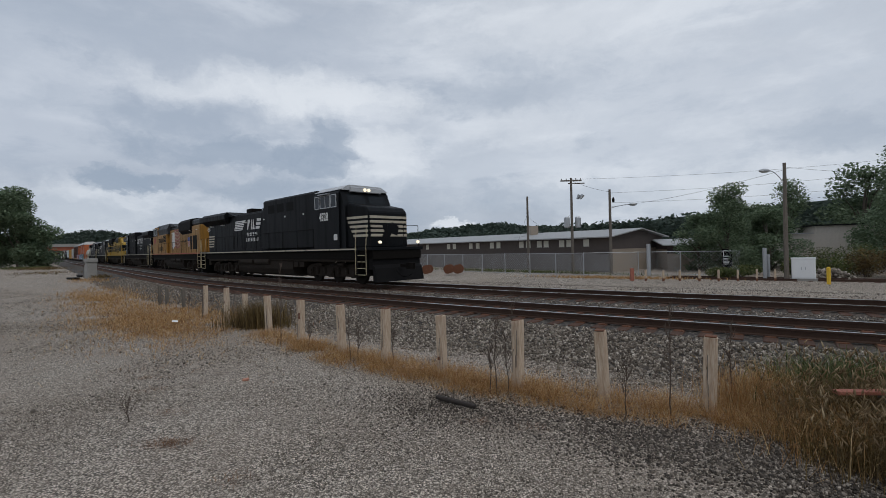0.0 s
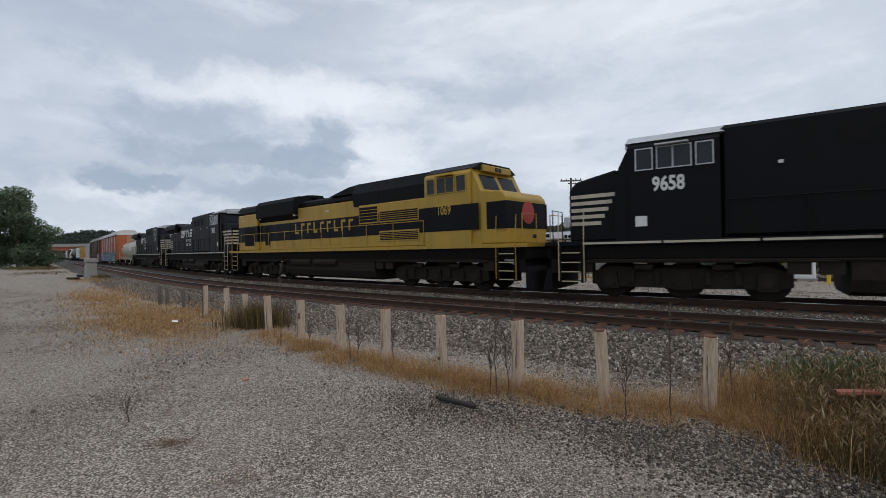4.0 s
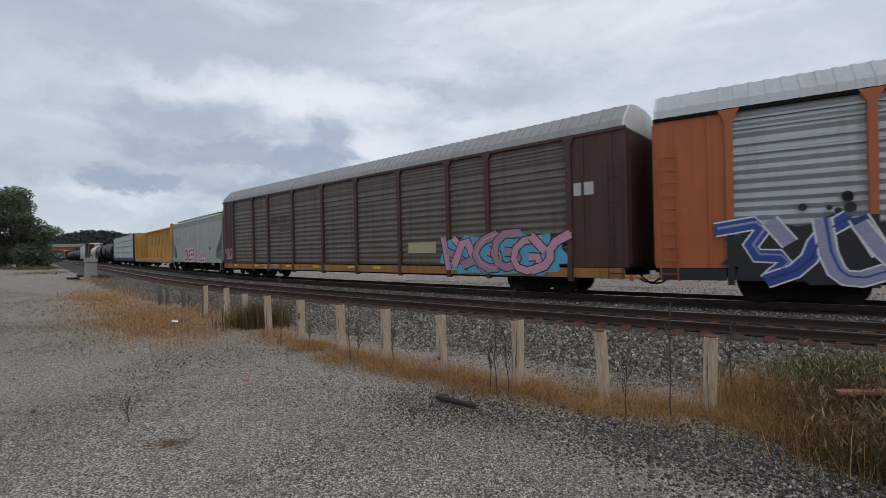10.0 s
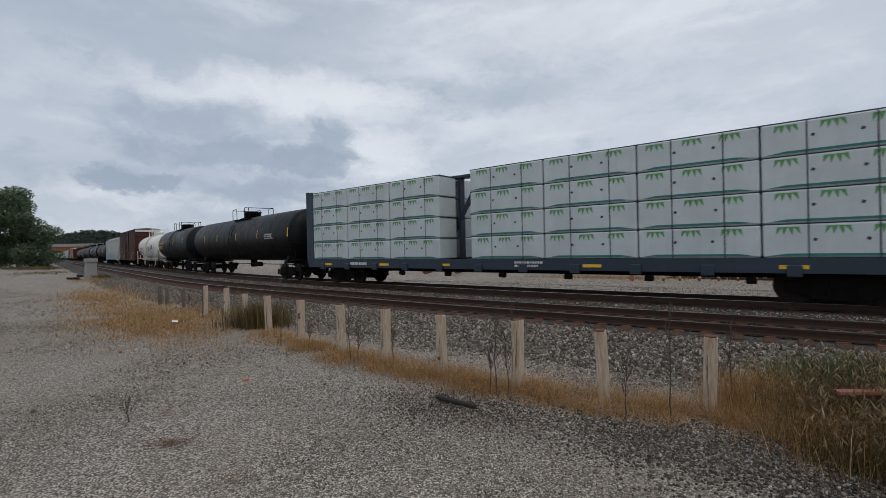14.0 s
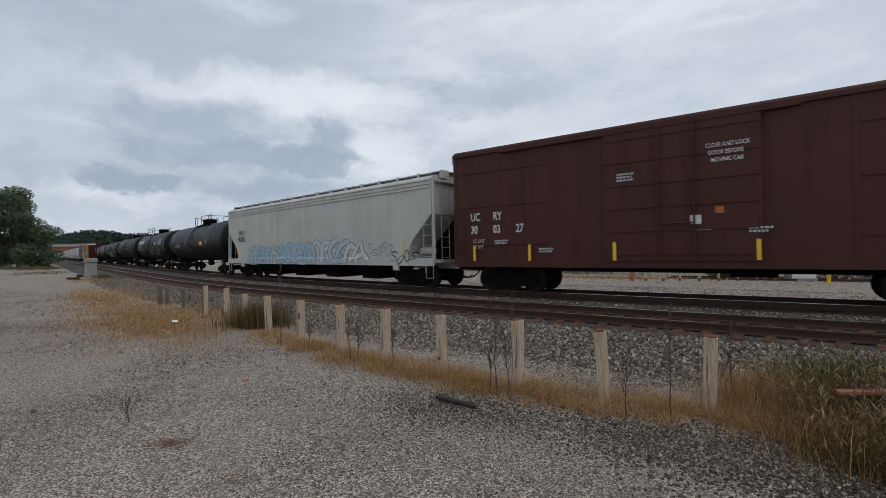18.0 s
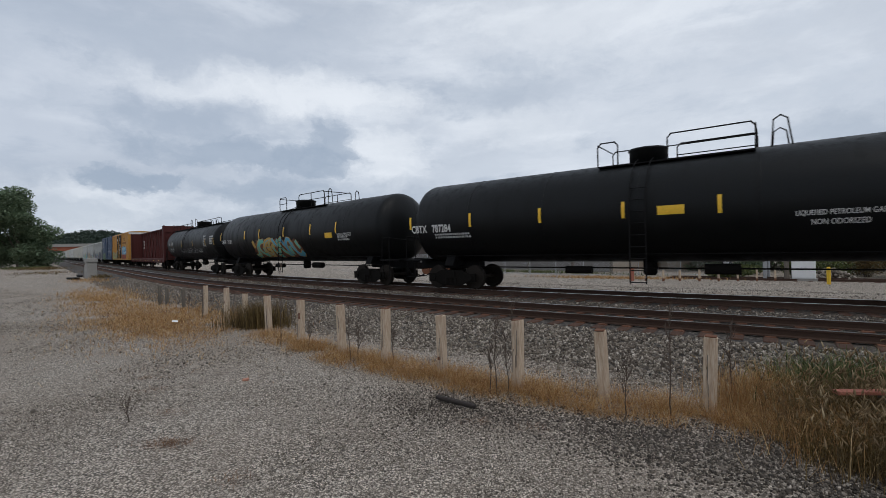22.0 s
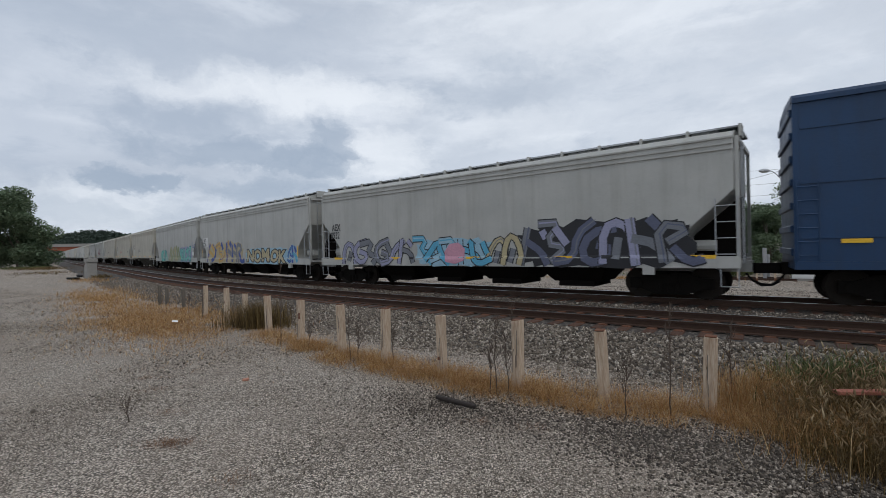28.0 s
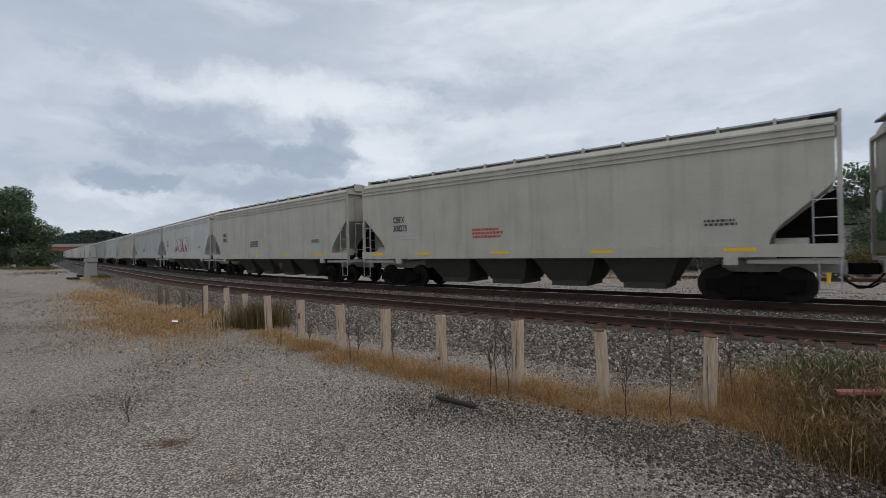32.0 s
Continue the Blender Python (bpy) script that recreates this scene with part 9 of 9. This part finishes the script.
car, wrap, end = boxcar("dark blue high boxcar with lime graffiti and white stencils", 18.2, BOX_BLUE, 5.30, 9, 3.4, None, 0.014, (1.7, 3.04, 4.38))
for text, u in (("13", -6.3), ("75", -5.5), ("19", -4.7)):
    words(text, u, 3.3, 0.36, side_at(-1.56), WHITE_PAINT, car, "car_number", 0.02)
words("LR", -6.35, 3.80, 0.36, side_at(-1.52), WHITE_PAINT, car, "reporting_mark", 0.02)
words("S", -5.5, 3.80, 0.36, side_at(-1.52), WHITE_PAINT, car, "reporting_mark", 0.02)
bars(-6.4, 4.62, 0.55, 0.24, 3, side_at(-1.52), WHITE_PAINT, car, "stencil", 35)
bars(-0.95, 4.25, 0.9, 0.36, 3, side_at(-1.62), WHITE_PAINT, car, "stencil", 36)
words("LD LMT", -6.3, 2.32, 0.15, side_at(-1.56), WHITE_PAINT, car, "stencil")
words("LT WT", -6.3, 2.12, 0.15, side_at(-1.56), WHITE_PAINT, car, "stencil")
words("CU FT", -6.3, 1.92, 0.15, side_at(-1.56), WHITE_PAINT, car, "stencil")
for i, (x, z, n) in enumerate(((2.0, 2.2, 3), (2.9, 2.8, 2), (4.0, 2.2, 3), (5.2, 2.7, 2), (2.2, 4.2, 2))):
    bars(x, z, 0.5, 0.09 * n, n, side_at(-1.56), WHITE_PAINT, car, "stencil", 350 + i)
spray(-6.0, -1.75, 0.85, 2.0, ["darkgreen", "darkgreen", "black"], side_at(-1.575), car, 63, "lime", None, 6)
for k in range(5):
    part("emblem_stroke", flat([rect(2.3 + 0.9 * k, 2.42 + 0.9 * k, 2.0 + 0.35 * (k % 2), 2.5 + 0.3 * (k % 2))], side_at(-1.52), 0.006), WHITE_PAINT, car)
reflectors(car, [-7.2, -2.0, 3.0, 7.4], 1.55, side_at(-1.56), False, 0.55)
couple(car, 526.9, 545.1)

# run of covered hoppers
car, wrap, end = hopper_car("light grey covered hopper car with grey and blue graffiti", 19.2, HOPPER_GREY, 4, 4.84)
spray(2.5, 7.6, 0.97, 2.3, ["grey", "slate", "lilac"], wrap, car, 71, "black", "black", 7)
spray(-2.3, 1.1, 0.97, 1.95, ["sky", "paleblue", "sky"], wrap, car, 72, "black", "paleblue", 5)
part("painted_blob", flat([[(-0.9, 1.1), (-0.4, 1.02), (0.0, 1.15), (0.05, 1.6), (-0.25, 1.85), (-0.7, 1.8), (-0.95, 1.5)]], wrap, 0.03), SPRAY["pink"], car)
spray(1.25, 2.4, 0.97, 2.0, ["sand", "grey"], wrap, car, 70, "black", None, 2)
spray(-7.0, -2.8, 0.97, 1.95, ["lilac", "grey"], wrap, car, 73, "black", None, 6)
words("AEX", -8.0, 2.60, 0.34, wrap, DARK_STENCIL, car, "reporting_mark", 0.02)
words("8932", -8.1, 2.22, 0.34, wrap, DARK_STENCIL, car, "car_number", 0.02)
reflectors(car, [-7.5, -3.6, 0.4, 4.0, 8.0], 1.2, side_at(-1.60), False, 0.6)
couple(car, 545.1, 564.3, 2.55)
car, wrap, end = hopper_car("light grey covered hopper car with gold and blue graffiti", 19.2, HOPPER_GREY, 4, 4.84)
word_tag("NOMOK", 0.6, 6.3, 0.97, 1.85, "sand", "black", wrap, car, 74, "paleblue")
spray(-6.8, -0.2, 0.97, 2.3, ["blue", "gold", "blue", "grey"], wrap, car, 75, "sand", "sand", 6)
spray(6.4, 7.3, 1.0, 2.0, ["blue", "sky"], wrap, car, 69, "paleblue", None, 2)
part("mark_patch", flat([rect(-8.0, -6.9, 2.12, 2.85)], wrap, 0.004), WHITE_PAINT, car, "white patch behind the number")
words("AEX", -7.9, 2.52, 0.30, wrap, DARK_STENCIL, car, "reporting_mark", 0.02)
words("7234", -7.95, 2.18, 0.32, wrap, DARK_STENCIL, car, "car_number", 0.02)
reflectors(car, [-8.2, -5.6, 7.5], 1.35, wrap, True, 0.6)
couple(car, 564.3, 583.5, 2.55)
car, wrap, end = hopper_car("light grey covered hopper car with aqua graffiti low down", 19.2, HOPPER_GREY, 3, 4.84)
word_tag("NORCOZ", 2.7, 6.85, 0.97, 2.2, "aqua", "teal", wrap, car, 76, "lilac")
spray(-1.6, 2.65, 0.97, 2.35, ["moss", "sand", "moss"], wrap, car, 77, "moss", None, 5)
spray(-5.9, -3.1, 0.97, 2.0, ["aqua", "teal"], wrap, car, 78, "aqua", None, 4)
scrawl(7.1, 8.0, 2.1, 2.5, "blue", wrap, car, 68, 4, 0.06)
part("placard", flat([rect(7.2, 7.7, 1.5, 1.8)], wrap), WHITE_PAINT, car)
couple(car, 583.5, 602.7, 2.55)


def plain_hopper(label, length, number, mat, seed):
    car, wrap, end = hopper_car(label, length, mat, 4, 4.84, None, 1.45, CHUTE_DUST)
    words(number, -length / 2 + 2.7, 2.40, 0.27, wrap, DARK_STENCIL, car, "car_number", 0.02)
    words("CBFX", -length / 2 + 2.7, 2.76, 0.27, wrap, DARK_STENCIL, car, "reporting_mark", 0.02)
    bars(-length / 2 + 2.8, 2.0, 1.4, 0.3, 2, wrap, DULL_WHITE, car, "stencil", seed + 1)
    bars(-2.2, 1.95, 1.4, 0.4, 3, wrap, RED_STENCIL if seed % 2 else DARK_STENCIL, car, "stencil", seed + 2)
    bars(5.4, 2.05, 0.8, 0.2, 2, wrap, DARK_STENCIL, car, "stencil", seed + 3)
    reflectors(car, [-length / 2 + 1.8, -4.6, -1.0, 2.6, 6.2], 1.38, side_at(-1.60), False, 0.7)
    return car


couple(plain_hopper("warm grey four-bay covered hopper car with dusty flanks", 18.2, "310838", HOPPER_TAN, 80), 602.7, 620.9, 2.55)
couple(plain_hopper("warm grey covered hopper car with a red stencil amidships", 18.0, "308275", HOPPER_TAN, 85), 620.9, 638.9, 2.55)
couple(plain_hopper("pale grey covered hopper car with an arched end cage", 18.9, "308112", HOPPER_TAN, 90), 638.9, 657.8, 2.55)
last = plain_hopper("pale grey covered hopper car tagged with red graffiti", 18.9, "308420", HOPPER_WHITE, 95)
spray(-3.0, 2.0, 1.9, 2.9, ["maroon", "white"], side_at(-1.565), last, 79, "maroon", None, 5)
couple(last, 657.8, 676.7, 2.55)
at = 676.7
for i in range(15):
    source = plain_hopper("covered hopper car far down the train, grey and dusty", 18.9, str(308500 + 37 * i), (HOPPER_GREY, HOPPER_TAN, HOPPER_WHITE)[i % 3], 100 + i) if i < 3 else copy_thing(TRAIN[-3][0], pose(0, 0, 0))
    if i >= 3:
        for ob in source.children:
            if ob.name.startswith("truck"):
                for ws in ob.children:
                    ROLLING.append((ws, source, 0.46, ws.matrix_basis.translation.x))
    couple(source, at, at + 18.9, 2.55)
    at += 18.9

# ---------------------------------------------------------------- movement
def car_pose(middle, spread, t):
    """The pose at t of a car whose middle lies so far back in the train; spread: half the distance between its trucks."""
    s = middle - SPEED * t
    off = TRACK_GAP + GAUGE / 2
    a, _, _ = on_line(s - spread, off)
    b, _, _ = on_line(s + spread, off)
    m, d = (a + b) / 2, a - b
    return Matrix.Translation((m.x, m.y, RAIL_Z)) @ Matrix.Rotation(math.atan2(d.y, d.x), 4, "Z")


def wheel_rows(radius, dx, start, stop):
    """A wheelset rolling forwards in its truck, less than a quarter turn from row to row, still while its car is far off."""
    step = radians(80) * radius / SPEED
    here = Matrix.Translation((dx, 0, radius))
    rows = [(0.0, here)] if start > 0.0 else []
    t, angle = max(start, 0.0), 0.0
    while t < min(stop, DURATION):
        rows.append((t, here @ Matrix.Rotation(angle, 4, "Y")))
        t, angle = t + step, angle + radians(80)
    rows.append((DURATION, rows[-1][1]))
    return rows


def motions():
    steps = [i * 0.5 for i in range(int(DURATION * 2) + 1)]
    middles = {}
    for car, middle, spread in TRAIN:
        walk(car, [(t, car_pose(middle, spread, t)) for t in steps])
        middles[car] = middle
    for wheelset, car, radius, dx in ROLLING:
        near = middles[car] / SPEED
        if near - 1.6 < DURATION:
            walk(wheelset, wheel_rows(radius, dx, near - 1.6, near + 1.1))


motions()
